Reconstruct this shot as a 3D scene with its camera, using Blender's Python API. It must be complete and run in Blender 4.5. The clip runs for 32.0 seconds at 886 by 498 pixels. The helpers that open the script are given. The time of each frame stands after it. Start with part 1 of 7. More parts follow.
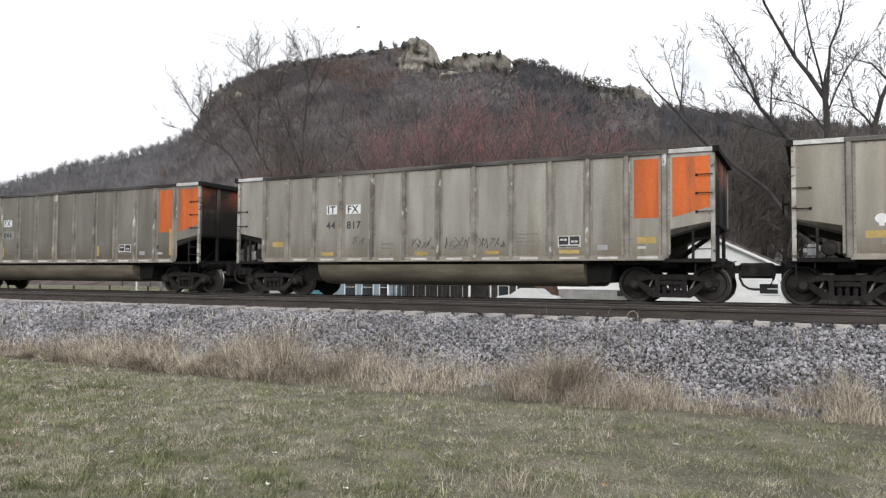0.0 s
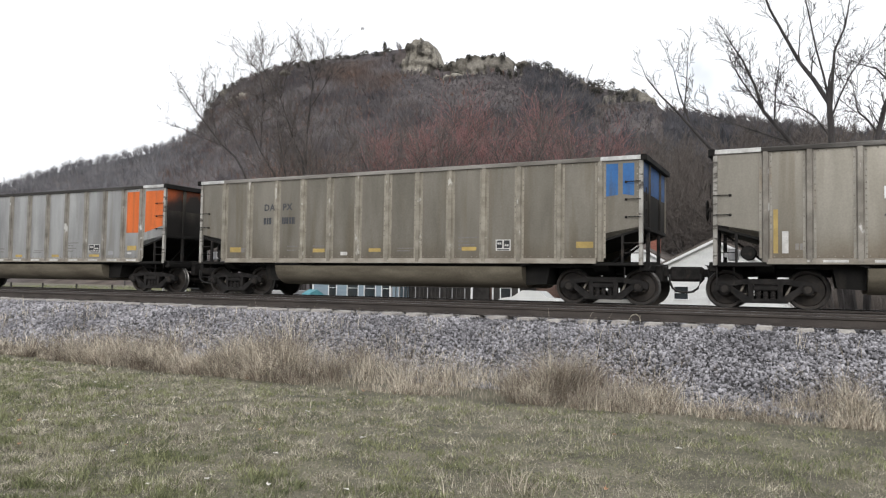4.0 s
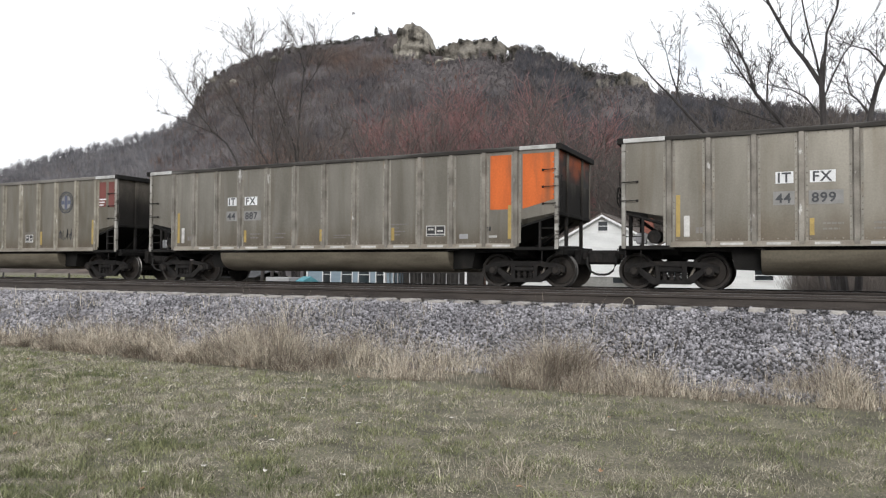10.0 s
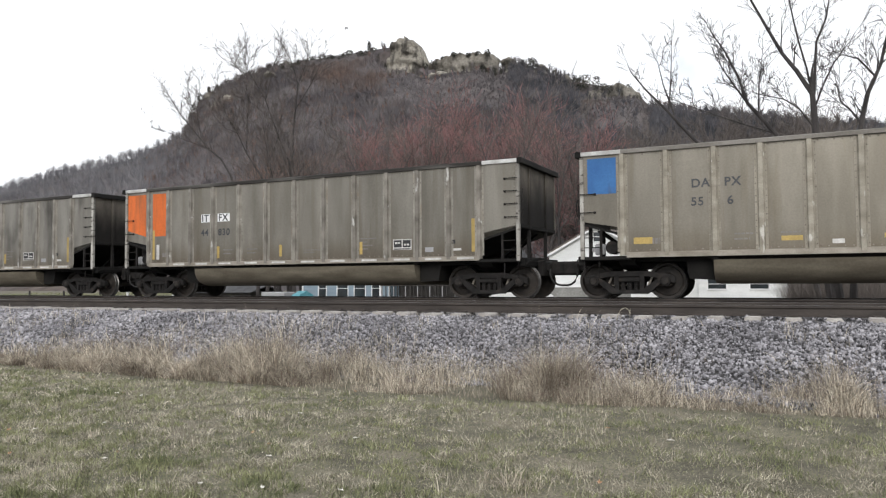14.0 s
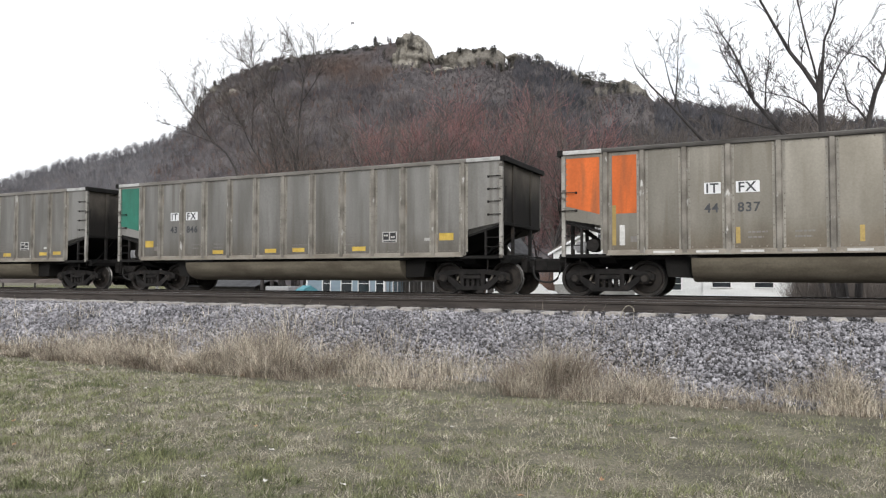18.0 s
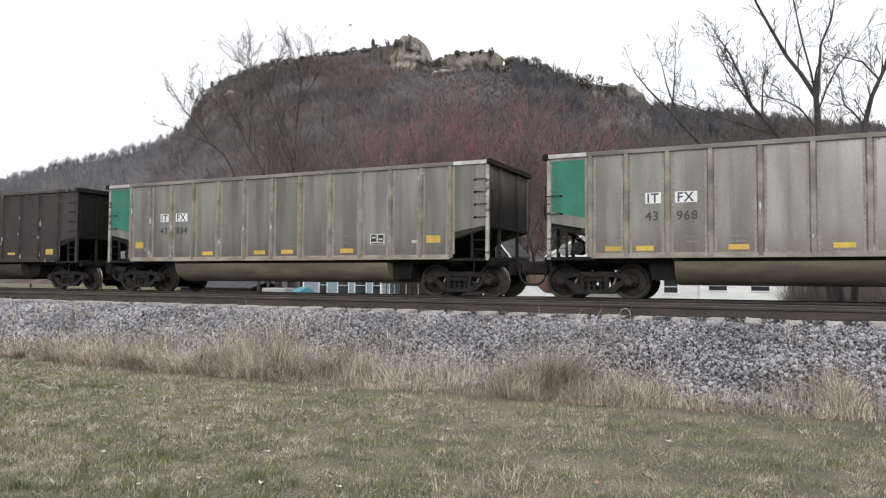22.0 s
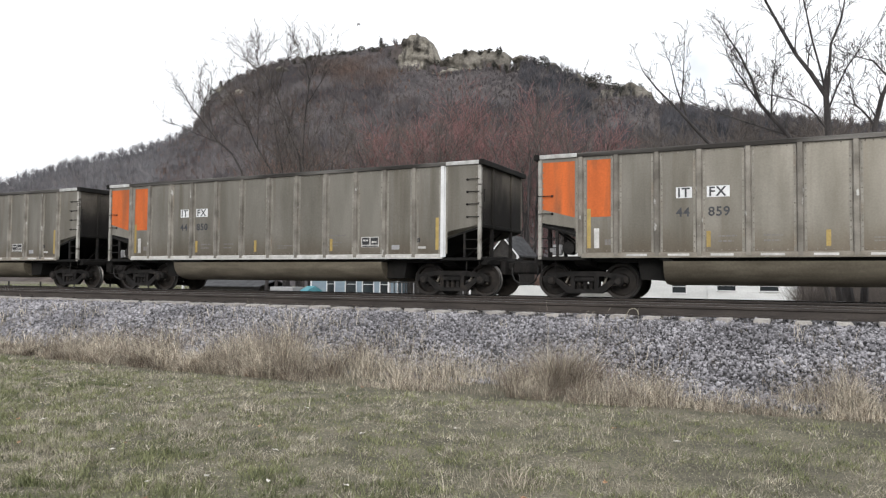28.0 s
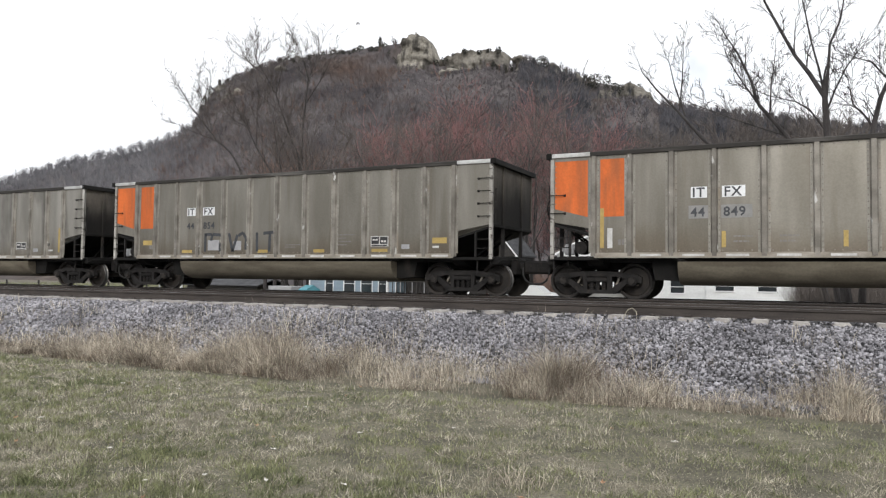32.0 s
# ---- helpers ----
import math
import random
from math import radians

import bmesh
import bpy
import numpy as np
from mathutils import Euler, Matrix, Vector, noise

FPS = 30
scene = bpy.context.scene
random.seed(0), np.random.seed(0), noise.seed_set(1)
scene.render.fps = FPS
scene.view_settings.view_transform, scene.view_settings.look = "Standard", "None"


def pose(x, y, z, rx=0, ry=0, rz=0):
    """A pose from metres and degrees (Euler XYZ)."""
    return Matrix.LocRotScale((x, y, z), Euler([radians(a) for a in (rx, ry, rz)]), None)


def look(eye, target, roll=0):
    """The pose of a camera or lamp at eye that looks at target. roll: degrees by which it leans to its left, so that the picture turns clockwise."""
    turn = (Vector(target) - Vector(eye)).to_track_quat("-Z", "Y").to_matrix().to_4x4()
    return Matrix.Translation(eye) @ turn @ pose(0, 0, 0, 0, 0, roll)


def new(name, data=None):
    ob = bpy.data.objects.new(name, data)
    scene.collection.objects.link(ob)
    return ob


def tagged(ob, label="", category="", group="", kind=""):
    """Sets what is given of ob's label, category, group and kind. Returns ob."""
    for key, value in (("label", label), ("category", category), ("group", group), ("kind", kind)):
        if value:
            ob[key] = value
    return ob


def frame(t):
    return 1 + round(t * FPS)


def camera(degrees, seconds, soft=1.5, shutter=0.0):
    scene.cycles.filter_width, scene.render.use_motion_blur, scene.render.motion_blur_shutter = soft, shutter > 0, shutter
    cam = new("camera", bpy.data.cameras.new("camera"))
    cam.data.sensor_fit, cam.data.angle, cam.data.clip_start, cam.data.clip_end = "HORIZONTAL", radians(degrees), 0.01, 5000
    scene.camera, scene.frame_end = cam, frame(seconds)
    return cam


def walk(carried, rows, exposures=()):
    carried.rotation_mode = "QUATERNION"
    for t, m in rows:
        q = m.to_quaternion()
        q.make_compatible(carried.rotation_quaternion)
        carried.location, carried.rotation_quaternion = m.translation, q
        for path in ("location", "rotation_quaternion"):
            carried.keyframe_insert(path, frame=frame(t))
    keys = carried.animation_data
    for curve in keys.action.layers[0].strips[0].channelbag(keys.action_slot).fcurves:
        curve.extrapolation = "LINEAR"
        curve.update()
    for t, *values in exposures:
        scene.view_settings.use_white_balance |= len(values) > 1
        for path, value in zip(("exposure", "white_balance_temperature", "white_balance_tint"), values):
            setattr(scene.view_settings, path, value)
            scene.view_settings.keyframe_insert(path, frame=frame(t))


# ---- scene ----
# ---------------------------------------------------------------- camera
LENS = 62.05
EYE = Vector((0.0, 0.0, 0.508))


def aim(turn, tilt, lean):
    """A hand-held camera's pose: degrees to the left of the track's square, up, and lean."""
    a, b = radians(turn), radians(tilt)
    return look(EYE, EYE + Vector((-math.sin(a) * math.cos(b), math.cos(a) * math.cos(b), math.sin(b))), lean)


VIEW = [
    (0.0, 26.41, 2.43, 0.48), (0.5, 26.56, 2.48, 0.42), (1.0, 26.78, 2.4, 0.58), (1.5, 26.92, 2.25, 0.6), (2.0, 26.94, 2.14, 0.69),
    (2.5, 26.89, 2.12, 0.74), (3.0, 26.79, 2.23, 0.84), (3.5, 26.66, 2.4, 0.94), (5.5, 26.58, 2.83, 0.75), (6.0, 26.72, 2.69, 0.58),
    (6.5, 26.87, 2.43, 0.52), (7.0, 27.04, 2.21, 0.35), (7.5, 27.17, 1.94, 0.35), (8.0, 26.99, 1.75, 0.17), (8.5, 26.81, 1.57, 0.12),
    (9.0, 26.6, 1.39, 0.2), (9.5, 26.35, 1.33, 0.36), (10.0, 26.11, 1.45, 0.34), (10.5, 25.79, 1.69, 0.1), (11.0, 25.53, 1.91, -0.08),
    (11.5, 25.3, 2.21, -0.12), (12.0, 25.15, 2.51, -0.2), (12.5, 25.16, 2.72, -0.08), (13.0, 25.34, 2.65, -0.17), (13.5, 25.53, 2.5, -0.4),
    (14.0, 25.76, 2.43, -0.42), (14.5, 25.92, 2.35, -0.2), (16.5, 25.98, 2.28, 0.37), (17.0, 26.01, 2.28, 0.26), (17.5, 26.02, 2.21, 0.15),
    (18.0, 26.09, 2.11, 0.1), (18.5, 26.07, 2.09, 0.06), (19.0, 26.1, 2.12, 0.04), (19.5, 26.05, 2.21, 0.0), (20.0, 26.03, 2.2, 0.02),
    (20.5, 26.0, 2.18, 0.08), (21.0, 25.95, 2.16, 0.17), (21.5, 25.91, 2.23, 0.3), (22.0, 25.85, 2.28, 0.34), (22.5, 25.76, 2.39, 0.3),
    (23.0, 25.66, 2.46, 0.34), (23.5, 25.67, 2.51, 0.5), (24.0, 25.66, 2.55, 0.6), (24.5, 25.7, 2.62, 0.64), (25.0, 25.79, 2.64, 0.6),
    (25.5, 25.86, 2.64, 0.5), (27.5, 26.34, 2.31, 0.47), (28.0, 26.44, 2.22, 0.48), (28.5, 26.46, 2.19, 0.45), (29.0, 26.47, 2.19, 0.6),
    (29.5, 26.49, 2.3, 0.78), (30.0, 26.49, 2.4, 0.85), (30.5, 26.5, 2.55, 0.81), (31.0, 26.5, 2.58, 0.78), (31.5, 26.43, 2.46, 0.73),
    (32.0, 26.33, 2.19, 0.65)]

cam = camera(LENS, 32.0, soft=1.25)
walk(cam, [(t, aim(a, b, c)) for t, a, b, c in VIEW],
     [(0.0, 0.0), (9.5, 0.0), (12.0, 0.14), (14.0, 0.06), (18.0, 0.08), (24.0, 0.08), (27.5, 0.03), (32.0, 0.03)])

# ---------------------------------------------------------------- light: bright overcast
SUN_UP, SUN_TURN = radians(24), radians(160)
world = bpy.data.worlds.new("overcast_sky")
scene.world = world
world.use_nodes = True
wn, wl = world.node_tree.nodes, world.node_tree.links
wn.clear()
w_out, w_bg = wn.new("ShaderNodeOutputWorld"), wn.new("ShaderNodeBackground")
w_sky = wn.new("ShaderNodeTexSky")
w_sky.sky_type, w_sky.sun_disc, w_sky.sun_elevation, w_sky.sun_rotation = "NISHITA", False, SUN_UP, SUN_TURN
w_tint = wn.new("ShaderNodeMix")
w_tint.data_type, w_tint.blend_type = "RGBA", "MULTIPLY"
w_tint.inputs["Factor"].default_value = 1.0
w_tint.inputs["B"].default_value = (0.9, 0.9, 0.9, 1)
w_co, w_no, w_ra = wn.new("ShaderNodeTexCoord"), wn.new("ShaderNodeTexNoise"), wn.new("ShaderNodeValToRGB")
w_no.inputs["Scale"].default_value, w_no.inputs["Detail"].default_value = 3.2, 5.0
w_ra.color_ramp.elements[0].position, w_ra.color_ramp.elements[0].color = 0.29, (0.55, 0.55, 0.55, 1)
w_ra.color_ramp.elements[1].position, w_ra.color_ramp.elements[1].color = 0.37, (1, 1, 1, 1)
w_mix = wn.new("ShaderNodeMix")
w_mix.data_type = "RGBA"
w_mix.inputs["B"].default_value = (11.6, 11.8, 12.2, 1)
wl.new(w_co.outputs["Generated"], w_no.inputs["Vector"])
wl.new(w_no.outputs["Fac"], w_ra.inputs["Fac"])
wl.new(w_ra.outputs["Color"], w_mix.inputs["Factor"])
wl.new(w_sky.outputs["Color"], w_tint.inputs["A"])
wl.new(w_tint.outputs["Result"], w_mix.inputs["A"])
wl.new(w_mix.outputs["Result"], w_bg.inputs["Color"])
w_bg.inputs["Strength"].default_value = 0.099
wl.new(w_bg.outputs["Background"], w_out.inputs["Surface"])

sun_data = bpy.data.lights.new("sun", "SUN")
sun_data.energy, sun_data.angle, sun_data.color = 1.5, radians(20), (1.0, 0.97, 0.92)
sun = new("sun", sun_data)
sun.matrix_world = look((0, 0, 60), (0 - 20 * math.sin(SUN_TURN), 0 - 20 * math.cos(SUN_TURN), 60 - 20 * math.tan(SUN_UP)))

# ---------------------------------------------------------------- materials
MATS = {}


def mat(name, c1, c2, scale=(3, 3, 3), rough=0.8, metal=0.0, fine=0.25, fscale=60.0, bump=0.0, bscale=40.0, lo=0.35, hi=0.65,
        vary=0.0, island=0.0, stain=None, sscale=(1, 1, 1), slo=0.5, shi=0.7, detail=6.0, spec=0.5, glob=False, grime=None):
    """A weathered surface: two colours in broad patches, fine grain, an optional stain with its own shape, and relief."""
    m = bpy.data.materials.new(name)
    m.use_nodes = True
    n, l = m.node_tree.nodes, m.node_tree.links
    b = n["Principled BSDF"]
    b.inputs["Roughness"].default_value, b.inputs["Metallic"].default_value = rough, metal
    b.inputs["Specular IOR Level"].default_value = spec
    if glob:
        geo = n.new("ShaderNodeNewGeometry")
        src = geo.outputs["Position"]
    else:
        src = n.new("ShaderNodeTexCoord").outputs["Object"]
    plain = src
    if vary:
        info = n.new("ShaderNodeObjectInfo")
        shift = n.new("ShaderNodeVectorMath")
        shift.operation = "MULTIPLY_ADD"
        l.new(src, shift.inputs[0])
        shift.inputs[1].default_value = (1, 1, 1)
        many = n.new("ShaderNodeMath")
        many.operation, many.inputs[1].default_value = "MULTIPLY", 37.0
        l.new(info.outputs["Random"], many.inputs[0])
        l.new(many.outputs[0], shift.inputs[2])
        src = shift.outputs[0]

    def noise_at(sc, det=detail):
        mp, nz = n.new("ShaderNodeMapping"), n.new("ShaderNodeTexNoise")
        mp.inputs["Scale"].default_value = sc
        nz.inputs["Scale"].default_value, nz.inputs["Detail"].default_value = 1.0, det
        l.new(src, mp.inputs["Vector"])
        l.new(mp.outputs["Vector"], nz.inputs["Vector"])
        return nz.outputs["Fac"]

    def ramp(fac, p0, p1, k0, k1):
        r = n.new("ShaderNodeValToRGB")
        r.color_ramp.elements[0].position, r.color_ramp.elements[1].position = p0, p1
        r.color_ramp.elements[0].color, r.color_ramp.elements[1].color = (*k0, 1), (*k1, 1)
        l.new(fac, r.inputs["Fac"])
        return r.outputs["Color"]

    def mixed(a, bb, fac, how="MIX"):
        x = n.new("ShaderNodeMix")
        x.data_type, x.blend_type = "RGBA", how
        for sock, v in (("A", a), ("B", bb), ("Factor", fac)):
            if isinstance(v, (float, int)):
                x.inputs[sock].default_value = v
            elif isinstance(v, tuple):
                x.inputs[sock].default_value = (*v, 1)
            else:
                l.new(v, x.inputs[sock])
        return x.outputs["Result"]

    col = ramp(noise_at(scale), lo, hi, c1, c2)
    if stain:
        mask = ramp(noise_at(sscale), slo, shi, (0, 0, 0), (1, 1, 1))
        col = mixed(col, stain, mask)
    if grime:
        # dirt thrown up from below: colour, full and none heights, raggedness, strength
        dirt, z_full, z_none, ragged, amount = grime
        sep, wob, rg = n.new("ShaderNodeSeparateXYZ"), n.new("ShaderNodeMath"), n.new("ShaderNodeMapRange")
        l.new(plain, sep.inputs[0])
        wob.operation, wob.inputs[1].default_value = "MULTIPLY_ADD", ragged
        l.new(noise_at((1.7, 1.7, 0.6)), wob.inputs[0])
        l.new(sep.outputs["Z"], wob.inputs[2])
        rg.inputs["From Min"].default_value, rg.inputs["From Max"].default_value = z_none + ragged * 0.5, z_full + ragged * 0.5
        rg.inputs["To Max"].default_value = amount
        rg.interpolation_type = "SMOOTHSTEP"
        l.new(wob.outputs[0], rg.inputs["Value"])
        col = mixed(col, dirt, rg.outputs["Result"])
    grain = ramp(noise_at((fscale,) * 3, 3.0), 0.3, 0.7, (1 - fine,) * 3, (1 + fine,) * 3)
    col = mixed(col, grain, 1.0, "MULTIPLY")
    if vary or island:
        hs = n.new("ShaderNodeHueSaturation")
        rng = n.new("ShaderNodeMapRange")
        amount = vary or island
        rng.inputs["To Min"].default_value, rng.inputs["To Max"].default_value = 1 - amount, 1 + amount
        if island:
            g2 = n.new("ShaderNodeNewGeometry")
            l.new(g2.outputs["Random Per Island"], rng.inputs["Value"])
        else:
            l.new(info.outputs["Random"], rng.inputs["Value"])
        l.new(rng.outputs["Result"], hs.inputs["Value"])
        l.new(col, hs.inputs["Color"])
        col = hs.outputs["Color"]
    l.new(col, b.inputs["Base Color"])
    if bump:
        bp = n.new("ShaderNodeBump")
        bp.inputs["Strength"].default_value, bp.inputs["Distance"].default_value = bump, 0.02
        l.new(noise_at((bscale,) * 3, 4.0), bp.inputs["Height"])
        l.new(bp.outputs["Normal"], b.inputs["Normal"])
    MATS[name] = m
    return m


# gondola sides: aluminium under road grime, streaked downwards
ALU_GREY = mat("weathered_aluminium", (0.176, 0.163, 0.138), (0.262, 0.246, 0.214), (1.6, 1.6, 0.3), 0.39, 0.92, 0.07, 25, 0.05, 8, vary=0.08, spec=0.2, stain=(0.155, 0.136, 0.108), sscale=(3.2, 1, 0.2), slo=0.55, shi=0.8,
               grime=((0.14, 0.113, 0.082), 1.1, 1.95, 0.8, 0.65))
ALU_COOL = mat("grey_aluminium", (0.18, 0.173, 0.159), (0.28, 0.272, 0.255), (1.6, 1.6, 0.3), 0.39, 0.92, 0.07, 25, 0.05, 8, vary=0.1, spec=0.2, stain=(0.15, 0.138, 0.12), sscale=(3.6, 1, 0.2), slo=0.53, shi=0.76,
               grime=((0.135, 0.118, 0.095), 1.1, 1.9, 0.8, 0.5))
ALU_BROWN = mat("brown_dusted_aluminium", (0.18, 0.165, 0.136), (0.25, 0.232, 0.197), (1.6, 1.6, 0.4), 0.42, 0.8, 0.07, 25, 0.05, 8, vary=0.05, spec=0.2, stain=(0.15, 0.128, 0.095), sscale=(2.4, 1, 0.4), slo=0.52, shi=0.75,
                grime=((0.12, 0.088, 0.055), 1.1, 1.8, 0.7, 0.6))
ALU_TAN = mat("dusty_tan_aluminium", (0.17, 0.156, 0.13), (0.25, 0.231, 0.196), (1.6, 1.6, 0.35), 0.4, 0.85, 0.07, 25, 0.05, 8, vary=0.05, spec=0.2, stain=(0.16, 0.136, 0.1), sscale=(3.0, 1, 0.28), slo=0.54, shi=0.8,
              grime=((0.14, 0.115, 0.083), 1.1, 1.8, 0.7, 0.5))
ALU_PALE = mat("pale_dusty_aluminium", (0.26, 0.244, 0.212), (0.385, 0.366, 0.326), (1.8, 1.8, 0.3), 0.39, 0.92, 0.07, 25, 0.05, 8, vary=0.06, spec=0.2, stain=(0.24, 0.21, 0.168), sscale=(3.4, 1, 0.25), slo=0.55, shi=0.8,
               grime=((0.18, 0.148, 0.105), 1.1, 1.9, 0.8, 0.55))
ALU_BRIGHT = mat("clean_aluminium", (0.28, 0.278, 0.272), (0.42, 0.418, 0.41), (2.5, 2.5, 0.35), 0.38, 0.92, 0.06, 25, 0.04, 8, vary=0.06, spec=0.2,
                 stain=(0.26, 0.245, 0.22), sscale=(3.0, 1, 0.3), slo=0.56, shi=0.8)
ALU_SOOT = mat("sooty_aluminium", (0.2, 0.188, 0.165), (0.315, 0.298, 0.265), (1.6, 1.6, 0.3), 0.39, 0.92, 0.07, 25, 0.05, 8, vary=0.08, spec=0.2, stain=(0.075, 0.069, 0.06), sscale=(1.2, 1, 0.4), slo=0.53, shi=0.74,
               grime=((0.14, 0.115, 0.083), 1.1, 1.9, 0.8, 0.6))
STEEL_DARK = mat("dark_painted_steel", (0.027, 0.0245, 0.0245), (0.046, 0.041, 0.04), (2.2, 2.2, 0.5), 0.6, 0.0, 0.12, 25, 0.05, 8, vary=0.06, spec=0.3,
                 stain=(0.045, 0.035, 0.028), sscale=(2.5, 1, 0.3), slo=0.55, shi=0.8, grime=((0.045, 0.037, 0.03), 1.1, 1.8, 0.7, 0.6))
RIB_GREY = mat("scuffed_rib", (0.13, 0.117, 0.099), (0.265, 0.245, 0.213), (2, 2, 2.2), 0.5, 0.2, 0.1, 40, vary=0.14,
               stain=(0.5, 0.49, 0.47), sscale=(6, 6, 2.6), slo=0.64, shi=0.7)
CORNER = mat("pale_corner_post", (0.22, 0.207, 0.183), (0.42, 0.405, 0.375), (2, 2, 2), 0.5, 0.2, 0.1, 40, vary=0.15,
             stain=(0.08, 0.07, 0.06), sscale=(3, 3, 9), slo=0.57, shi=0.64)
RIB_TAN = mat("scuffed_tan_rib", (0.19, 0.17, 0.135), (0.31, 0.285, 0.235), (2, 2, 3.5), 0.6, 0.1, 0.1, 40, vary=0.12,
              stain=(0.48, 0.46, 0.42), sscale=(6, 6, 2.6), slo=0.62, shi=0.68)
RIB_DARK = mat("scuffed_dark_rib", (0.024, 0.0215, 0.021), (0.044, 0.039, 0.036), (2, 2, 3), 0.6, 0.0, 0.1, 40, vary=0.1, spec=0.3,
               stain=(0.34, 0.33, 0.32), sscale=(7, 7, 2.6), slo=0.62, shi=0.66)
FLANGE = mat("riveted_flange", (0.2, 0.187, 0.161), (0.3, 0.284, 0.25), (3, 3, 2), 0.55, 0.1, 0.1, 40, vary=0.1,
             stain=(0.22, 0.18, 0.135), sscale=(3, 3, 1.5), slo=0.55, shi=0.72)
FLANGE_TAN = mat("riveted_tan_flange", (0.22, 0.198, 0.158), (0.3, 0.273, 0.224), (3, 3, 2), 0.6, 0.05, 0.1, 40, vary=0.1)
RIVET_DARK = mat("rust_stained_rivet", (0.13, 0.11, 0.088), (0.3, 0.272, 0.232), (5, 5, 5), 0.6, 0.1, 0.1, 40)
SILL_GREY = mat("grimy_side_sill", (0.21, 0.185, 0.15), (0.335, 0.305, 0.26), (2, 2, 4), 0.65, 0.05, 0.1, 30, vary=0.1)
BELLY = mat("dusty_tub_steel", (0.105, 0.09, 0.067), (0.165, 0.145, 0.11), (0.9, 2, 5), 0.75, 0.0, 0.1, 20, vary=0.08, spec=0.25,
            stain=(0.09, 0.076, 0.057), sscale=(0.8, 1, 2), slo=0.52, shi=0.75)
BELLY_DARK = mat("dark_tub_steel", (0.035, 0.03, 0.025), (0.06, 0.05, 0.04), (0.9, 2, 5), 0.75, 0.0, 0.1, 20, vary=0.08)
CHORD_DARK = mat("coal_dusted_chord", (0.035, 0.031, 0.028), (0.075, 0.068, 0.062), (3, 3, 3), 0.7, 0.1, 0.15, 30, vary=0.1)
# coal dust, plus the metal's view-dependent reflection fixed as dark and bright tones
CHORD_TONED = mat("dusted_chord_reflection_tones", (0.03, 0.027, 0.024), (0.21, 0.2, 0.187), (0.3, 3, 3), 0.55, 0.2, 0.12, 30, lo=0.46, hi=0.76, vary=0.1, spec=0.25)
CHORD_PALE = mat("dusty_pale_chord", (0.13, 0.12, 0.105), (0.26, 0.245, 0.225), (0.5, 3, 3), 0.55, 0.2, 0.12, 30, vary=0.1, spec=0.25)
CHORD_BRIGHT = mat("bare_chord_metal", (0.36, 0.35, 0.335), (0.55, 0.55, 0.54), (4, 4, 4), 0.4, 0.4, 0.1, 30, vary=0.1)
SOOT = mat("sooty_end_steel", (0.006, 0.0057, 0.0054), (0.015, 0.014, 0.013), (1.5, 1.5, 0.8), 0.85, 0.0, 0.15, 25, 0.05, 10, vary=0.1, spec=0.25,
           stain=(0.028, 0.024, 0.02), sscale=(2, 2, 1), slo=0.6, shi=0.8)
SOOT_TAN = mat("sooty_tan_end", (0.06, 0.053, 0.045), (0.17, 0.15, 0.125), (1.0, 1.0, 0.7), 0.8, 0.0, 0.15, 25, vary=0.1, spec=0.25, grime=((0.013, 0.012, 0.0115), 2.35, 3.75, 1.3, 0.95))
CASTING = mat("grimy_cast_steel", (0.0095, 0.0088, 0.0086), (0.024, 0.0215, 0.0205), (5, 5, 5), 0.8, 0.1, 0.15, 40, 0.15, 25, vary=0.15, spec=0.3,
              stain=(0.05, 0.04, 0.032), sscale=(4, 4, 4), slo=0.6, shi=0.78)
WHEEL_STEEL = mat("rusty_wheel_steel", (0.014, 0.0115, 0.010), (0.034, 0.027, 0.022), (6, 6, 6), 0.65, 0.2, 0.15, 40, vary=0.15)
TREAD = mat("worn_tread_steel", (0.09, 0.085, 0.08), (0.17, 0.165, 0.16), (9, 9, 9), 0.4, 0.7, 0.1, 60)
ORANGE = mat("orange_paint", (0.5, 0.115, 0.028), (0.64, 0.145, 0.033), (2.5, 2.5, 0.6), 0.6, 0.0, 0.08, 20, vary=0.08, spec=0.3,
             stain=(0.3, 0.1, 0.04), sscale=(3.5, 2, 0.5), slo=0.5, shi=0.72)
ORANGE_SOOT = mat("sooted_orange_paint", (0.02, 0.014, 0.011), (0.42, 0.09, 0.02), (0.9, 0.9, 1.2), 0.7, 0.0, 0.1, 20, lo=0.38, hi=0.64, vary=0.15,
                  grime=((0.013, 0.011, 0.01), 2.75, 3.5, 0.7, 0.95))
BLUE_SOOT = mat("sooted_blue_paint", (0.02, 0.02, 0.022), (0.045, 0.13, 0.33), (0.9, 0.9, 1.6), 0.7, 0.0, 0.1, 20, lo=0.3, hi=0.6, vary=0.15)
GREEN = mat("green_paint", (0.011, 0.125, 0.084), (0.018, 0.17, 0.115), (1.5, 1.5, 1.5), 0.5, 0.0, 0.06, 20, vary=0.05,
            stain=(0.02, 0.10, 0.072), sscale=(3.5, 2, 0.5), slo=0.52, shi=0.72)
BLUE = mat("blue_paint", (0.03, 0.115, 0.31), (0.045, 0.155, 0.38), (1.5, 1.5, 1.5), 0.55, 0.0, 0.08, 20, vary=0.05, spec=0.3,
           stain=(0.06, 0.1, 0.18), sscale=(3.5, 2, 0.6), slo=0.55, shi=0.72)
RED = mat("oxide_red_paint", (0.125, 0.033, 0.028), (0.18, 0.05, 0.042), (1.5, 1.5, 1.5), 0.6, 0.0, 0.08, 20)
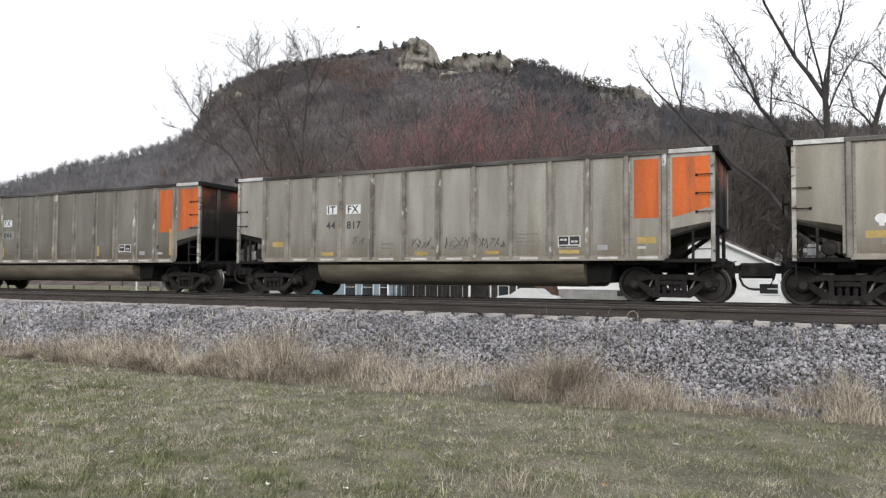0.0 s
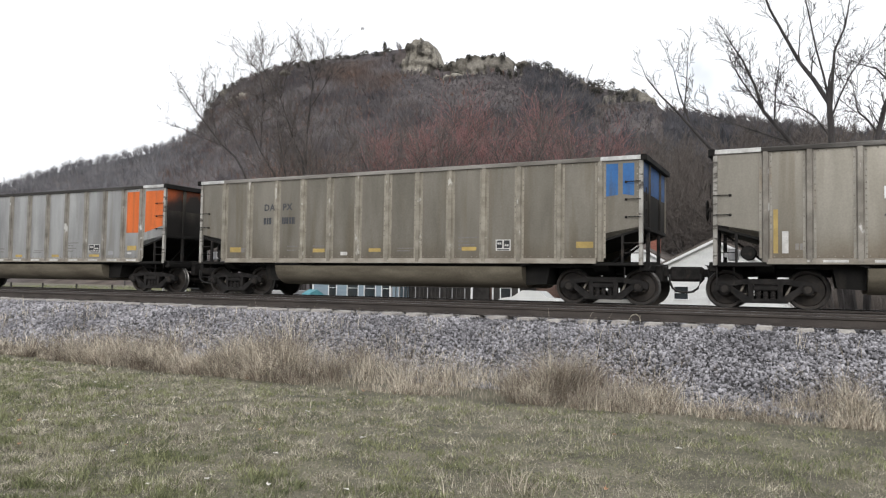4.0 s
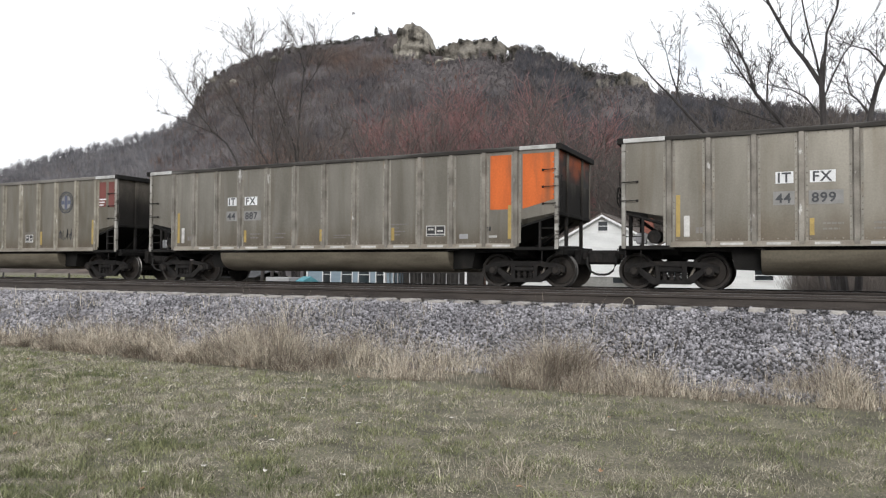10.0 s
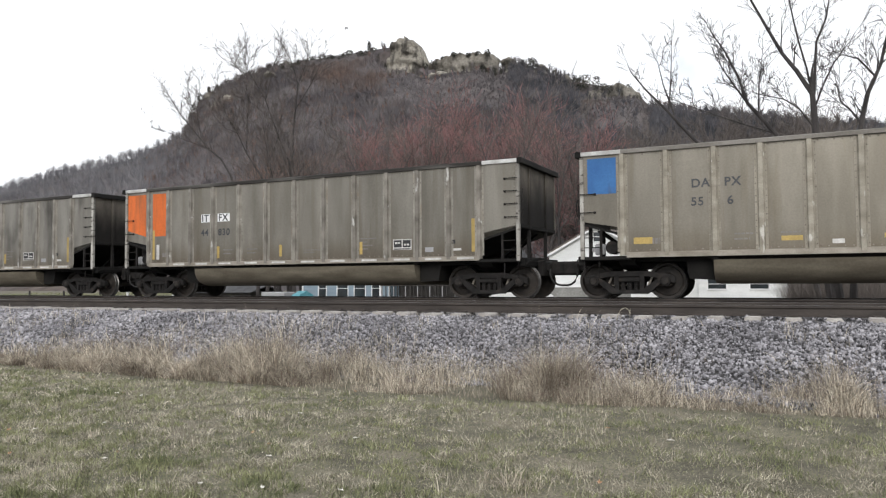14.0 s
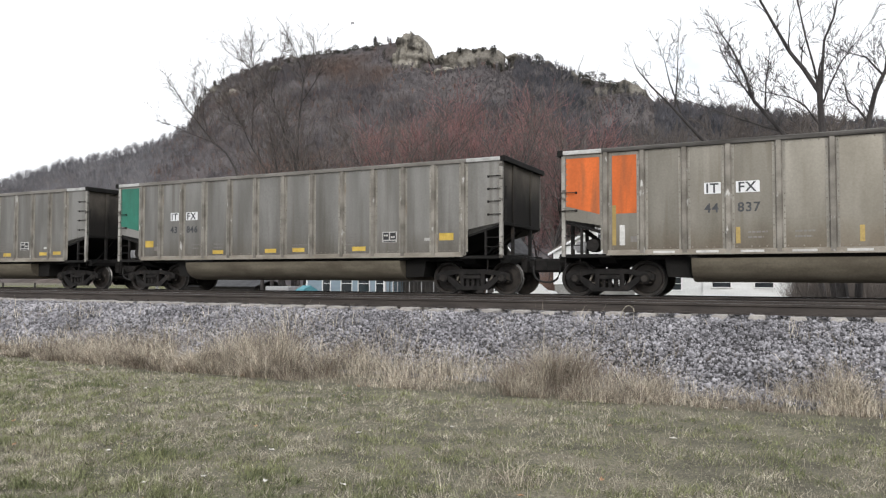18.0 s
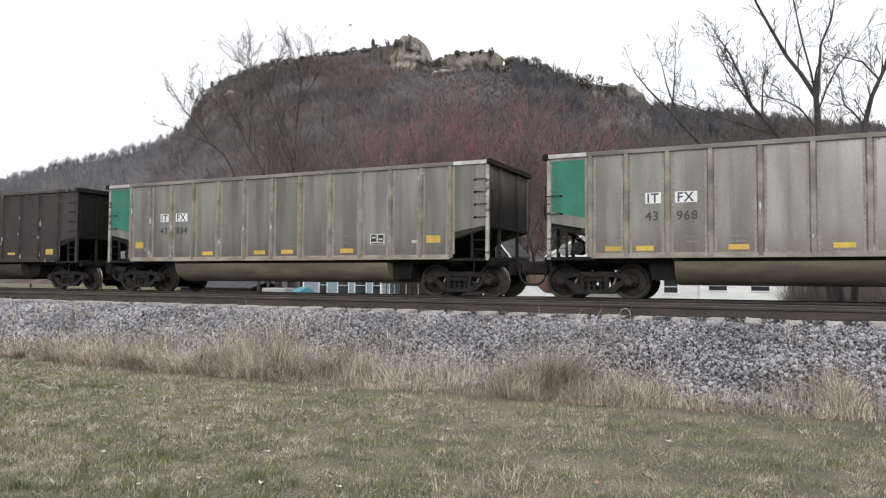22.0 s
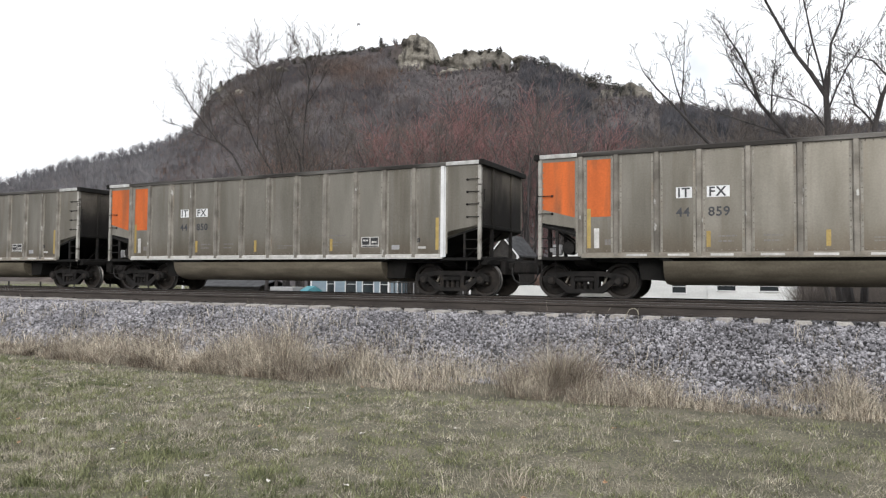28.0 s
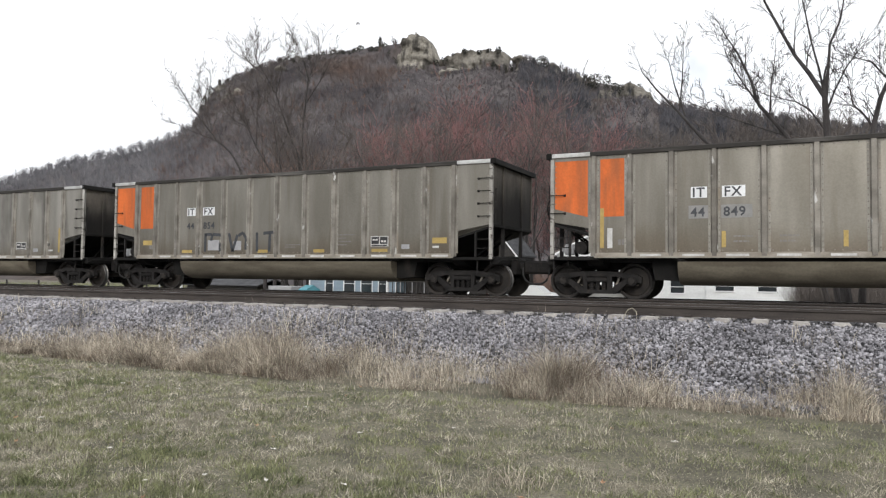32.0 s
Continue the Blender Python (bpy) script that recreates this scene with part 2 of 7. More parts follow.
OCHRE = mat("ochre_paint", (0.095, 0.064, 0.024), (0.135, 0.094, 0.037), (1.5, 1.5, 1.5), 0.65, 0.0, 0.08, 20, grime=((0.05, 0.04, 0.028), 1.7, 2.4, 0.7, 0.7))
WHITE = mat("white_paint", (0.66, 0.67, 0.68), (0.78, 0.79, 0.8), (3, 3, 3), 0.5, 0.0, 0.05, 30, vary=0.05)
WHITE_DULL = mat("dusty_white_paint", (0.45, 0.44, 0.42), (0.62, 0.61, 0.59), (5, 5, 5), 0.6, 0.0, 0.1, 30, vary=0.1)
YELLOW = mat("yellow_paint", (0.46, 0.31, 0.05), (0.58, 0.41, 0.08), (4, 4, 4), 0.5, 0.0, 0.1, 30, vary=0.08)
YELLOW_DULL = mat("dusty_yellow_paint", (0.34, 0.245, 0.08), (0.44, 0.315, 0.1), (4, 4, 4), 0.6, 0.0, 0.12, 30, vary=0.1)
INK = mat("black_lettering", (0.035, 0.037, 0.042), (0.055, 0.058, 0.066), (6, 6, 6), 0.6, 0.0, 0.1, 30)
INK_FADED = mat("faded_stencil", (0.17, 0.16, 0.15), (0.22, 0.205, 0.19), (6, 6, 6), 0.7, 0.0, 0.1, 30)
INK_BLUE = mat("blue_grey_lettering", (0.075, 0.085, 0.13), (0.10, 0.11, 0.16), (6, 6, 6), 0.6, 0.0, 0.1, 30)
GREYPATCH = mat("grey_primer_patch", (0.29, 0.29, 0.30), (0.36, 0.36, 0.37), (4, 4, 4), 0.6, 0.0, 0.08, 30)
PRIMER = mat("thin_primer_patch", (0.21, 0.207, 0.2), (0.265, 0.26, 0.252), (4, 4, 4), 0.6, 0.0, 0.08, 30)
LABEL_BLACK = mat("black_decal", (0.018, 0.018, 0.02), (0.03, 0.03, 0.032), (5, 5, 5), 0.5, 0.0, 0.08, 30)
SPRAY_DARK = mat("dark_spray_paint", (0.055, 0.053, 0.053), (0.09, 0.086, 0.084), (5, 5, 5), 0.6, 0.0, 0.1, 30)
SPRAY_BLUE = mat("blue_spray_paint", (0.14, 0.22, 0.42), (0.2, 0.3, 0.5), (5, 5, 5), 0.6, 0.0, 0.1, 30)

# track and ground
RAIL_SIDE = mat("rusty_rail", (0.03, 0.024, 0.021), (0.055, 0.045, 0.039), (1.5, 6, 6), 0.75, 0.1, 0.15, 30, 0.1, 30)
RAIL_TOP = mat("polished_railhead", (0.30, 0.30, 0.31), (0.42, 0.42, 0.43), (1, 30, 5), 0.28, 0.9, 0.08, 40)
CONCRETE = mat("pale_tie_concrete", (0.32, 0.298, 0.28), (0.44, 0.415, 0.39), (4, 4, 4), 0.9, 0.0, 0.15, 40, 0.15, 30, vary=0.15)
STONE = mat("ballast_stone", (0.182, 0.177, 0.19), (0.308, 0.3, 0.318), (0.8, 0.8, 0.8), 0.9, 0.0, 0.2, 50, 0.2, 60, island=0.75, glob=True)
# bed far darker than its stones: shade of the gaps put into colour
GAP_SHADE_BED = mat("gap_shade_bed", (0.03, 0.029, 0.03), (0.075, 0.072, 0.074), (9, 9, 9), 0.95, 0.0, 0.45, 28, 0.9, 14, glob=True)
SOIL = mat("turf_soil", (0.075, 0.069, 0.046), (0.145, 0.133, 0.092), (2.3, 2.3, 2.3), 0.95, 0.0, 0.5, 40, 0.7, 30, glob=True,
           stain=(0.16, 0.142, 0.105), sscale=(1.1, 1.4, 1), slo=0.5, shi=0.68)
LAWN_GREEN = mat("green_grass_blade", (0.15, 0.165, 0.085), (0.262, 0.27, 0.15), (1.6, 1.6, 1.6), 0.7, 0.0, 0.1, 30, island=0.6, glob=True, spec=0.2)
LAWN_DRY = mat("dormant_grass_blade", (0.26, 0.238, 0.182), (0.5, 0.462, 0.372), (5, 5, 5), 0.8, 0.0, 0.1, 30, island=0.62, glob=True, spec=0.2)
WEED = mat("dead_weed_stalk", (0.25, 0.217, 0.172), (0.6, 0.54, 0.445), (1.6, 1.6, 1.6), 0.85, 0.0, 0.1, 30, island=0.7, glob=True, spec=0.2)
WEED_BROWN = mat("brown_weed_stalk", (0.13, 0.1, 0.08), (0.3, 0.245, 0.2), (1.6, 1.6, 1.6), 0.85, 0.0, 0.1, 30, island=0.4, glob=True, spec=0.2)
LEAF = mat("dead_leaf", (0.24, 0.12, 0.06), (0.4, 0.24, 0.14), (20, 20, 20), 0.8, 0.0, 0.15, 60, vary=0.3)
LEAF_PALE = mat("bleached_leaf", (0.5, 0.47, 0.43), (0.68, 0.66, 0.62), (20, 20, 20), 0.8, 0.0, 0.1, 60, vary=0.1)

# trees, hill, houses
BARK = mat("grey_bark", (0.03, 0.027, 0.027), (0.065, 0.058, 0.057), (4, 4, 1), 0.95, 0.0, 0.25, 25, 0.3, 20)
TWIG = mat("grey_brown_twig", (0.075, 0.064, 0.058), (0.13, 0.112, 0.102), (1, 1, 1), 0.9, 0.0, 0.15, 20, island=0.25)
TWIG_RED = mat("red_budding_twig", (0.155, 0.09, 0.09), (0.285, 0.142, 0.138), (0.12, 0.12, 0.12), 0.9, 0.0, 0.15, 20, island=0.3, glob=True)
TWIG_BROWN = mat("brown_twig", (0.135, 0.085, 0.07), (0.22, 0.142, 0.115), (0.35, 0.35, 0.35), 0.9, 0.0, 0.15, 20, island=0.3)
WOODS = mat("bare_woods", (0.105, 0.098, 0.104), (0.2, 0.183, 0.188), (0.035, 0.035, 0.035), 0.95, 0.0, 0.2, 0.4, island=0.25, glob=True, spec=0.1, lo=0.38, hi=0.62,
            stain=(0.165, 0.122, 0.104), sscale=(0.022, 0.022, 0.022), slo=0.55, shi=0.72)
# distance haze over the low ridge is mixed into this paler, bluer colour
WOODS_HAZED = mat("hazed_bare_woods", (0.135, 0.133, 0.145), (0.225, 0.222, 0.235), (0.04, 0.04, 0.04), 0.95, 0.0, 0.2, 0.4, island=0.2, glob=True, spec=0.1)
# the bluish cast of these woods is distance haze in the colour
WOODS_DARK = mat("dark_bare_woods", (0.06, 0.061, 0.07), (0.122, 0.121, 0.133), (0.045, 0.045, 0.045), 0.95, 0.0, 0.2, 0.4, island=0.2, glob=True, spec=0.1)
EVERGREEN = mat("dark_cedar", (0.055, 0.056, 0.05), (0.1, 0.097, 0.086), (0.12, 0.12, 0.12), 0.95, 0.0, 0.2, 2, island=0.3, spec=0.1)
HILL = mat("leaf_litter_slope", (0.07, 0.064, 0.067), (0.118, 0.105, 0.104), (0.03, 0.03, 0.04), 0.98, 0.0, 0.35, 0.25, 0.0, glob=True, spec=0.1,
           stain=(0.108, 0.086, 0.074), sscale=(0.014, 0.014, 0.02), slo=0.54, shi=0.7)
ROCK = mat("limestone_cliff", (0.145, 0.135, 0.12), (0.33, 0.308, 0.265), (0.05, 0.05, 0.16), 0.95, 0.0, 0.3, 0.9, 0.6, 1.2, glob=True, spec=0.1,
           stain=(0.07, 0.065, 0.058), sscale=(0.16, 0.16, 0.05), slo=0.53, shi=0.62)
ROCK_GREY = mat("grey_limestone", (0.13, 0.12, 0.107), (0.27, 0.252, 0.22), (0.05, 0.05, 0.16), 0.95, 0.0, 0.3, 0.9, 0.6, 1.2, glob=True, spec=0.1,
                stain=(0.075, 0.07, 0.062), sscale=(0.16, 0.16, 0.04), slo=0.52, shi=0.62)
SIDING_WHITE = mat("white_siding", (0.66, 0.67, 0.67), (0.76, 0.77, 0.77), (0.6, 0.6, 3), 0.6, 0.0, 0.05, 10, vary=0.04)
SIDING_BLUE = mat("pale_blue_siding", (0.17, 0.23, 0.28), (0.23, 0.29, 0.34), (0.6, 0.6, 3), 0.6, 0.0, 0.05, 10)
TRIM_WHITE = mat("white_trim", (0.7, 0.71, 0.72), (0.8, 0.8, 0.81), (2, 2, 2), 0.5, 0.0, 0.05, 10)
SHINGLE = mat("weathered_shingle", (0.085, 0.072, 0.064), (0.15, 0.13, 0.118), (1, 1, 4), 0.95, 0.0, 0.3, 8, 0.3, 8)
SHINGLE_DARK = mat("dark_shingle", (0.045, 0.046, 0.05), (0.085, 0.086, 0.092), (1, 1, 4), 0.95, 0.0, 0.3, 8, 0.3, 8)
BLOCK = mat("grey_block_wall", (0.21, 0.21, 0.2), (0.3, 0.296, 0.284), (1, 1, 1), 0.95, 0.0, 0.15, 8, 0.2, 10)
BRICK_RED = mat("chimney_brick", (0.2, 0.075, 0.055), (0.28, 0.115, 0.085), (3, 3, 8), 0.9, 0.0, 0.2, 14)
DARK_WOOD = mat("dark_stained_wood", (0.02, 0.018, 0.017), (0.04, 0.036, 0.034), (3, 3, 3), 0.8, 0.0, 0.15, 20)
TEAL = mat("teal_tarp", (0.07, 0.24, 0.29), (0.11, 0.32, 0.37), (2, 2, 2), 0.6, 0.0, 0.08, 10)
CAR_WHITE = mat("white_car_paint", (0.62, 0.63, 0.63), (0.7, 0.71, 0.71), (1, 1, 1), 0.3, 0.0, 0.03, 10)
RUBBER = mat("black_rubber", (0.012, 0.012, 0.012), (0.025, 0.024, 0.023), (5, 5, 5), 0.8, 0.0, 0.1, 30)
GLASS = mat("dark_window_glass", (0.02, 0.024, 0.027), (0.04, 0.046, 0.05), (1, 1, 1), 0.08, 0.0, 0.03, 10)

# ---------------------------------------------------------------- mesh toolkit
class Form:
    """Collects vertices and faces of one mesh."""

    def __init__(self):
        self.v, self.f = [], []

    def add(self, vs, fs):
        k = len(self.v)
        self.v += [tuple(p) for p in vs]
        self.f += [tuple(i + k for i in q) for q in fs]
        return self

    def box(self, x0, x1, y0, y1, z0, z1):
        return self.add([(x0, y0, z0), (x1, y0, z0), (x1, y1, z0), (x0, y1, z0), (x0, y0, z1), (x1, y0, z1), (x1, y1, z1), (x0, y1, z1)],
                        [(0, 3, 2, 1), (4, 5, 6, 7), (0, 1, 5, 4), (1, 2, 6, 5), (2, 3, 7, 6), (3, 0, 4, 7)])

    def cbox(self, x0, x1, y0, y1, z0, z1, c=0.01):
        """A box with its edges broken, so that they catch the light."""
        vs, ids = [], {}
        for i, x in enumerate((x0, x1)):
            for j, y in enumerate((y0, y1)):
                for k, z in enumerate((z0, z1)):
                    sx, sy, sz = (1 - 2 * i) * c, (1 - 2 * j) * c, (1 - 2 * k) * c
                    for a, p in enumerate(((x, y + sy, z + sz), (x + sx, y, z + sz), (x + sx, y + sy, z))):
                        ids[i, j, k, a] = len(vs)
                        vs.append(p)
        fs = []
        for i in (0, 1):
            q = [ids[i, 0, 0, 0], ids[i, 1, 0, 0], ids[i, 1, 1, 0], ids[i, 0, 1, 0]]
            fs.append(q if i else q[::-1])
            q = [ids[0, i, 0, 1], ids[1, i, 0, 1], ids[1, i, 1, 1], ids[0, i, 1, 1]]
            fs.append(q[::-1] if i else q)
            q = [ids[0, 0, i, 2], ids[1, 0, i, 2], ids[1, 1, i, 2], ids[0, 1, i, 2]]
            fs.append(q if i else q[::-1])
        for i in (0, 1):
            for j in (0, 1):
                fs.append([ids[i, j, 0, 0], ids[i, j, 1, 0], ids[i, j, 1, 1], ids[i, j, 0, 1]])
                fs.append([ids[i, 0, j, 0], ids[i, 1, j, 0], ids[i, 1, j, 2], ids[i, 0, j, 2]])
                fs.append([ids[0, i, j, 1], ids[1, i, j, 1], ids[1, i, j, 2], ids[0, i, j, 2]])
                for k in (0, 1):
                    fs.append([ids[i, j, k, a] for a in (0, 1, 2)])
        return self.add(vs, fs)

    def prism(self, poly, axis, a, b):
        """poly: (u, w) points; axis 'y' takes them as x, z; 'x' as y, z; 'z' as x, y."""
        put = {"y": lambda u, w, d: (u, d, w), "x": lambda u, w, d: (d, u, w), "z": lambda u, w, d: (u, w, d)}[axis]
        n = len(poly)
        vs = [put(u, w, a) for u, w in poly] + [put(u, w, b) for u, w in poly]
        fs = [tuple(range(n)), tuple(range(2 * n - 1, n - 1, -1))] + [(i, i + n, (i + 1) % n + n, (i + 1) % n) for i in range(n)]
        return self.add(vs, fs)

    def tube(self, pts, r, n=6):
        """A round bar through points, with radius r or a list of radii."""
        rs = r if isinstance(r, (list, tuple)) else [r] * len(pts)
        pts = [Vector(p) for p in pts]
        vs, fs = [], []
        for i, p in enumerate(pts):
            d = (pts[min(i + 1, len(pts) - 1)] - pts[max(i - 1, 0)]).normalized()
            u = d.cross(Vector((0, 0, 1)) if abs(d.z) < 0.9 else Vector((1, 0, 0))).normalized()
            w = d.cross(u)
            for k in range(n):
                a = 2 * math.pi * k / n
                vs.append(p + rs[i] * (math.cos(a) * u + math.sin(a) * w))
        for i in range(len(pts) - 1):
            for k in range(n):
                fs.append((i * n + k, i * n + (k + 1) % n, (i + 1) * n + (k + 1) % n, (i + 1) * n + k))
        fs += [tuple(range(n))[::-1], tuple(range((len(pts) - 1) * n, len(pts) * n))]
        return self.add(vs, fs)

    def lathe(self, profile, n=24):
        """profile: (radius, y) pairs, turned about the y axis."""
        vs, fs, m = [], [], len(profile)
        for k in range(n):
            a = 2 * math.pi * k / n
            vs += [(r * math.cos(a), y, r * math.sin(a)) for r, y in profile]
        for k in range(n):
            for i in range(m - 1):
                fs.append((k * m + i, k * m + i + 1, ((k + 1) % n) * m + i + 1, ((k + 1) % n) * m + i))
        return self.add(vs, fs)

    def shift(self, x, y, z):
        self.v = [(a + x, b + y, c + z) for a, b, c in self.v]
        return self

    def mesh(self, name, material=None, smooth=False):
        me = bpy.data.meshes.new(name)
        me.from_pydata(self.v, [], self.f)
        bm = bmesh.new()
        bm.from_mesh(me)
        bmesh.ops.recalc_face_normals(bm, faces=bm.faces)
        bm.to_mesh(me)
        bm.free()
        if smooth:
            me.polygons.foreach_set("use_smooth", [True] * len(me.polygons))
            me.set_sharp_from_angle(angle=radians(40))
        if material:
            me.materials.append(material)
        return me


def part(name, me, material, parent, label="", at=(0, 0, 0), turn=0.0):
    """Links a mesh as one object under a thing or a part; the material belongs to the object, so alike parts share a mesh."""
    if isinstance(me, Form):
        me = me.mesh(name)
    if not me.materials:
        me.materials.append(material)
    ob = new(name, me)
    ob.parent = parent
    ob.location, ob.rotation_euler = at, (0, 0, turn)
    if me.materials[0] is not material:
        ob.material_slots[0].link = "OBJECT"
        ob.material_slots[0].material = material
    if label:
        tagged(ob, label)
    return ob


def thing(name, label, category, group="", at=(0, 0, 0), turn=0.0):
    ob = tagged(new(name), label, category, group)
    ob.empty_display_size = 0.3
    ob.location, ob.rotation_euler = at, (0, 0, turn)
    return ob


def bulk(name, v, f, material, smooth=False):
    """One mesh out of numpy arrays, all faces with the same number of corners."""
    me = bpy.data.meshes.new(name)
    v, f = np.asarray(v, dtype=np.float32), np.asarray(f, dtype=np.int32)
    me.vertices.add(len(v))
    me.vertices.foreach_set("co", v.ravel())
    k = f.shape[1]
    me.loops.add(f.size)
    me.loops.foreach_set("vertex_index", f.ravel())
    me.polygons.add(len(f))
    me.polygons.foreach_set("loop_start", np.arange(0, f.size, k, dtype=np.int32))
    me.update(calc_edges=True)
    if smooth:
        me.polygons.foreach_set("use_smooth", np.ones(len(f), dtype=bool))
    me.materials.append(material)
    return me


LETTERS = {}


def lettering(text, height):
    """A flat mesh of the built-in font, standing in the x-z plane and facing -y, its lower left corner at the origin."""
    key = (text, round(height, 3))
    if key not in LETTERS:
        cu = bpy.data.curves.new("lettering", "FONT")
        cu.body, cu.size, cu.extrude = text, height * 1.40, 0.0015
        cu.offset = 0.006
        cu.space_character = 1.12
        ob = new("lettering", cu)
        dg = bpy.context.evaluated_depsgraph_get()
        me = bpy.data.meshes.new_from_object(ob.evaluated_get(dg))
        bpy.data.objects.remove(ob)
        me.materials.clear()
        me.transform(Matrix.Rotation(radians(90), 4, "X"))
        LETTERS[key] = me
    return LETTERS[key]


# ---------------------------------------------------------------- the train
CAR_LEN, PITCH, TRACK_Y = 14.56, 16.18, 19.884
HALF = CAR_LEN / 2
RIBS = [1.14, 2.04, 3.03, 4.01, 5.09, 6.17, 7.27, 8.35, 9.44, 10.52, 11.51, 12.49, 13.40]
# cars of the other builder carry their ribs more evenly
RIBS_EVEN = [1.07, 2.12, 3.22, 4.23, 5.24, 6.25, 7.27, 8.28, 9.29, 10.31, 11.32, 12.43, 13.50]


def gondola_meshes():
    """The shared meshes of a twin-tub coal gondola; x along the car with its middle at 0, near side at -y, z from the railhead."""
    g = {}
    y0, y1 = -1.565, -1.535
    g["panel"] = Form().box(0.0, 1.0, y0, y1, 1.14, 3.64).mesh("panel")
    for end, sx in (("left", 1), ("right", -1)):
        e = -HALF * sx
        g["panel_" + end] = Form().prism([(e, 1.97), (e + 1.1 * sx, 1.77), (e + 1.1 * sx, 3.64), (e, 3.64)], "y", y0, y1).shift(-min(e, e + 1.1 * sx) - 0.1, 0, 0).mesh("panel_end")
        g["corner_" + end] = Form().cbox(min(e, e + 0.10 * sx), max(e, e + 0.10 * sx), -1.6, -1.5, 1.0, 3.60, 0.012).mesh("corner_post")
    # hat-section rib, wider at its foot
    rib = Form().prism([(-0.085, y0), (-0.055, -1.60), (-0.05, -1.628), (0.05, -1.628), (0.055, -1.60), (0.085, y0)], "z", 1.08, 3.62)
    g["rib"] = rib.mesh("rib")
    g["flange"] = Form().box(-0.135, 0.135, y0 - 0.004, y0, 1.17, 3.61).mesh("flange")
    # rivet rows on both sides of each rib, along the chord and the sill
    for kind, ribs in (("", RIBS), ("_even", RIBS_EVEN)):
        rv = Form()

        def rivet(x, z, r=0.015):
            yy = y0 - 0.004
            rv.add([(x - r, yy, z - r), (x + r, yy, z - r), (x + r, yy, z + r), (x - r, yy, z + r), (x, yy - 0.014, z)],
                   [(0, 1, 4), (1, 2, 4), (2, 3, 4), (3, 0, 4)])
        for s in ribs:
            for k in range(17):
                for dx in (-0.112, 0.112):
                    rivet(s - HALF + dx, 1.26 + k * 0.142)
        for e, sx in ((-HALF, 1), (HALF, -1)):
            for k in range(12):
                rivet(e + 0.14 * sx, 2.0 + k * 0.14)
        for i in range(13):
            a = ribs[i] + 0.18
            if i < 12:
                for k in range(5):
                    rivet(a + 0.16 * k - HALF, 3.57)
                    rivet(a + 0.16 * k - HALF, 1.21)
        g["rivets" + kind] = rv.mesh("rivets")
    g["sill"] = Form().prism([(-1.615, 1.034), (-1.615, 1.15), (-1.56, 1.17), (-1.48, 1.17), (-1.48, 1.034)], "x", -HALF + 1.16, HALF - 1.16).mesh("sill")
    g["far_sill"] = Form().prism([(1.615, 1.034), (1.615, 1.15), (1.56, 1.17), (1.48, 1.17), (1.48, 1.034)], "x", -HALF + 1.16, HALF - 1.16).mesh("far_sill")
    chord = lambda a, b, y: Form().prism([(y - 0.075, 3.615), (y - 0.075, 3.70), (y - 0.055, 3.718), (y + 0.055, 3.718), (y + 0.075, 3.70), (y + 0.075, 3.615)],
                                         "x", a, b)
    g["chord_mid"] = chord(-HALF + 1.05, HALF - 1.05, -1.56).mesh("top_chord")
    g["chord_left"] = chord(-HALF + 0.05, -HALF + 1.05, -1.56).mesh("top_chord_end")
    g["chord_right"] = chord(HALF - 1.05, HALF - 0.05, -1.56).mesh("top_chord_end")
    g["chord_far"] = chord(-HALF + 0.05, HALF - 0.05, 1.56).mesh("top_chord_far")
    for end, sx in (("left", 1), ("right", -1)):
        e = -HALF * sx
        a, b = sorted((e - 0.10 * sx, e + 0.05 * sx))
        g["chord_end_" + end] = Form().prism([(a, 3.59), (a, 3.715), (a + 0.02, 3.735), (b - 0.02, 3.735), (b, 3.715), (b, 3.59)], "y", -1.645, 1.645).mesh("end_chord")
        a, b = sorted((e + 0.03 * sx, e + 0.06 * sx))
        g["end_" + end] = Form().box(a, b, -1.53, 1.53, 1.88, 3.64).mesh("end_wall")
        a, b = sorted((e - 0.015 * sx, e + 0.03 * sx))
        g["upright_" + end] = Form().cbox(a, b, -0.07, 0.07, 1.88, 3.61, 0.012).mesh("end_stiffener")
        g["cross_" + end] = Form().cbox(a + 0.002, b - 0.002, -1.5, 1.5, -0.05, 0.05, 0.012).mesh("end_crossbar")
        # sloping floor from the end wall down to the tubs
        g["slope_" + end] = Form().prism([(e + 0.06 * sx, 1.86), (e + 3.2 * sx, 0.95), (e + 3.2 * sx, 1.0), (e + 0.06 * sx, 1.92)], "y", -1.53, 1.53).mesh("slope_sheet")
        # end platform, posts and braces under the slope
        pl = Form()
        a, b = sorted((e - 0.02 * sx, e + 1.25 * sx))
        pl.cbox(a, b, -1.58, 1.58, 0.98, 1.06, 0.012)
        a, b = sorted((e - 0.10 * sx, e + 0.08 * sx))
        g["end_sill_" + end] = Form().cbox(a, b, -1.45, 1.45, 0.86, 1.085, 0.015).mesh("end_sill")
        g["platform_" + end] = pl.mesh("end_platform")
        for k, x in enumerate((0.48,)):
            a, b = sorted((e + x * sx, e + (x + 0.06) * sx))
            g["post_" + end] = Form().cbox(a, b, -1.56, -1.49, 1.06, 1.74, 0.008).mesh("ladder_post")
        a, b = sorted((e, e + 0.09 * sx))
        g["end_post_" + end] = Form().cbox(a, b, -0.045, 0.045, 1.06, 1.88, 0.01).mesh("end_post")
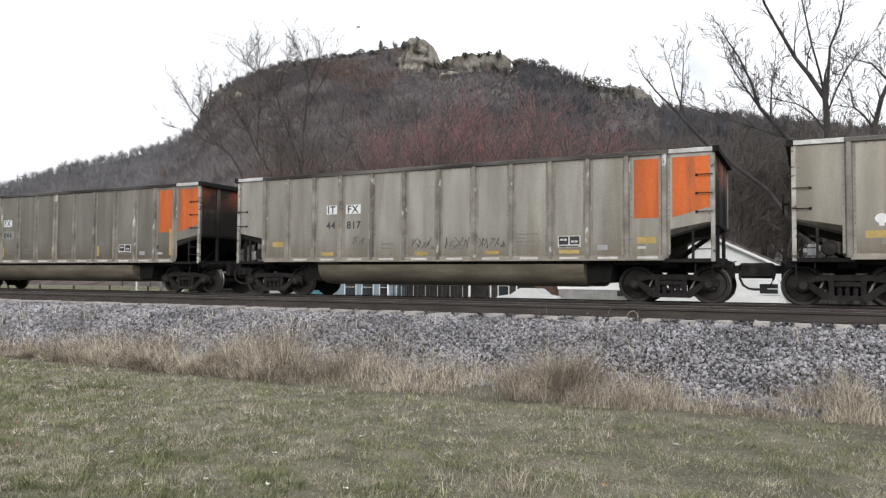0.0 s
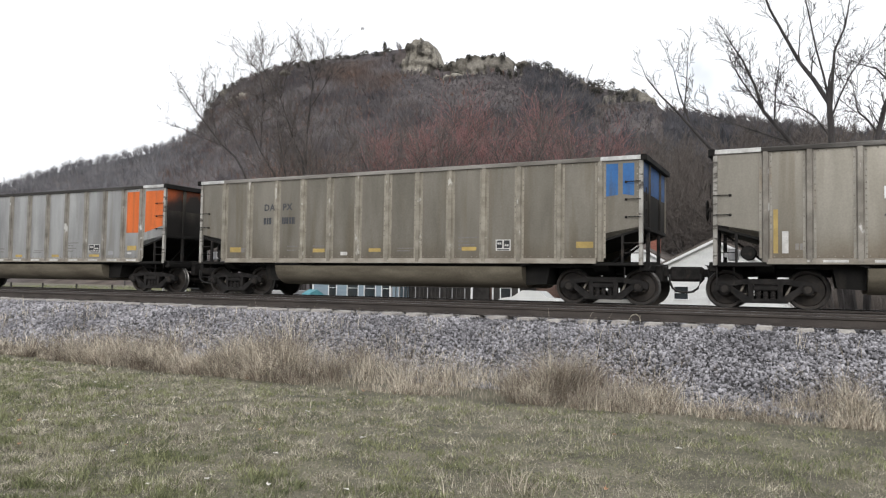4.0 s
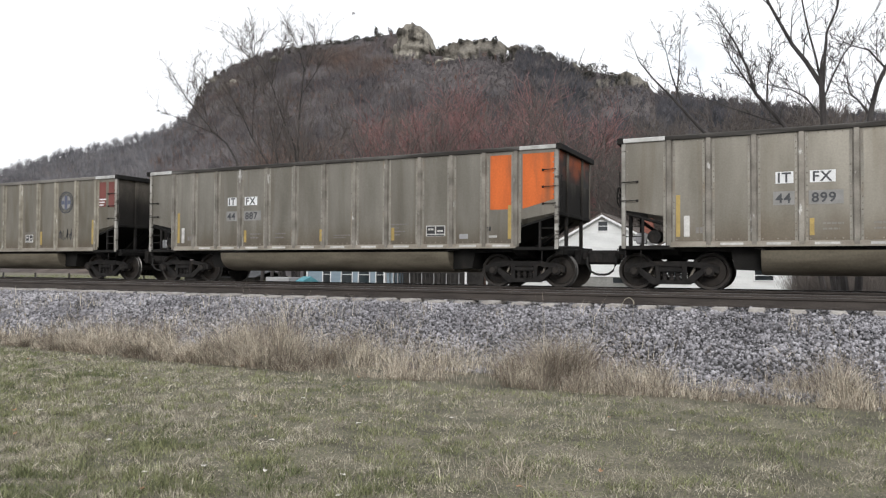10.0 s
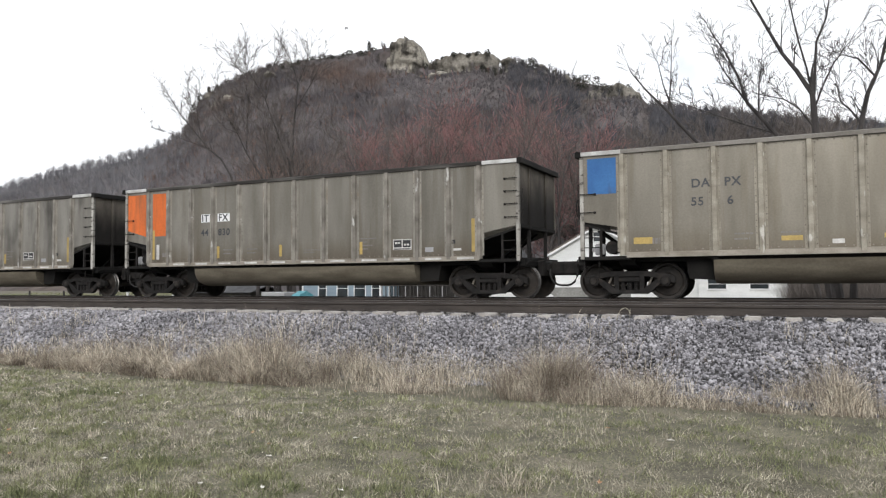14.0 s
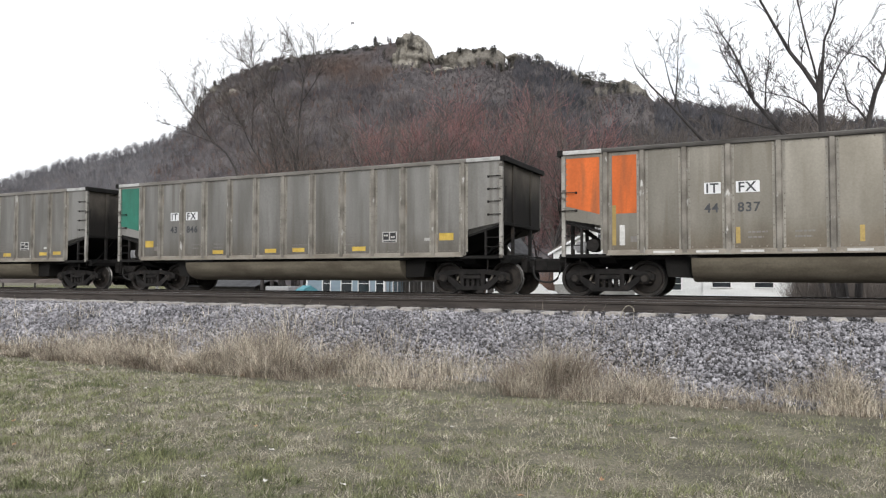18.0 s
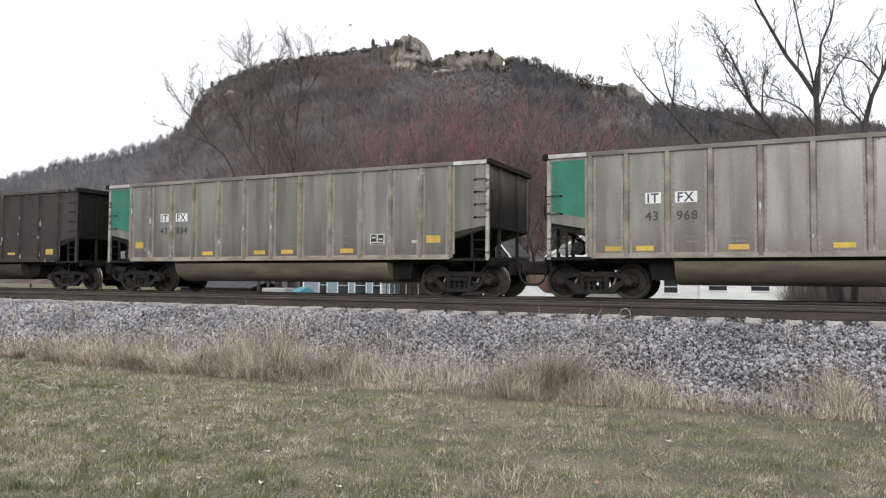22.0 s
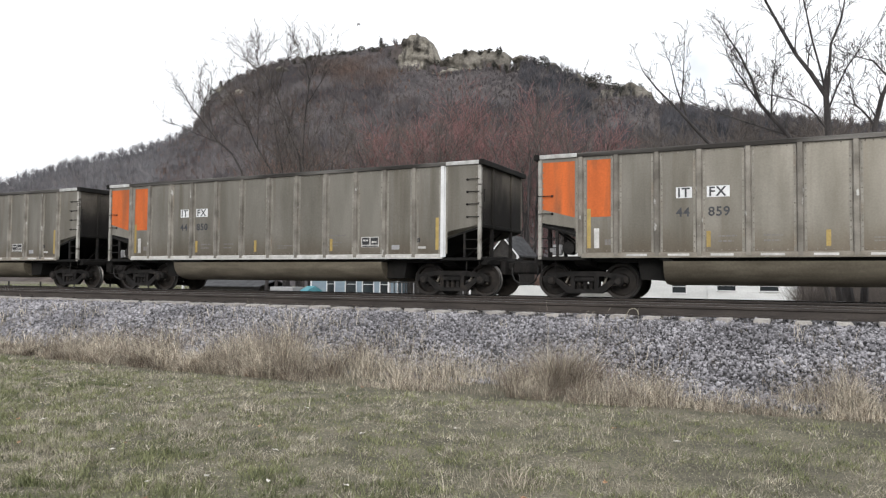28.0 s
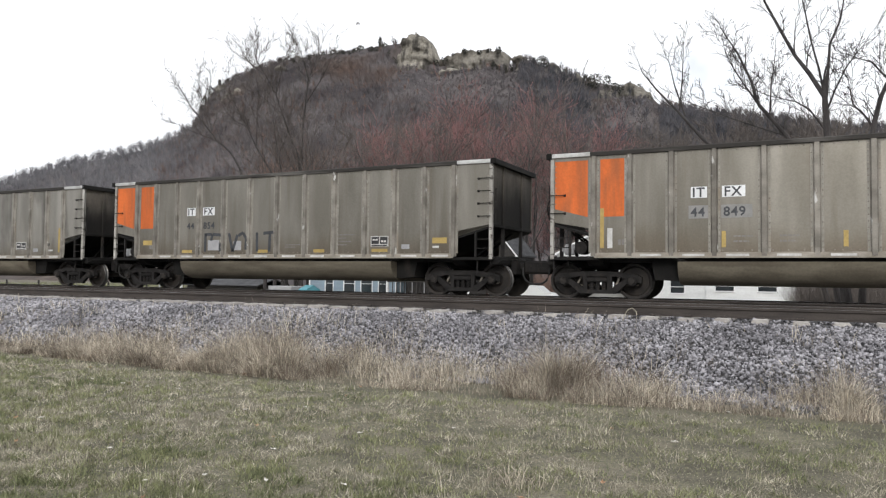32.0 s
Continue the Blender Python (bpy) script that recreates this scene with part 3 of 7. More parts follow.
        g["brace_" + end] = Form().prism([(e + 0.1 * sx, 1.8), (e + 0.18 * sx, 1.8), (e + 1.15 * sx, 1.08), (e + 1.05 * sx, 1.08)], "y", -0.04, 0.04).mesh("brace")
        for k, z in enumerate((1.3, 1.55)):
            a, b = sorted((e + 0.02 * sx, e + 0.5 * sx))
            g["step_%s_%d" % (end, k)] = Form().tube([(a, -1.56, z), (b, -1.56, z)], 0.014, 6).mesh("ladder_step")
        # stirrup step hanging below the sill at the corner
        g["stirrup_" + end] = Form().tube([(e + 0.08 * sx, -1.5, 1.0), (e + 0.08 * sx, -1.54, 0.55), (e + 0.46 * sx, -1.54, 0.55), (e + 0.46 * sx, -1.5, 1.0)],
                                          0.018, 6).mesh("stirrup_step")
        hs = [(e - 0.42 * sx, -0.3, 0.80), (e - 0.43 * sx, -0.34, 0.62), (e - 0.50 * sx, -0.34, 0.45), (e - 0.62 * sx, -0.3, 0.37), (e - 0.74 * sx, -0.26, 0.345),
              (e - 0.81 * sx, -0.24, 0.35)]
        g["hose_" + end] = Form().tube(hs, 0.03, 7).mesh("air_hose", smooth=True)
        cp = Form()
        a, b = sorted((e + 0.1 * sx, e - 0.42 * sx))
        cp.cbox(a, b, -0.15, 0.15, 0.74, 0.94, 0.02)
        a, b = sorted((e - 0.40 * sx, e - 0.86 * sx))
        cp.cbox(a, b, -0.26, 0.26, 0.62, 1.0, 0.06)
        g["coupler_" + end] = cp.mesh("coupler")
        sb = Form()
        a, b = sorted((e - 0.26 * sx, e - 0.08 * sx))
        sb.cbox(a, b, -0.42, 0.42, 0.6, 1.04, 0.03)
        g["striker_" + end] = sb.mesh("striker")
        lv = Form().tube([(e - 0.12 * sx, -1.45, 0.92), (e - 0.16 * sx, -1.3, 1.0), (e - 0.2 * sx, -0.5, 1.0), (e - 0.34 * sx, -0.2, 1.04)], 0.014, 5)
        g["lever_" + end] = lv.mesh("uncoupling_lever")
    # far side, one sheet with its ribs
    for kind, ribs in (("", RIBS), ("_even", RIBS_EVEN)):
        plan = [(-HALF + 1.1, 1.535), (-HALF + 1.1, 1.565)]
        for s in ribs:
            plan += [(s - HALF - 0.085, 1.565), (s - HALF - 0.05, 1.628), (s - HALF + 0.05, 1.628), (s - HALF + 0.085, 1.565)]
        plan += [(HALF - 1.06, 1.565), (HALF - 1.06, 1.535)]
        g["far_side" + kind] = Form().prism(plan, "z", 1.14, 3.62).mesh("far_side")
    for end, sx in (("left", 1), ("right", -1)):
        e = -HALF * sx
        g["far_end_" + end] = Form().prism([(e, 1.97), (e + 1.05 * sx, 1.78), (e + 1.05 * sx, 3.62), (e, 3.62)], "y", 1.535, 1.565).mesh("far_end_panel")
    # the two tubs: round-bottomed troughs that hang between the trucks
    for name, s in (("near", 1), ("far", -1)):
        prof = []
        for k in range(15):
            a = math.pi * (0.96 * k / 14 + 0.02)
            prof.append((s * (-0.86 - 0.70 * math.cos(a)), 1.03 - 0.66 * math.sin(a) ** 0.75))
        outer = prof
        tb = Form()
        n = len(outer)
        xs = (-HALF + 3.17, -HALF + 3.23, HALF - 3.23, HALF - 3.17)
        vs = []
        for j, x in enumerate(xs):
            sc = 0.97 if j in (0, 3) else 1.0
            cy, cz = -0.86 * s, 0.9
            vs += [(x, cy + (y - cy) * sc, cz + (z - cz) * sc) for y, z in outer]
        fs2 = []
        for j in range(3):
            fs2 += [(j * n + i, j * n + i + 1, (j + 1) * n + i + 1, (j + 1) * n + i) for i in range(n - 1)]
        fs2 += [tuple(range(n)), tuple(range(3 * n, 4 * n))[::-1]]
        g["tub_" + name] = tb.add(vs, fs2).mesh("tub", smooth=True)
    g["spine"] = Form().cbox(-HALF - 0.1, HALF + 0.1, -0.2, 0.2, 0.82, 1.12, 0.02).mesh("centre_sill")
    for end, sx in (("left", 1), ("right", -1)):
        x = -6.177 * sx
        g["bolster_" + end] = Form().prism([(-1.5, 1.03), (1.5, 1.03), (1.2, 0.86), (0.4, 0.74), (-0.4, 0.74), (-1.2, 0.86)], "x", x - 0.2, x + 0.2).mesh("body_bolster")
        e = -HALF * sx
        sk = Form().prism([(e + 1.3 * sx, 1.03), (e + 3.16 * sx, 1.03), (e + 3.16 * sx, 0.47), (e + 2.58 * sx, 0.5), (e + 2.5 * sx, 0.93), (e + 1.3 * sx, 0.95)], "y", -1.2, 1.2)
        a, b = sorted((e + 0.1 * sx, e + 2.48 * sx))
        g["underframe_" + end] = Form().cbox(a, b, -0.56, 0.56, 0.76, 0.985, 0.02).mesh("underframe")
        g["apron_" + end] = sk.mesh("slope_apron")
    # brake gear that shows in the open ends
    bg = Form()
    bg.lathe([(0.0, -0.22), (0.16, -0.22), (0.17, -0.2), (0.17, 0.2), (0.16, 0.22), (0.0, 0.22)], 14).shift(-HALF + 0.75, -1.15, 1.3)
    g["brake_cylinder"] = bg.mesh("brake_cylinder", smooth=True)
    bv = Form().cbox(-0.12, 0.12, -0.1, 0.1, -0.14, 0.14, 0.03).cbox(-0.2, -0.1, -0.06, 0.06, -0.06, 0.06, 0.015).cbox(0.1, 0.22, -0.05, 0.05, -0.02, 0.1, 0.012)
    g["valve"] = bv.shift(-HALF + 0.42, -1.22, 1.26).mesh("brake_valve")
    wv = Form()
    ring = [(0.24 * math.cos(a), 0.24 * math.sin(a)) for a in [2 * math.pi * k / 20 for k in range(21)]]
    wv.tube([(0, u, w) for u, w in ring], 0.018, 6)
    for k in range(4):
        a = math.pi * k / 2 + 0.4
        wv.tube([(0, 0, 0), (0, 0.23 * math.cos(a), 0.23 * math.sin(a))], 0.012, 5)
    wv.tube([(0, 0, 0), (0.14, 0, 0)], 0.03, 8)
    g["brake_wheel"] = wv.shift(-HALF - 0.19, -0.98, 2.35).mesh("brake_wheel")
    rl = Form().tube([(0.0, -1.575, 0), (0.0, -1.645, 0), (0.36, -1.645, 0), (0.36, -1.575, 0)], 0.013, 6)
    rl.cbox(-0.03, 0.03, -1.58, -1.56, -0.03, 0.03, 0.005).cbox(0.33, 0.39, -1.58, -1.56, -0.03, 0.03, 0.005)
    g["rung"] = rl.mesh("grab_iron")
    hk = Form().tube([(0, -1.52, 0.16), (0, -1.56, 0.17), (0.0, -1.56, -0.17), (0, -1.52, -0.16)], 0.014, 6)
    g["end_grab"] = hk.mesh("end_handhold")
    # truck: side frames, bolster, spring nests; wheels turn on their own
    fy = (-1.10, -0.96)
    fr = Form()
    fr.prism([(-1.13, 0.40), (-1.13, 0.56), (-0.98, 0.63), (-0.7, 0.66), (-0.45, 0.70), (0.45, 0.70), (0.7, 0.66), (0.98, 0.63), (1.13, 0.56), (1.13, 0.40),
              (1.0, 0.43), (0.9, 0.50), (0.74, 0.52), (0.5, 0.57), (-0.5, 0.57), (-0.74, 0.52), (-0.9, 0.50), (-1.0, 0.43)], "y", *fy)
    for q in (-1, 1):
        fr.prism([(q * 0.92, 0.52), (q * 0.72, 0.52), (q * 0.34, 0.26), (q * 0.34, 0.13), (q * 0.46, 0.13)], "y", fy[0] + 0.004, fy[1] - 0.004)
        fr.prism([(q * 0.36, 0.2), (q * 0.26, 0.2), (q * 0.26, 0.6), (q * 0.38, 0.6)], "y", fy[0] + 0.008, fy[1] - 0.008)
    fr.prism([(-0.46, 0.13), (0.46, 0.13), (0.42, 0.23), (-0.42, 0.23)], "y", fy[0] + 0.002, fy[1] - 0.002)
    g["frame"] = fr.mesh("side_frame")
    sp = Form()
    for x in (-0.16, 0.0, 0.16):
        pts, rad = [], []
        for k in range(9):
            pts.append((x, -1.02, 0.21 + 0.24 * k / 8))
            rad.append(0.068 if k % 2 else 0.052)
        sp.tube(pts, rad, 8)
    sp.cbox(-0.27, 0.27, -1.12, -0.94, 0.43, 0.545, 0.02)
    g["springs"] = sp.mesh("spring_nest")
    g["truck_bolster"] = Form().prism([(-1.05, 0.44), (1.05, 0.44), (1.05, 0.56), (0.4, 0.74), (-0.4, 0.74), (-1.05, 0.56)], "x", -0.2, 0.2).mesh("truck_bolster")
    wp = [(0.0, -0.73), (0.10, -0.79), (0.16, -0.78), (0.20, -0.72), (0.36, -0.70), (0.385, -0.775), (0.45, -0.785), (0.457, -0.78), (0.459, -0.69), (0.487, -0.67),
          (0.487, -0.645), (0.40, -0.64), (0.36, -0.66), (0.2, -0.66), (0.12, -0.62), (0.085, -0.58), (0.085, 0.0)]
    wh = Form().lathe(wp, 26)
    wh.lathe([(r, -y) for r, y in wp][::-1], 26)
    for s in (-1, 1):
        wh.lathe([(0.0, s * 1.17), (0.085, s * 1.17), (0.095, s * 1.15), (0.095, s * 0.9), (0.075, s * 0.88), (0.075, s * 0.75)], 16)
        for k in range(3):
            a = 2 * math.pi * k / 3
            cx, cz = 0.055 * math.cos(a), 0.055 * math.sin(a)
            wh.cbox(cx - 0.016, cx + 0.016, s * 1.175 - 0.012, s * 1.175 + 0.012, cz - 0.016, cz + 0.016, 0.004)
    g["wheelset"] = wh.mesh("wheelset", WHEEL_STEEL, True)
    g["wheelset"].materials.append(TREAD)
    for p in g["wheelset"].polygons:
        if math.hypot(p.center.x, p.center.z) > 0.447 and abs(p.center.y) > 0.66:
            p.material_index = 1
    g["brake_lever"] = Form().prism([(-0.02, 0.3), (0.03, 0.3), (0.2, 0.66), (0.15, 0.66)], "y", -0.03, 0.03).tube([(0.0, 0, 0.33), (0.6, 0, 0.36)], 0.02, 6).mesh("brake_lever")
    g["bearing"] = Form().lathe([(0.0, -1.15), (0.10, -1.15), (0.13, -1.13), (0.135, -0.95), (0.0, -0.95)], 14).mesh("bearing_cap", smooth=True)
    g["brake_beam"] = Form().cbox(-0.04, 0.04, -0.6, 0.6, 0.36, 0.46, 0.02).mesh("brake_beam")
    return g


G = gondola_meshes()
DECALS = {}


def slab(w, h, name="patch"):
    """A thin painted or stuck-on area in the x-z plane, 3 mm thick."""
    key = (round(w, 3), round(h, 3))
    if key not in DECALS:
        DECALS[key] = Form().box(0, w, -0.003, 0.0, 0, h).mesh(name)
    return DECALS[key]


def patch(car, name, s, z, w, h, material, label="", y=-1.566, lift=0.0):
    """A patch on the near side: s metres from the car's left end."""
    return part(name, slab(w, h), material, car, label, (s - HALF, y - lift, z))


def shaped(car, name, poly, material, label="", y=-1.566):
    fm = Form().prism([(s - HALF, z) for s, z in poly], "y", y - 0.003, y)
    return part(name, fm.mesh(name), material, car, label)


def bars(car, s, z, rows, material, h=0.035, gap=0.065, name="stencil_bar"):
    """Rows of unreadable stencil lines, joined into one small part."""
    fm = Form()
    r = random.Random(int(s * 97 + z * 31))
    for k, w in enumerate(rows):
        x = s - HALF
        end = x + w
        while x < end - 0.01:
            step = min(r.uniform(0.05, 0.12), end - x)
            fm.box(x, x + step * 0.8, -1.5675, -1.5665, z - gap * k, z - gap * k + h)
            x += step
    return tagged(part(name, fm.mesh(name), material, car, "faded stencilled lines"), kind="stuff")


def scribble(car, name, strokes, material, label, r=0.012):
    fm = Form()
    for st in strokes:
        for (a, b), (c, d) in zip(st, st[1:]):
            L = math.hypot(c - a, d - b) or 1
            nx, nz = -(d - b) / L * r, (c - a) / L * r
            fm.prism([(a + nx - HALF, b + nz), (c + nx - HALF, d + nz), (c - nx - HALF, d - nz), (a - nx - HALF, b - nz)], "y", -1.5695, -1.5665)
    return part(name, fm.mesh(name), material, car, label)


def gondola(spec):
    """One car. spec: body, marks, paint ('orange', 'green', 'blue' ...), end ('left' or 'right'), style of the yellow marks."""
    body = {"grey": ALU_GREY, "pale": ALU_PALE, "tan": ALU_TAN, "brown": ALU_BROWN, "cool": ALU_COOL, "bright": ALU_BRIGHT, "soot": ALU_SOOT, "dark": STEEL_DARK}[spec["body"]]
    rib_m = {"tan": RIB_TAN, "brown": RIB_TAN, "dark": RIB_DARK}.get(spec["body"], RIB_GREY)
    tub_m = BELLY_DARK if spec["body"] == "dark" else BELLY
    sill_m = RIB_DARK if spec["body"] == "dark" else (WHITE_DULL if spec.get("pale_sill") else SILL_GREY)
    even = "_even" if spec["body"] in ("tan", "brown", "dark") else ""
    ribs = RIBS_EVEN if even else RIBS
    car = thing("coal_gondola", spec["label"], "railway wagon", "coal gondolas of the passing train")
    for i in range(12):
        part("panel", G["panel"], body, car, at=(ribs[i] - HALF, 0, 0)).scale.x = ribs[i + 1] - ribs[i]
    for e in ("left", "right"):
        part("end_panel", G["panel_" + e], spec.get("mat_" + e, body), car, at=((-HALF if e == "left" else HALF - 1.1) + 0.1, 0, 0))
        part("corner_post", G["corner_" + e], CORNER if spec["body"] != "dark" else STEEL_DARK, car)
        part("top_chord_end", G["chord_" + e], CHORD_BRIGHT if spec["body"] != "dark" else RIB_DARK, car, "bare bright metal end of the top chord" if spec["body"] != "dark" else "")
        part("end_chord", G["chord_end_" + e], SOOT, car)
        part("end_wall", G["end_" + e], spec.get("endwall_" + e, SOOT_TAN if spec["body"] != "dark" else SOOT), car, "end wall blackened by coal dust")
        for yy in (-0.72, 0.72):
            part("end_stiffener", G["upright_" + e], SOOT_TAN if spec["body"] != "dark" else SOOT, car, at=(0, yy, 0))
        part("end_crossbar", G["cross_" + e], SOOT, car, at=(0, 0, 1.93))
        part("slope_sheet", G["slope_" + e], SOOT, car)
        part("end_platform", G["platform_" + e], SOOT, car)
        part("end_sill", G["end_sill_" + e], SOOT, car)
        part("ladder_post", G["post_" + e], CASTING, car)
        for yy in (-0.72, 0.72):
            part("end_post", G["end_post_" + e], CASTING, car, at=(0, yy, 0))
        for yy in (-0.26, 0.26):
            part("brace", G["brace_" + e], SOOT, car, at=(0, yy, 0))
        for k in (0, 1):
            part("ladder_step", G["step_%s_%d" % (e, k)], CASTING, car)
        part("stirrup_step", G["stirrup_" + e], CASTING, car)
        part("air_hose", G["hose_" + e], RUBBER, car)
        part("coupler", G["coupler_" + e], CASTING, car)
        part("striker", G["striker_" + e], CASTING, car)
        part("uncoupling_lever", G["lever_" + e], CASTING, car)
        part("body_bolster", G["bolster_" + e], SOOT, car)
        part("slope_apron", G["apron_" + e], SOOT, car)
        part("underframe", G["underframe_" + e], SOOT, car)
        for z in (2.2, 2.75):
            part("end_handhold", G["end_grab"], CASTING, car, at=((-HALF - 0.06) if e == "left" else HALF + 0.06, 0.06, z))
    for i, s in enumerate(ribs):
        white = spec.get("white_rib") == i
        part("flange", G["flange"], {"tan": FLANGE_TAN, "brown": FLANGE_TAN, "dark": RIB_DARK}.get(spec["body"], FLANGE), car, at=(s - HALF, 0, 0))
        part("rib", G["rib"], WHITE if white else rib_m, car, "repainted white rib" if white else "", at=(s - HALF, 0, 0))
    tagged(part("rivets", G["rivets" + even], RIVET_DARK if spec["body"] != "dark" else RIB_DARK, car), kind="stuff")
    part("side_sill", G["sill"], sill_m, car)
    part("far_sill", G["far_sill"], sill_m, car)
    part("top_chord", G["chord_mid"], CHORD_DARK if spec["body"] == "dark" else (CHORD_PALE if even or spec.get("style") == "dash" else CHORD_TONED), car, "dusty top chord in dark to pale grey")
    part("far_chord", G["chord_far"], CHORD_DARK, car)
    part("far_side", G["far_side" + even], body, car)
    for e in ("left", "right"):
        part("far_end_panel", G["far_end_" + e], body, car)
    part("tub", G["tub_near"], tub_m, car, "round-bottomed tub coated in road dust")
    part("tub", G["tub_far"], tub_m, car)
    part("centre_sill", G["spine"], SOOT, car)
    part("brake_cylinder", G["brake_cylinder"], CASTING, car)
    part("brake_valve", G["valve"], GREYPATCH, car)
    part("brake_wheel", G["brake_wheel"], CASTING, car)
    right_z = (2.19, 2.63, 3.07) if spec.get("end") == "right" else (2.17, 2.52, 2.86, 3.2)
    for z in right_z:
        part("grab_iron", G["rung"], CASTING, car, at=(HALF - 0.42, 0, z))
    for z in (2.18, 2.64):
        part("grab_iron", G["rung"], CASTING, car, at=(-HALF + 0.02, 0, z))
    wheels = []
    for q in (-1, 1):
        tr = part("truck", G["truck_bolster"], CASTING, car, at=(q * 6.177, 0, 0))
        for side in (0, 1):
            part("side_frame", G["frame"], CASTING, tr, turn=math.pi * side)
            part("spring_nest", G["springs"], CASTING, tr, turn=math.pi * side)
            part("brake_beam", G["brake_beam"], CASTING, tr, at=(0.5 - side, 0, 0))
            part("brake_lever", G["brake_lever"], RIVET_DARK, tr, "dusty brake lever", at=(0.42 - 1.02 * side, -0.9, 0))
            for w in (-1, 1):
                part("bearing_cap", G["bearing"], CASTING, tr, at=(w * 0.889, 0, 0.457), turn=math.pi * side)
        for w in (-1, 1):
            wheels.append(part("wheelset", G["wheelset"], WHEEL_STEEL, tr, "rolling wheels on their axle", at=(w * 0.889, 0, 0.457)))
    # ---- paint
    paint = spec.get("paint")
    pm = {"orange": ORANGE, "green": GREEN, "blue": BLUE, "red": RED}.get(paint)
    if pm:
        flip = (lambda s: CAR_LEN - s) if spec["end"] == "right" else (lambda s: s)
        lab = "faded %s painted area" % paint
        if paint == "orange":
            shaped(car, "painted_area", [(flip(0.12), 3.52), (flip(0.98), 3.52), (flip(0.98), 2.07), (flip(0.12), 2.30)], pm, lab)
            shaped(car, "painted_area", [(flip(1.30), 3.52), (flip(1.90), 3.52), (flip(1.90), 2.07), (flip(1.30), 2.07)], pm, lab)
        elif paint == "green":
            shaped(car, "painted_area", [(flip(0.12), 3.55), (flip(0.99), 3.55), (flip(0.99), 2.06), (flip(0.12), 2.24)], pm, lab)
        elif paint == "blue":
            z0 = 2.72
            if spec["end"] == "left":
                shaped(car, "painted_area", [(0.2, 3.54), (0.92, 3.54), (0.92, 2.64), (0.2, 2.64)], pm, lab)
                z0 = None
        if paint == "blue" and z0:
            shaped(car, "painted_area", [(flip(0.22), 3.54), (flip(0.5), 3.54), (flip(0.5), z0 + 0.05), (flip(0.22), z0)], pm, lab)
            shaped(car, "painted_area", [(flip(0.62), 3.54), (flip(0.92), 3.54), (flip(0.92), z0), (flip(0.62), z0 + 0.03)], pm, lab)
    if pm in (ORANGE, BLUE) and spec["end"] == "right":
        ex = part("end_paint", Form().box(HALF - 0.03, HALF - 0.026, -1.5, 1.5, 2.84, 3.6).mesh("end_paint"), ORANGE_SOOT if pm is ORANGE else BLUE_SOOT, car, "paint blackened by coal soot")
    if spec.get("white_left"):
        shaped(car, "painted_area", [(0.12, 3.57), (0.98, 3.57), (0.97, 2.07), (0.14, 2.3)], WHITE, "white repainted area")
        shaped(car, "painted_area", [(1.30, 3.5), (1.90, 3.5), (1.90, 2.06), (1.30, 2.06)], WHITE, "white repainted area")
    # ---- marks and numbers, split by the fifth rib
    cut = ribs[spec.get("cut", 3)]
    marks = spec.get("marks")
    ink = spec.get("ink", INK)
    if marks:
        pl = spec.get("plates", True)
        lm = INK if pl else ink
        # heights of the mark and of the number below it
        if pl:
            zm, zn = (2.36, 1.95) if spec.get("style") == "dash" else (2.46, 2.02)
        else:
            zm, zn = (2.43, 2.02) if spec["body"] == "dark" else (2.65, 2.24)
        if pl:
            patch(car, "mark_plate", cut - 0.53, zm, 0.37, 0.265, WHITE, "white plate of the reporting mark")
            patch(car, "mark_plate", cut + 0.17, zm, 0.51, 0.265, WHITE, "white plate of the reporting mark")
        for k, x in ((0, cut - (0.5 if pl else 0.52)), (1, cut + (0.21 if pl else 0.22))):
            part("reporting_mark", lettering(marks[k], 0.225 if pl else 0.205), lm, car, "reporting mark letters " + marks[k], (x - HALF, -1.572, zm + 0.025))
        if len(marks) > 3 and marks[2]:
            part("car_number", lettering(marks[2], 0.215 if pl else 0.2), ink, car, "car number digits " + marks[2], (cut - 0.53 - HALF, -1.572, zn))
            part("car_number", lettering(marks[3], 0.215 if pl else 0.2), ink, car, "car number digits " + marks[3], (cut + (0.2 if pl else 0.28) - HALF, -1.572, zn))
        elif len(marks) > 2:
            bars(car, cut - 0.53, zn, [0.34], ink, 0.21)
            bars(car, cut + 0.2, zn, [0.52], ink, 0.21)
        if spec.get("number_patch"):
            patch(car, "primer_patch", cut - 0.58, zn - 0.05, 0.44, 0.31, PRIMER, "grey primer behind the number", lift=-0.001)
            patch(car, "primer_patch", cut + 0.15, zn - 0.05, 0.68, 0.31, PRIMER, "grey primer behind the number", lift=-0.001)
    fad = WHITE_DULL if spec["body"] == "dark" else INK_FADED
    bars(car, cut + 0.42, 1.52, [0.42, 0.34], fad, 0.04, 0.12)
    bars(car, cut + 1.4, 1.52, [0.42, 0.36], fad, 0.04, 0.12)
    bars(car, 7.6, 1.44, [0.6, 0.44], fad, 0.03, 0.07)
    bars(car, 9.55, 1.72, [0.62, 0.3, 0.5, 0.35], fad, 0.035, 0.1)
    bars(car, 1.75, 1.36, [0.22], fad, 0.14)
    style = spec.get("style")
    wide = spec.get("style") == "upright" or spec.get("style") == "dash44"
    bw, bs, bz = (0.60, 10.72, 1.38) if wide else ((0.48, 10.83, 1.48) if style == "dash" else (0.43, 10.66 if marks and spec["body"] == "tan" else 9.6, 1.37))
    patch(car, "data_panel", bs, bz, bw, 0.30, WHITE_DULL, "white-framed data panel")
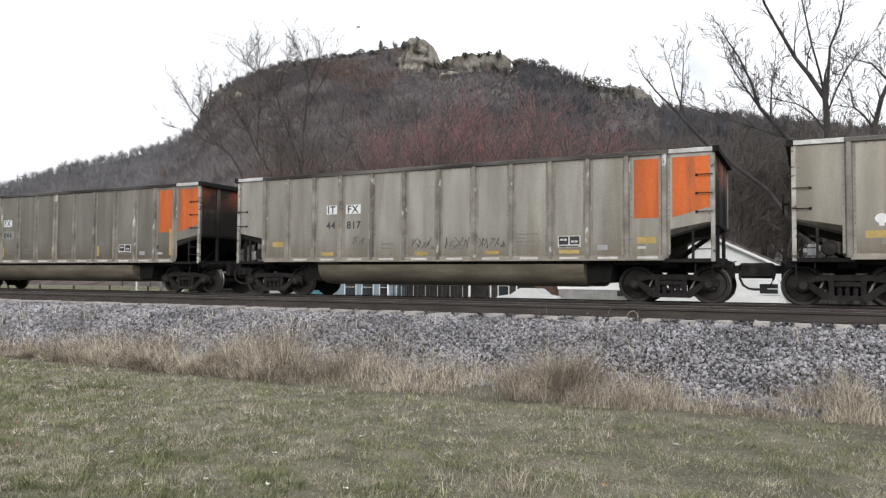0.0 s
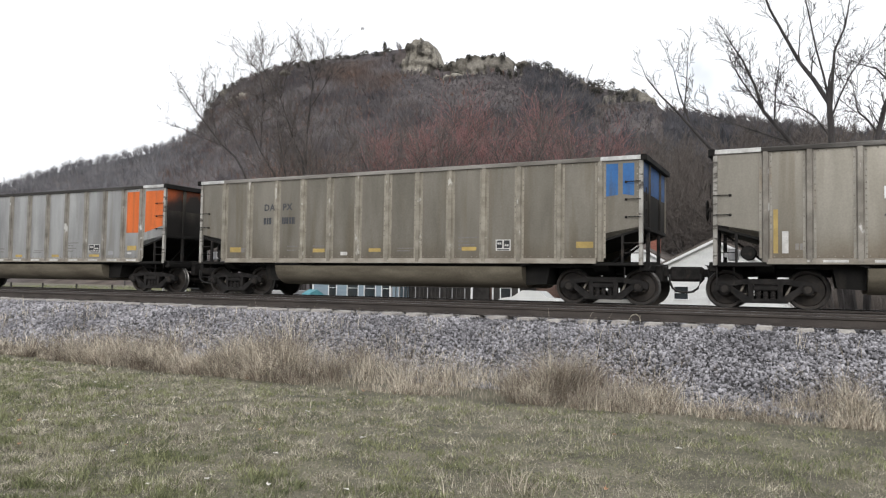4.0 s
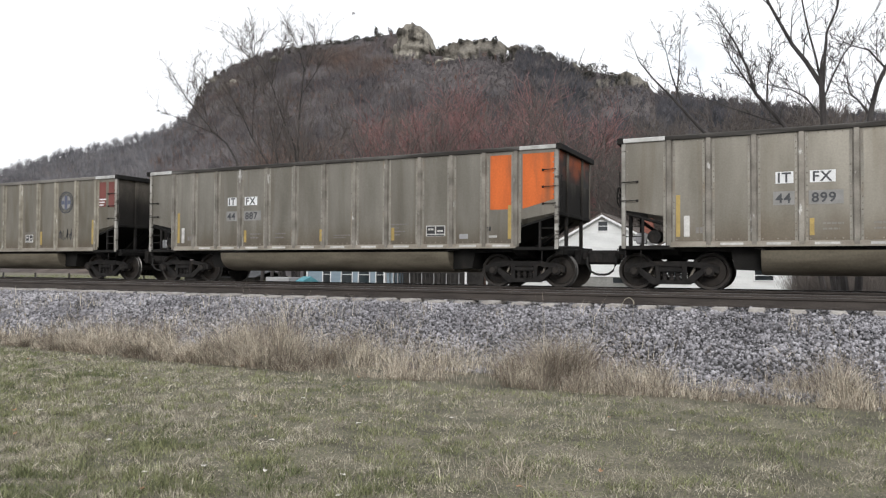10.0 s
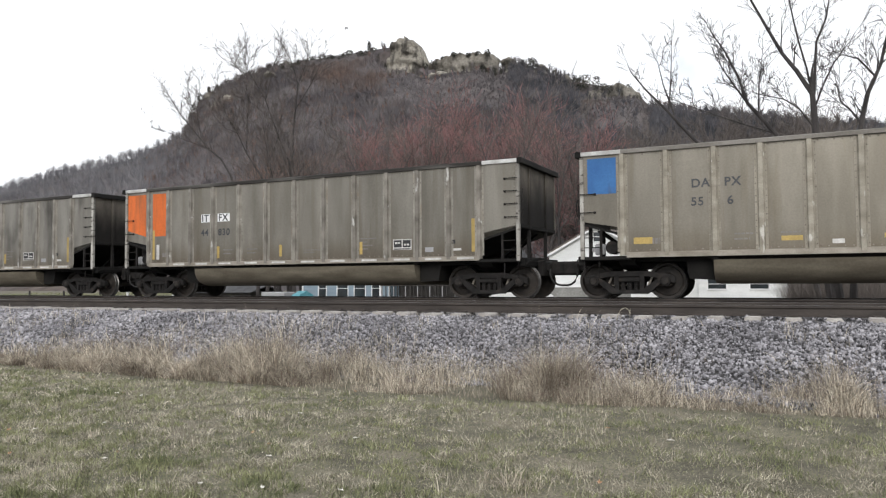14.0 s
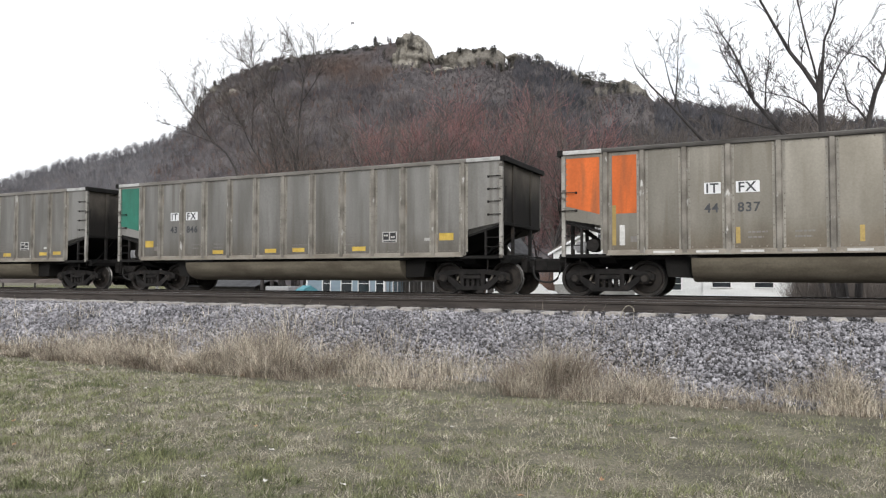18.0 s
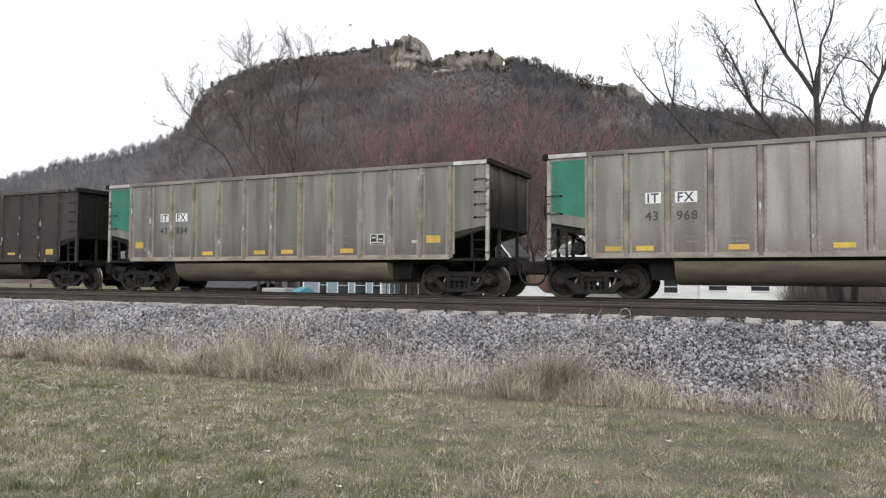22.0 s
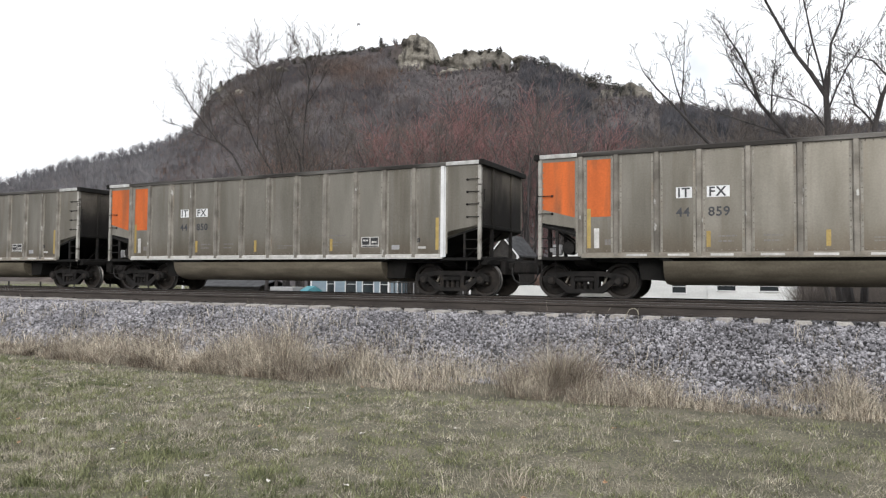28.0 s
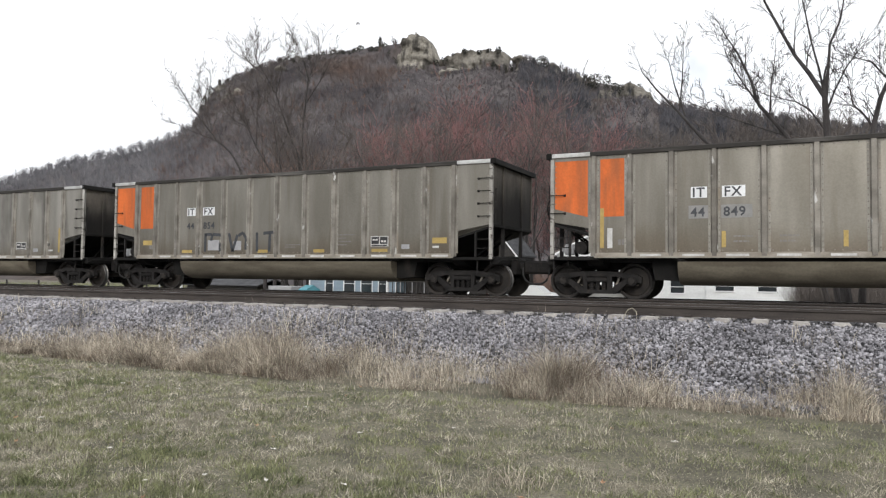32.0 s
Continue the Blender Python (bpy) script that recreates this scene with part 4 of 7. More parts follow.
    for k in (0, 1):
        w2 = (bw - 0.1) / 2
        patch(car, "data_panel_field", bs + 0.03 + k * (w2 + 0.04), bz + 0.07, w2, 0.205, LABEL_BLACK, lift=0.003)
        for u in (0.25, 0.62):
            patch(car, "data_panel_mark", bs + 0.03 + k * (w2 + 0.04) + w2 * (u - 0.1), bz + 0.17 - 0.05 * k, w2 * 0.3, 0.05, WHITE_DULL, lift=0.006)
    patch(car, "data_panel_field", bs + 0.035, bz + 0.01, bw - 0.07, 0.03, LABEL_BLACK, lift=0.003)
    yl = YELLOW if spec.get("fresh") else YELLOW_DULL
    if style == "upright":
        for s, h in ((1.3, 1.0), (4.17, 0.38), (6.68 if spec["end"] == "left" else 7.1, 0.36), (9.6, 0.36), (13.17, 0.9)):
            patch(car, "reflector", s, 1.28, 0.095, h, yl, "upright yellow reflector strip", lift=0.002)
        patch(car, "paint_patch", 1.48, 1.28, 0.13, 0.5, WHITE_DULL, "chalky white patch")
        patch(car, "paint_patch", 11.75, 1.3, 0.26, 0.13, GREYPATCH)
        patch(car, "paint_patch", 12.62, 1.32, 0.24, 0.06, WHITE_DULL)
        patch(car, "small_decal", 12.56, 1.5, 0.12, 0.12, LABEL_BLACK)
    elif style == "dash44":
        for s, z, w, h in ((1.44, 1.5, 0.42, 0.16), (3.28, 1.22, 0.45, 0.1), (6.52, 1.21, 0.4, 0.1), (8.68, 1.21, 0.4, 0.1), (10.75, 1.22, 0.54, 0.09), (12.74, 1.45, 0.45, 0.16)):
            patch(car, "reflector", s, z, w, h, yl, "faded yellow reflector strip")
        patch(car, "paint_patch", 11.75, 1.3, 0.26, 0.13, GREYPATCH)
        patch(car, "paint_patch", 12.75, 1.32, 0.2, 0.06, WHITE_DULL)
    elif style == "dash":
        ends = ((1.33, 1.48, 0.38, 0.22), (12.66, 1.5, 0.44, 0.2)) if spec.get("boxed") else ((1.51, 1.21, 0.44, 0.12), (2.27, 1.21, 0.42, 0.12), (11.95, 1.26, 0.41, 0.12), (12.72, 1.28, 0.42, 0.12))
        for s, z, w, h in ends + ((4.39, 1.22, 0.45, 0.12), (6.55, 1.23, 0.44, 0.12), (7.62, 1.24, 0.45, 0.12), (9.8, 1.24, 0.46, 0.13)):
            patch(car, "reflector", s, z, w, h, YELLOW, "yellow reflector strip")
        patch(car, "small_decal", 12.2, 1.5, 0.24, 0.08, WHITE_DULL)
    elif style == "boxes":
        for s, z, w, h in (((1.57, 1.3, 0.44, 0.17), (4.54, 1.3, 0.47, 0.09), (7.58, 1.3, 0.46, 0.1), (10.62, 1.31, 0.44, 0.09), (12.84, 1.31, 0.4, 0.2)) if spec["body"] == "dark" else
                           ((1.33, 1.36, 0.45, 0.16), (4.63, 1.35, 0.44, 0.11), (6.64, 1.36, 0.41, 0.1), (9.65, 1.38, 0.44, 0.1), (12.88, 1.43, 0.44, 0.16)) if marks else ()):
            patch(car, "reflector", s, z, w, h, YELLOW if spec["body"] == "dark" else yl, "yellow reflector patch")
        patch(car, "small_decal", 5.65, 1.26, 0.24, 0.1, WHITE_DULL)
    if style in ("upright", "dash44"):
        for i in range(1, 12):
            if spec.get("strips", True):
                patch(car, "sill_strip", ribs[i] + 0.26, 1.075, 0.5, 0.055, WHITE_DULL, "worn white strip on the sill", y=-1.616)
    return car, wheels


def it(a, b, **k):
    d = dict(body="grey", marks=("IT", "FX", a, b), paint="orange", end="right", style="upright")
    d.update(k)
    col = {"orange": "orange", "green": "green", "blue": "blue", "red": "red"}[d["paint"]]
    d.setdefault("label", "weathered grey aluminium coal gondola with %s end paint" % col)
    return d


CARS = [
    it("", "", marks=None, style="dash44", body="grey", label="dusty aluminium coal gondola with a small white decal"),
    it("44", "817", body="pale", style="dash44", label="dusty aluminium coal gondola, orange end, scribbled lower panels"),
    it("44", "844", number_patch=True),
    it("44", "834"),
    it("44", "884"),
    it("", "", body="tan", marks=("DA", "PX", ""), plates=False, paint="blue", style="boxes", cut=2, label="dusty tan coal gondola with a blue patch on its end"),
    it("44", "906", body="bright", style="dash44", label="clean bright aluminium coal gondola with dark lettering"),
    it("55", "4", body="tan", marks=("DA", "PX", "55", "4"), plates=False, paint="blue", style="boxes", cut=2, label="dusty tan coal gondola with a blue patch on its end"),
    it("44", "848", number_patch=True, white_left=True, strips=False, label="weathered aluminium coal gondola with orange and white end paint"),
    it("44", "901", number_patch=True),
    it("44", "899", number_patch=True),
    it("44", "887", number_patch=True),
    it("699", "193", body="brown", marks=None, paint="red", style="boxes", cut=2, label="tan-dusted coal gondola with oxide red patches and a round emblem"),
    it("43", "957", body="cool", paint="green", end="left", style="dash", cut=2),
    it("55", "6", body="tan", marks=("DA", "PX", "55", "6"), plates=False, paint="blue", end="left", style="boxes", cut=2, label="dusty tan coal gondola with a blue patch on its end"),
    it("44", "830", end="left"),
    it("", "", end="left", body="soot", marks=("IT", "FX", ""), label="soot-streaked aluminium coal gondola with orange end paint"),
    it("43", "854", body="cool", paint="green", end="left", style="dash", cut=2, white_rib=6, label="soot-streaked grey coal gondola with one white rib, green end"),
    it("44", "837", end="left"),
    it("43", "846", boxed=True, body="cool", paint="green", end="left", style="dash", cut=2),
    it("43", "948", body="cool", paint="green", end="left", style="dash", cut=2),
    it("44", "913", end="left", number_patch=True, label="grey aluminium coal gondola, orange end, blue scrawl on a panel"),
    it("43", "968", body="cool", paint="green", end="left", style="dash", cut=2),
    it("43", "834", boxed=True, body="cool", paint="green", end="left", style="dash", cut=2),
    it("90", "1", body="dark", marks=("WP", "SX", "90", "1"), plates=False, ink=WHITE_DULL, paint="orange", style="boxes", cut=2, end="none", white_rib=4, mat_left=OCHRE,
       label="black steel coal gondola with a white rib and ochre end"),
    # the paler body of 858 holds part of the side's glare in its colour
    it("44", "858", body="pale", end="left", number_patch=True),
    it("44", "842", end="left", number_patch=True, style="dash44"),
    it("", "", end="left", body="soot", style="dash44", marks=("IT", "FX", ""), label="soot-streaked aluminium coal gondola with orange end paint"),
    it("44", "859", end="left"),
    it("44", "850", end="left", pale_sill=True, white_rib=12, label="grey aluminium coal gondola, orange end, pale sill and white end rib"),
    it("44", "828", end="left"),
    it("44", "797", end="left", body="soot", number_patch=True, style="dash44", label="soot-streaked aluminium coal gondola with orange end paint"),
    it("44", "849", end="left", number_patch=True),
    it("44", "854", end="left", style="dash44", label="grey aluminium coal gondola, orange end, large spray-painted letters"),
    it("", "", end="left", body="soot", marks=("IT", "FX", ""), label="soot-streaked aluminium coal gondola with orange end paint"),
]


def car_x(i, t):
    """Where the middle of car i stands at t seconds; the train gathers speed a little, and checks for an instant after 22.2 s."""
    run = -0.3306 + 15.70068 * t + 0.011077 * t * t - 3.4319e-5 * t ** 3
    return run - i * PITCH - 0.5126 * min(1.0, max(0.0, (t - 22.2) / 0.1)) + HALF


TRAIN = []
for i, spec in enumerate(CARS):
    if spec["end"] == "none":
        spec["paint"] = None
    car, wheels = gondola(spec)
    TRAIN.append((car, wheels))

# markings of single cars
c0 = TRAIN[0][0]
shaped(c0, "round_decal", [(1.75 + 0.13 * math.cos(2 * math.pi * k / 14), 1.92 + 0.11 * math.sin(2 * math.pi * k / 14)) for k in range(14)], WHITE, "small round white decal")
patch(c0, "round_decal_stem", 1.70, 1.76, 0.1, 0.06, WHITE)


def scrawl(s0, z0, w, h, n, seed):
    r = random.Random(seed)
    out = []
    for k in range(n):
        x = s0 + w * k / n
        st = [(x, z0 + h * r.uniform(0, 0.3))]
        for j in range(r.randint(3, 5)):
            st.append((x + w / n * r.uniform(0.0, 1.1), z0 + h * r.uniform(0.0, 1.0)))
        out.append(st)
    return out


c1 = TRAIN[1][0]
for k, s in enumerate((6.4, 7.45, 8.5)):
    scribble(c1, "spray_scrawl", scrawl(s, 1.38, 0.78, 0.32, 5, 11 + k), SPRAY_DARK, "dark unreadable spray-painted scrawl", 0.010)
scribble(c1, "spray_scrawl", scrawl(4.4, 1.55, 0.5, 0.22, 4, 21), SPRAY_DARK, "dark unreadable spray-painted scrawl", 0.008)

c12 = TRAIN[12][0]
shaped(c12, "painted_area", [(0.14, 3.5), (0.92, 3.5), (0.92, 2.66), (0.14, 2.66)], RED, "oxide red patch")
shaped(c12, "painted_area", [(13.65, 3.5), (13.98, 3.5), (13.98, 2.62), (13.65, 2.62)], RED, "oxide red patch")
shaped(c12, "painted_area", [(14.12, 3.5), (14.42, 3.5), (14.42, 2.6), (14.12, 2.6)], RED, "oxide red patch")
for k in range(3):
    patch(c12, "red_patch_line", 0.46 - 0.02 * k, 2.92 - 0.1 * k, 0.3 - 0.05 * k, 0.05, WHITE, lift=0.004)
    patch(c12, "red_patch_line", 13.66, 2.86 - 0.1 * k, 0.33 - 0.06 * k, 0.045, WHITE, lift=0.004)
bars(c12, 1.5, 2.56, [0.5], INK_FADED, 0.24)
bars(c12, 2.34, 2.56, [0.5], INK_FADED, 0.24)
part("car_number", lettering("699", 0.23), INK, c12, "car number digits 699", (1.46 - HALF, -1.572, 2.22))
patch(c12, "mark_plate", 2.31, 2.18, 0.56, 0.3, WHITE_DULL, "pale plate of the car number")
part("car_number", lettering("193", 0.23), INK, c12, "car number digits 193", (2.36 - HALF, -1.572, 2.22))
for s, h in ((1.25, 0.84), (4.39, 0.4), (7.44, 0.42), (10.45, 0.5), (13.27, 0.88)):
    patch(c12, "reflector", s, 1.28, 0.095, h, YELLOW_DULL, "upright yellow reflector strip")
ring = Form()
cx, cz, n = 11.86, 2.84, 28
for r0, r1 in ((0.41, 0.37), (0.29, 0.265)):
    for k in range(n):
        a, b2 = 2 * math.pi * k / n, 2 * math.pi * (k + 1) / n
        ring.prism([(cx - HALF + r0 * math.cos(a), cz + r0 * math.sin(a)), (cx - HALF + r0 * math.cos(b2), cz + r0 * math.sin(b2)),
                    (cx - HALF + r1 * math.cos(b2), cz + r1 * math.sin(b2)), (cx - HALF + r1 * math.cos(a), cz + r1 * math.sin(a))], "y", -1.5695, -1.5665)
for k in range(26):
    a = 2 * math.pi * k / 26
    ring.box(cx - HALF + 0.328 * math.cos(a) - 0.024, cx - HALF + 0.328 * math.cos(a) + 0.024, -1.5695, -1.5665, cz + 0.328 * math.sin(a) - 0.024, cz + 0.328 * math.sin(a) + 0.024)
part("round_emblem", ring.mesh("round_emblem"), INK, c12, "dark round emblem with rings")
shaped(c12, "emblem_field", [(cx + 0.26 * math.cos(2 * math.pi * k / 20), cz + 0.26 * math.sin(2 * math.pi * k / 20)) for k in range(20)], PRIMER, "dusty pale field of the emblem", y=-1.5655)
cross = Form().box(cx - HALF - 0.075, cx - HALF + 0.075, -1.5695, -1.5665, cz - 0.25, cz + 0.25)
cross.box(cx - HALF - 0.25, cx - HALF - 0.085, -1.5695, -1.5665, cz - 0.07, cz + 0.07).box(cx - HALF + 0.085, cx - HALF + 0.25, -1.5695, -1.5665, cz - 0.07, cz + 0.07)
part("emblem_cross", cross.mesh("emblem_cross"), INK_BLUE, c12, "blue cross inside the emblem")
scribble(c12, "spray_scrawl", scrawl(11.5, 1.45, 0.88, 0.42, 8, 5), INK, "black looping spray-painted scrawl", 0.012)

c21 = TRAIN[21][0]
loop = lambda s, z, w, h, n=12: [(s + w * math.cos(2 * math.pi * k / n), z + h * math.sin(2 * math.pi * k / n)) for k in range(n + 1)]
scribble(c21, "spray_scrawl", [loop(5.55, 1.72, 0.12, 0.26), loop(5.72, 1.7, 0.1, 0.28), [(5.45, 1.4), (5.66, 2.0)]], SPRAY_BLUE, "blue looping spray-painted scrawl", 0.016)
bars(c21, 5.6, 1.38, [0.4], SPRAY_BLUE, 0.035)

c24 = TRAIN[24][0]
shaped(c24, "painted_disc", [(1.55 + 0.1 * math.cos(2 * math.pi * k / 14), 2.42 + 0.11 * math.sin(2 * math.pi * k / 14)) for k in range(14)], RED, "small red painted disc")
scribble(c24, "chalk_scrawl", [[(8.39, 2.05), (8.7, 1.32), (9.1, 2.08)], [(8.66, 2.12), (8.9, 2.1)], [(8.76, 2.1), (8.78, 1.5)]], WHITE_DULL, "thin white chalk scrawl", 0.012)
bars(c24, 3.9, 0.82, [0.34, 0.26], WHITE_DULL, 0.03, 0.06)

c33 = TRAIN[33][0]
big = []
STROKES = [[[(0, 0), (0.05, 1)], [(0, 0.95), (1, 0.95), (0.9, 0.6)]], [[(0.9, 0.5), (0.9, 0)], [(0, 0.95), (1, 0.9)]], [[(0, 1), (0.45, 0), (1, 0.9)]], [[(0, 0.85), (0.6, 1), (1, 0.7), (0.95, 0.1)]], [[(0.3, 1), (0.35, 0)]],
           [[(0, 0.95), (1, 1)], [(0.65, 0.95), (0.6, 0)]]]
for s, w, marks in zip((4.3, 4.62, 5.32, 5.72, 6.42, 6.74), (0.3, 0.36, 0.36, 0.32, 0.2, 0.4), STROKES):
    for st in marks:
        big.append([(s + w * u, 1.26 + 0.6 * v) for u, v in st])
patch(c33, "paint_over", 4.42, 1.3, 0.5, 0.34, GREYPATCH, "pale patch dabbed over the spray paint")
patch(c33, "paint_over", 5.52, 1.3, 0.32, 0.3, GREYPATCH, "pale patch dabbed over the spray paint")
scribble(c33, "spray_lettering", big, INK, "large black spray-painted strokes", 0.05)

# ---------------------------------------------------------------- ground and tracks
LAWN_Z = -1.05
NEAR_Y = 14.70


def rnd(seed):
    return np.random.default_rng(seed)


def ground_z(x, y):
    """Lawn, a shallow dip at the foot of the bank, lower ground behind the tracks."""
    z = LAWN_Z + 0.03 * math.sin(x * 0.31 + 1.0) * math.cos(y * 0.5)
    if y > 22:
        z -= min((y - 22) * 0.03, 0.35)
    return z


def make_ground():
    xs = [-3000, -1500, -800, -400, -200, -120, -80] + [-60 + 2 * i for i in range(51)] + [60, 90, 140, 220, 400, 800, 1500, 3000]
    ys = [-3000, -1000, -300, -100, -40, -20] + [-10 + 1.5 * i for i in range(28)] + [34, 40, 48, 58, 70, 90, 120, 200, 400, 900, 1800, 3000]
    v = [(x, y, ground_z(x, y)) for y in ys for x in xs]
    n = len(xs)
    f = [(j * n + i, j * n + i + 1, (j + 1) * n + i + 1, (j + 1) * n + i) for j in range(len(ys) - 1) for i in range(n - 1)]
    ob = new("ground", bulk("ground", v, f, SOIL, True))
    return tagged(ob, "patchy early-spring turf over brown soil", "ground", kind="structure")


make_ground()

BANK = [(10.2, -1.12), (10.8, -0.95), (11.6, -0.66), (12.3, -0.45), (12.8, -0.31), (13.35, -0.235), (13.5, -0.2), (16.1, -0.2), (17.2, -0.24), (18.5, -0.22), (21.2, -0.22), (21.8, -0.26), (24.2, -1.45)]


def bank_z(y):
    for (a, za), (b, zb) in zip(BANK, BANK[1:]):
        if a <= y <= b:
            return za + (zb - za) * (y - a) / (b - a)
    return -1.2


def make_ballast():
    xs = [-260, -200, -150, -120, -100] + [-80 + i for i in range(101)] + [30, 60, 120, 200, 300]
    r = rnd(3)
    v, f = [], []
    for x in xs:
        for y, z in [(a, b - (0.015 if a > 10.3 else 0)) for a, b in BANK]:
            k = 0.006 if 10.3 < y < 24 else 0
            v.append((x, y + r.uniform(-0.08, 0.08) * (k > 0), z + r.uniform(-k, k)))
    n = len(BANK)
    f = [(i * n + j, (i + 1) * n + j, (i + 1) * n + j + 1, i * n + j + 1) for i in range(len(xs) - 1) for j in range(n - 1)]
    bed = tagged(new("ballast_bank", bulk("ballast_bank", v, f, GAP_SHADE_BED, True)), "crushed-stone railway embankment, coloured dark as the shade between stones", "embankment", kind="structure")
    # loose stones
    pts = []
    for count, x0, x1, y0, y1 in ((54000, -12, 4, 10.0, 13.35), (26000, -26, -12, 10.4, 13.35), (9000, -45, -26, 10.6, 13.35), (3500, -14, 4, 13.35, 16.6)):
        pts.append(np.stack([r.uniform(x0, x1, count), r.uniform(y0, y1, count)], 1))
    rim = np.stack([r.uniform(-2.5, 4, 1800), 10.2 - np.abs(r.normal(0, 0.22, 1800))], 1)
    pts = np.concatenate(pts + [rim])
    n = len(pts)
    z = np.array([max(bank_z(y), ground_z(x, y)) for x, y in pts])
    size = np.clip(0.0156 * np.exp(r.normal(0, 0.33, n)), 0.008, 0.03) * (1 + 0.5 * (pts[:, 0] < -14)) * (1 + 0.5 * (pts[:, 0] < -26))
    cube = np.array([(x, y, zz) for x in (-1, 1) for y in (-1, 1) for zz in (-1, 1)], dtype=float)
    quads = np.array([(0, 1, 3, 2), (4, 6, 7, 5), (0, 4, 5, 1), (2, 3, 7, 6), (0, 2, 6, 4), (1, 5, 7, 3)])
    jit = cube[None] * r.uniform(0.35, 1.0, (n, 8, 3)) * r.uniform(0.45, 1.7, (n, 1, 3))
    q = r.normal(size=(n, 4))
    q /= np.linalg.norm(q, axis=1)[:, None]
    w, a, b, c = q.T
    R = np.stack([np.stack([1 - 2 * (b * b + c * c), 2 * (a * b - c * w), 2 * (a * c + b * w)], -1), np.stack([2 * (a * b + c * w), 1 - 2 * (a * a + c * c), 2 * (b * c - a * w)], -1),
                  np.stack([2 * (a * c - b * w), 2 * (b * c + a * w), 1 - 2 * (a * a + b * b)], -1)], 1)
    V = np.einsum("nij,nkj->nki", R, jit) * size[:, None, None]
    V += np.concatenate([pts, (z + size * 0.1 + r.uniform(-0.006, 0.03, n))[:, None]], 1)[:, None, :]
    F = (quads[None] + (np.arange(n) * 8)[:, None, None]).reshape(-1, 4)
    st = new("ballast_stones", bulk("ballast_stones", V.reshape(-1, 3), F, STONE))
    tagged(st, "loose angular grey ballast stones", "ballast", kind="stuff")


make_ballast()


def make_track(name, y, top, label, ties):
    tr = thing(name, label, "railway track")
    tr["kind"] = "structure"
    prof = [(-0.076, -0.19), (-0.076, -0.178), (-0.02, -0.155), (-0.012, -0.06), (-0.036, -0.042), (-0.036, -0.008), (-0.028, 0.0), (0.028, 0.0), (0.036, -0.008), (0.036, -0.042),
            (0.012, -0.06), (0.02, -0.155), (0.076, -0.178), (0.076, -0.19)]
    for s in (-0.753, 0.753):
        part("rail", Form().prism([(y + s + u, top + w) for u, w in prof], "x", -300, 300).mesh("rail"), RAIL_SIDE, tr, "rust-brown steel rail")
        part("railhead", Form().box(-300, 300, y + s - 0.026, y + s + 0.026, top, top + 0.0012).mesh("railhead"), RAIL_TOP, tr, "polished running surface")
    tie = Form().prism([(-0.125, top - 0.42), (0.125, top - 0.42), (0.125, top - 0.22), (0.105, top - 0.19), (-0.105, top - 0.19), (-0.125, top - 0.22)], "y", -1.3, 1.3).mesh("tie")
    clip = Form().cbox(-0.06, 0.06, -0.15, -0.085, top - 0.19, top - 0.15, 0.01).cbox(-0.06, 0.06, 0.085, 0.15, top - 0.19, top - 0.15, 0.01).mesh("rail_clip")
    a, b, step, x0 = ties
    k0, k1 = math.ceil((a - x0) / step), math.floor((b - x0) / step)
    for k in range(k0, k1 + 1):
        x = x0 + k * step
        part("tie", tie, CONCRETE, tr, at=(x, y, 0.012 * math.sin(k * 1.7)), turn=0.01 * math.sin(k * 2.3))
        if x > -22:
            for s in (-0.753, 0.753):
                part("rail_clip", clip, RAIL_SIDE, tr, at=(x, y + s, 0))
    return tr


make_track("near_track", NEAR_Y, 0.035, "railway track with rusty rails on concrete ties", (-52, 6, 0.61, -3.761))
make_track("far_track", TRACK_Y, 0.0, "railway track under the passing train", (-36, 4, 0.61, -3.6))

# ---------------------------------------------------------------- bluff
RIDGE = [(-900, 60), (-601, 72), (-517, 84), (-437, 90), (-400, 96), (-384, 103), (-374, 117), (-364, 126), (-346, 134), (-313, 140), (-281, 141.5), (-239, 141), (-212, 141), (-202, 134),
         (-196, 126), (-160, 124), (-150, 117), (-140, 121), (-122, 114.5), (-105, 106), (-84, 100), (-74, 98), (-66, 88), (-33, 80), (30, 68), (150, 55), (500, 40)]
CREST_Y, FOOT_Y = 380.0, 120.0


CLIFF_Y = 372.0
FACES = [(-217, -194, 119.0), (-192, -146, 115.5), (-98, -70, 91.5)]


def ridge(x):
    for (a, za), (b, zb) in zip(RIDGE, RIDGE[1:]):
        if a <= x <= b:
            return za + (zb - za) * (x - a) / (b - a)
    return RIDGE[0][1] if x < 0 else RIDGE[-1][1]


def hill_z(x, y):
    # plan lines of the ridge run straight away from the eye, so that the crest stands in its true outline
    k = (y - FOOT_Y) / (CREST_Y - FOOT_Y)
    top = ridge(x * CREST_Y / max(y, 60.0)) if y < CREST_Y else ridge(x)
    # benches of level ground run up to the foot of each cliff
    u = x * CLIFF_Y / max(y, 60.0)
    gully = noise.noise(Vector((x * 0.012, y * 0.012, 1.3)))
    if k <= 0:
        return -1.6
    if k < 1:
        z = -1.6 + top * (0.78 * k + 0.22 * k * k) + gully * 9 * k * (1 - k) * 2
        if y < CLIFF_Y + 3:
            for c0, c1, base in FACES:
                if c0 - 8 < u < c1 + 8:
                    soft = min(1.0, (u - c0 + 8) / 8, (c1 + 8 - u) / 8)
                    z = min(z, z + (base * y / CLIFF_Y - z) * soft)
        return z
    return top - (k - 1) * 30


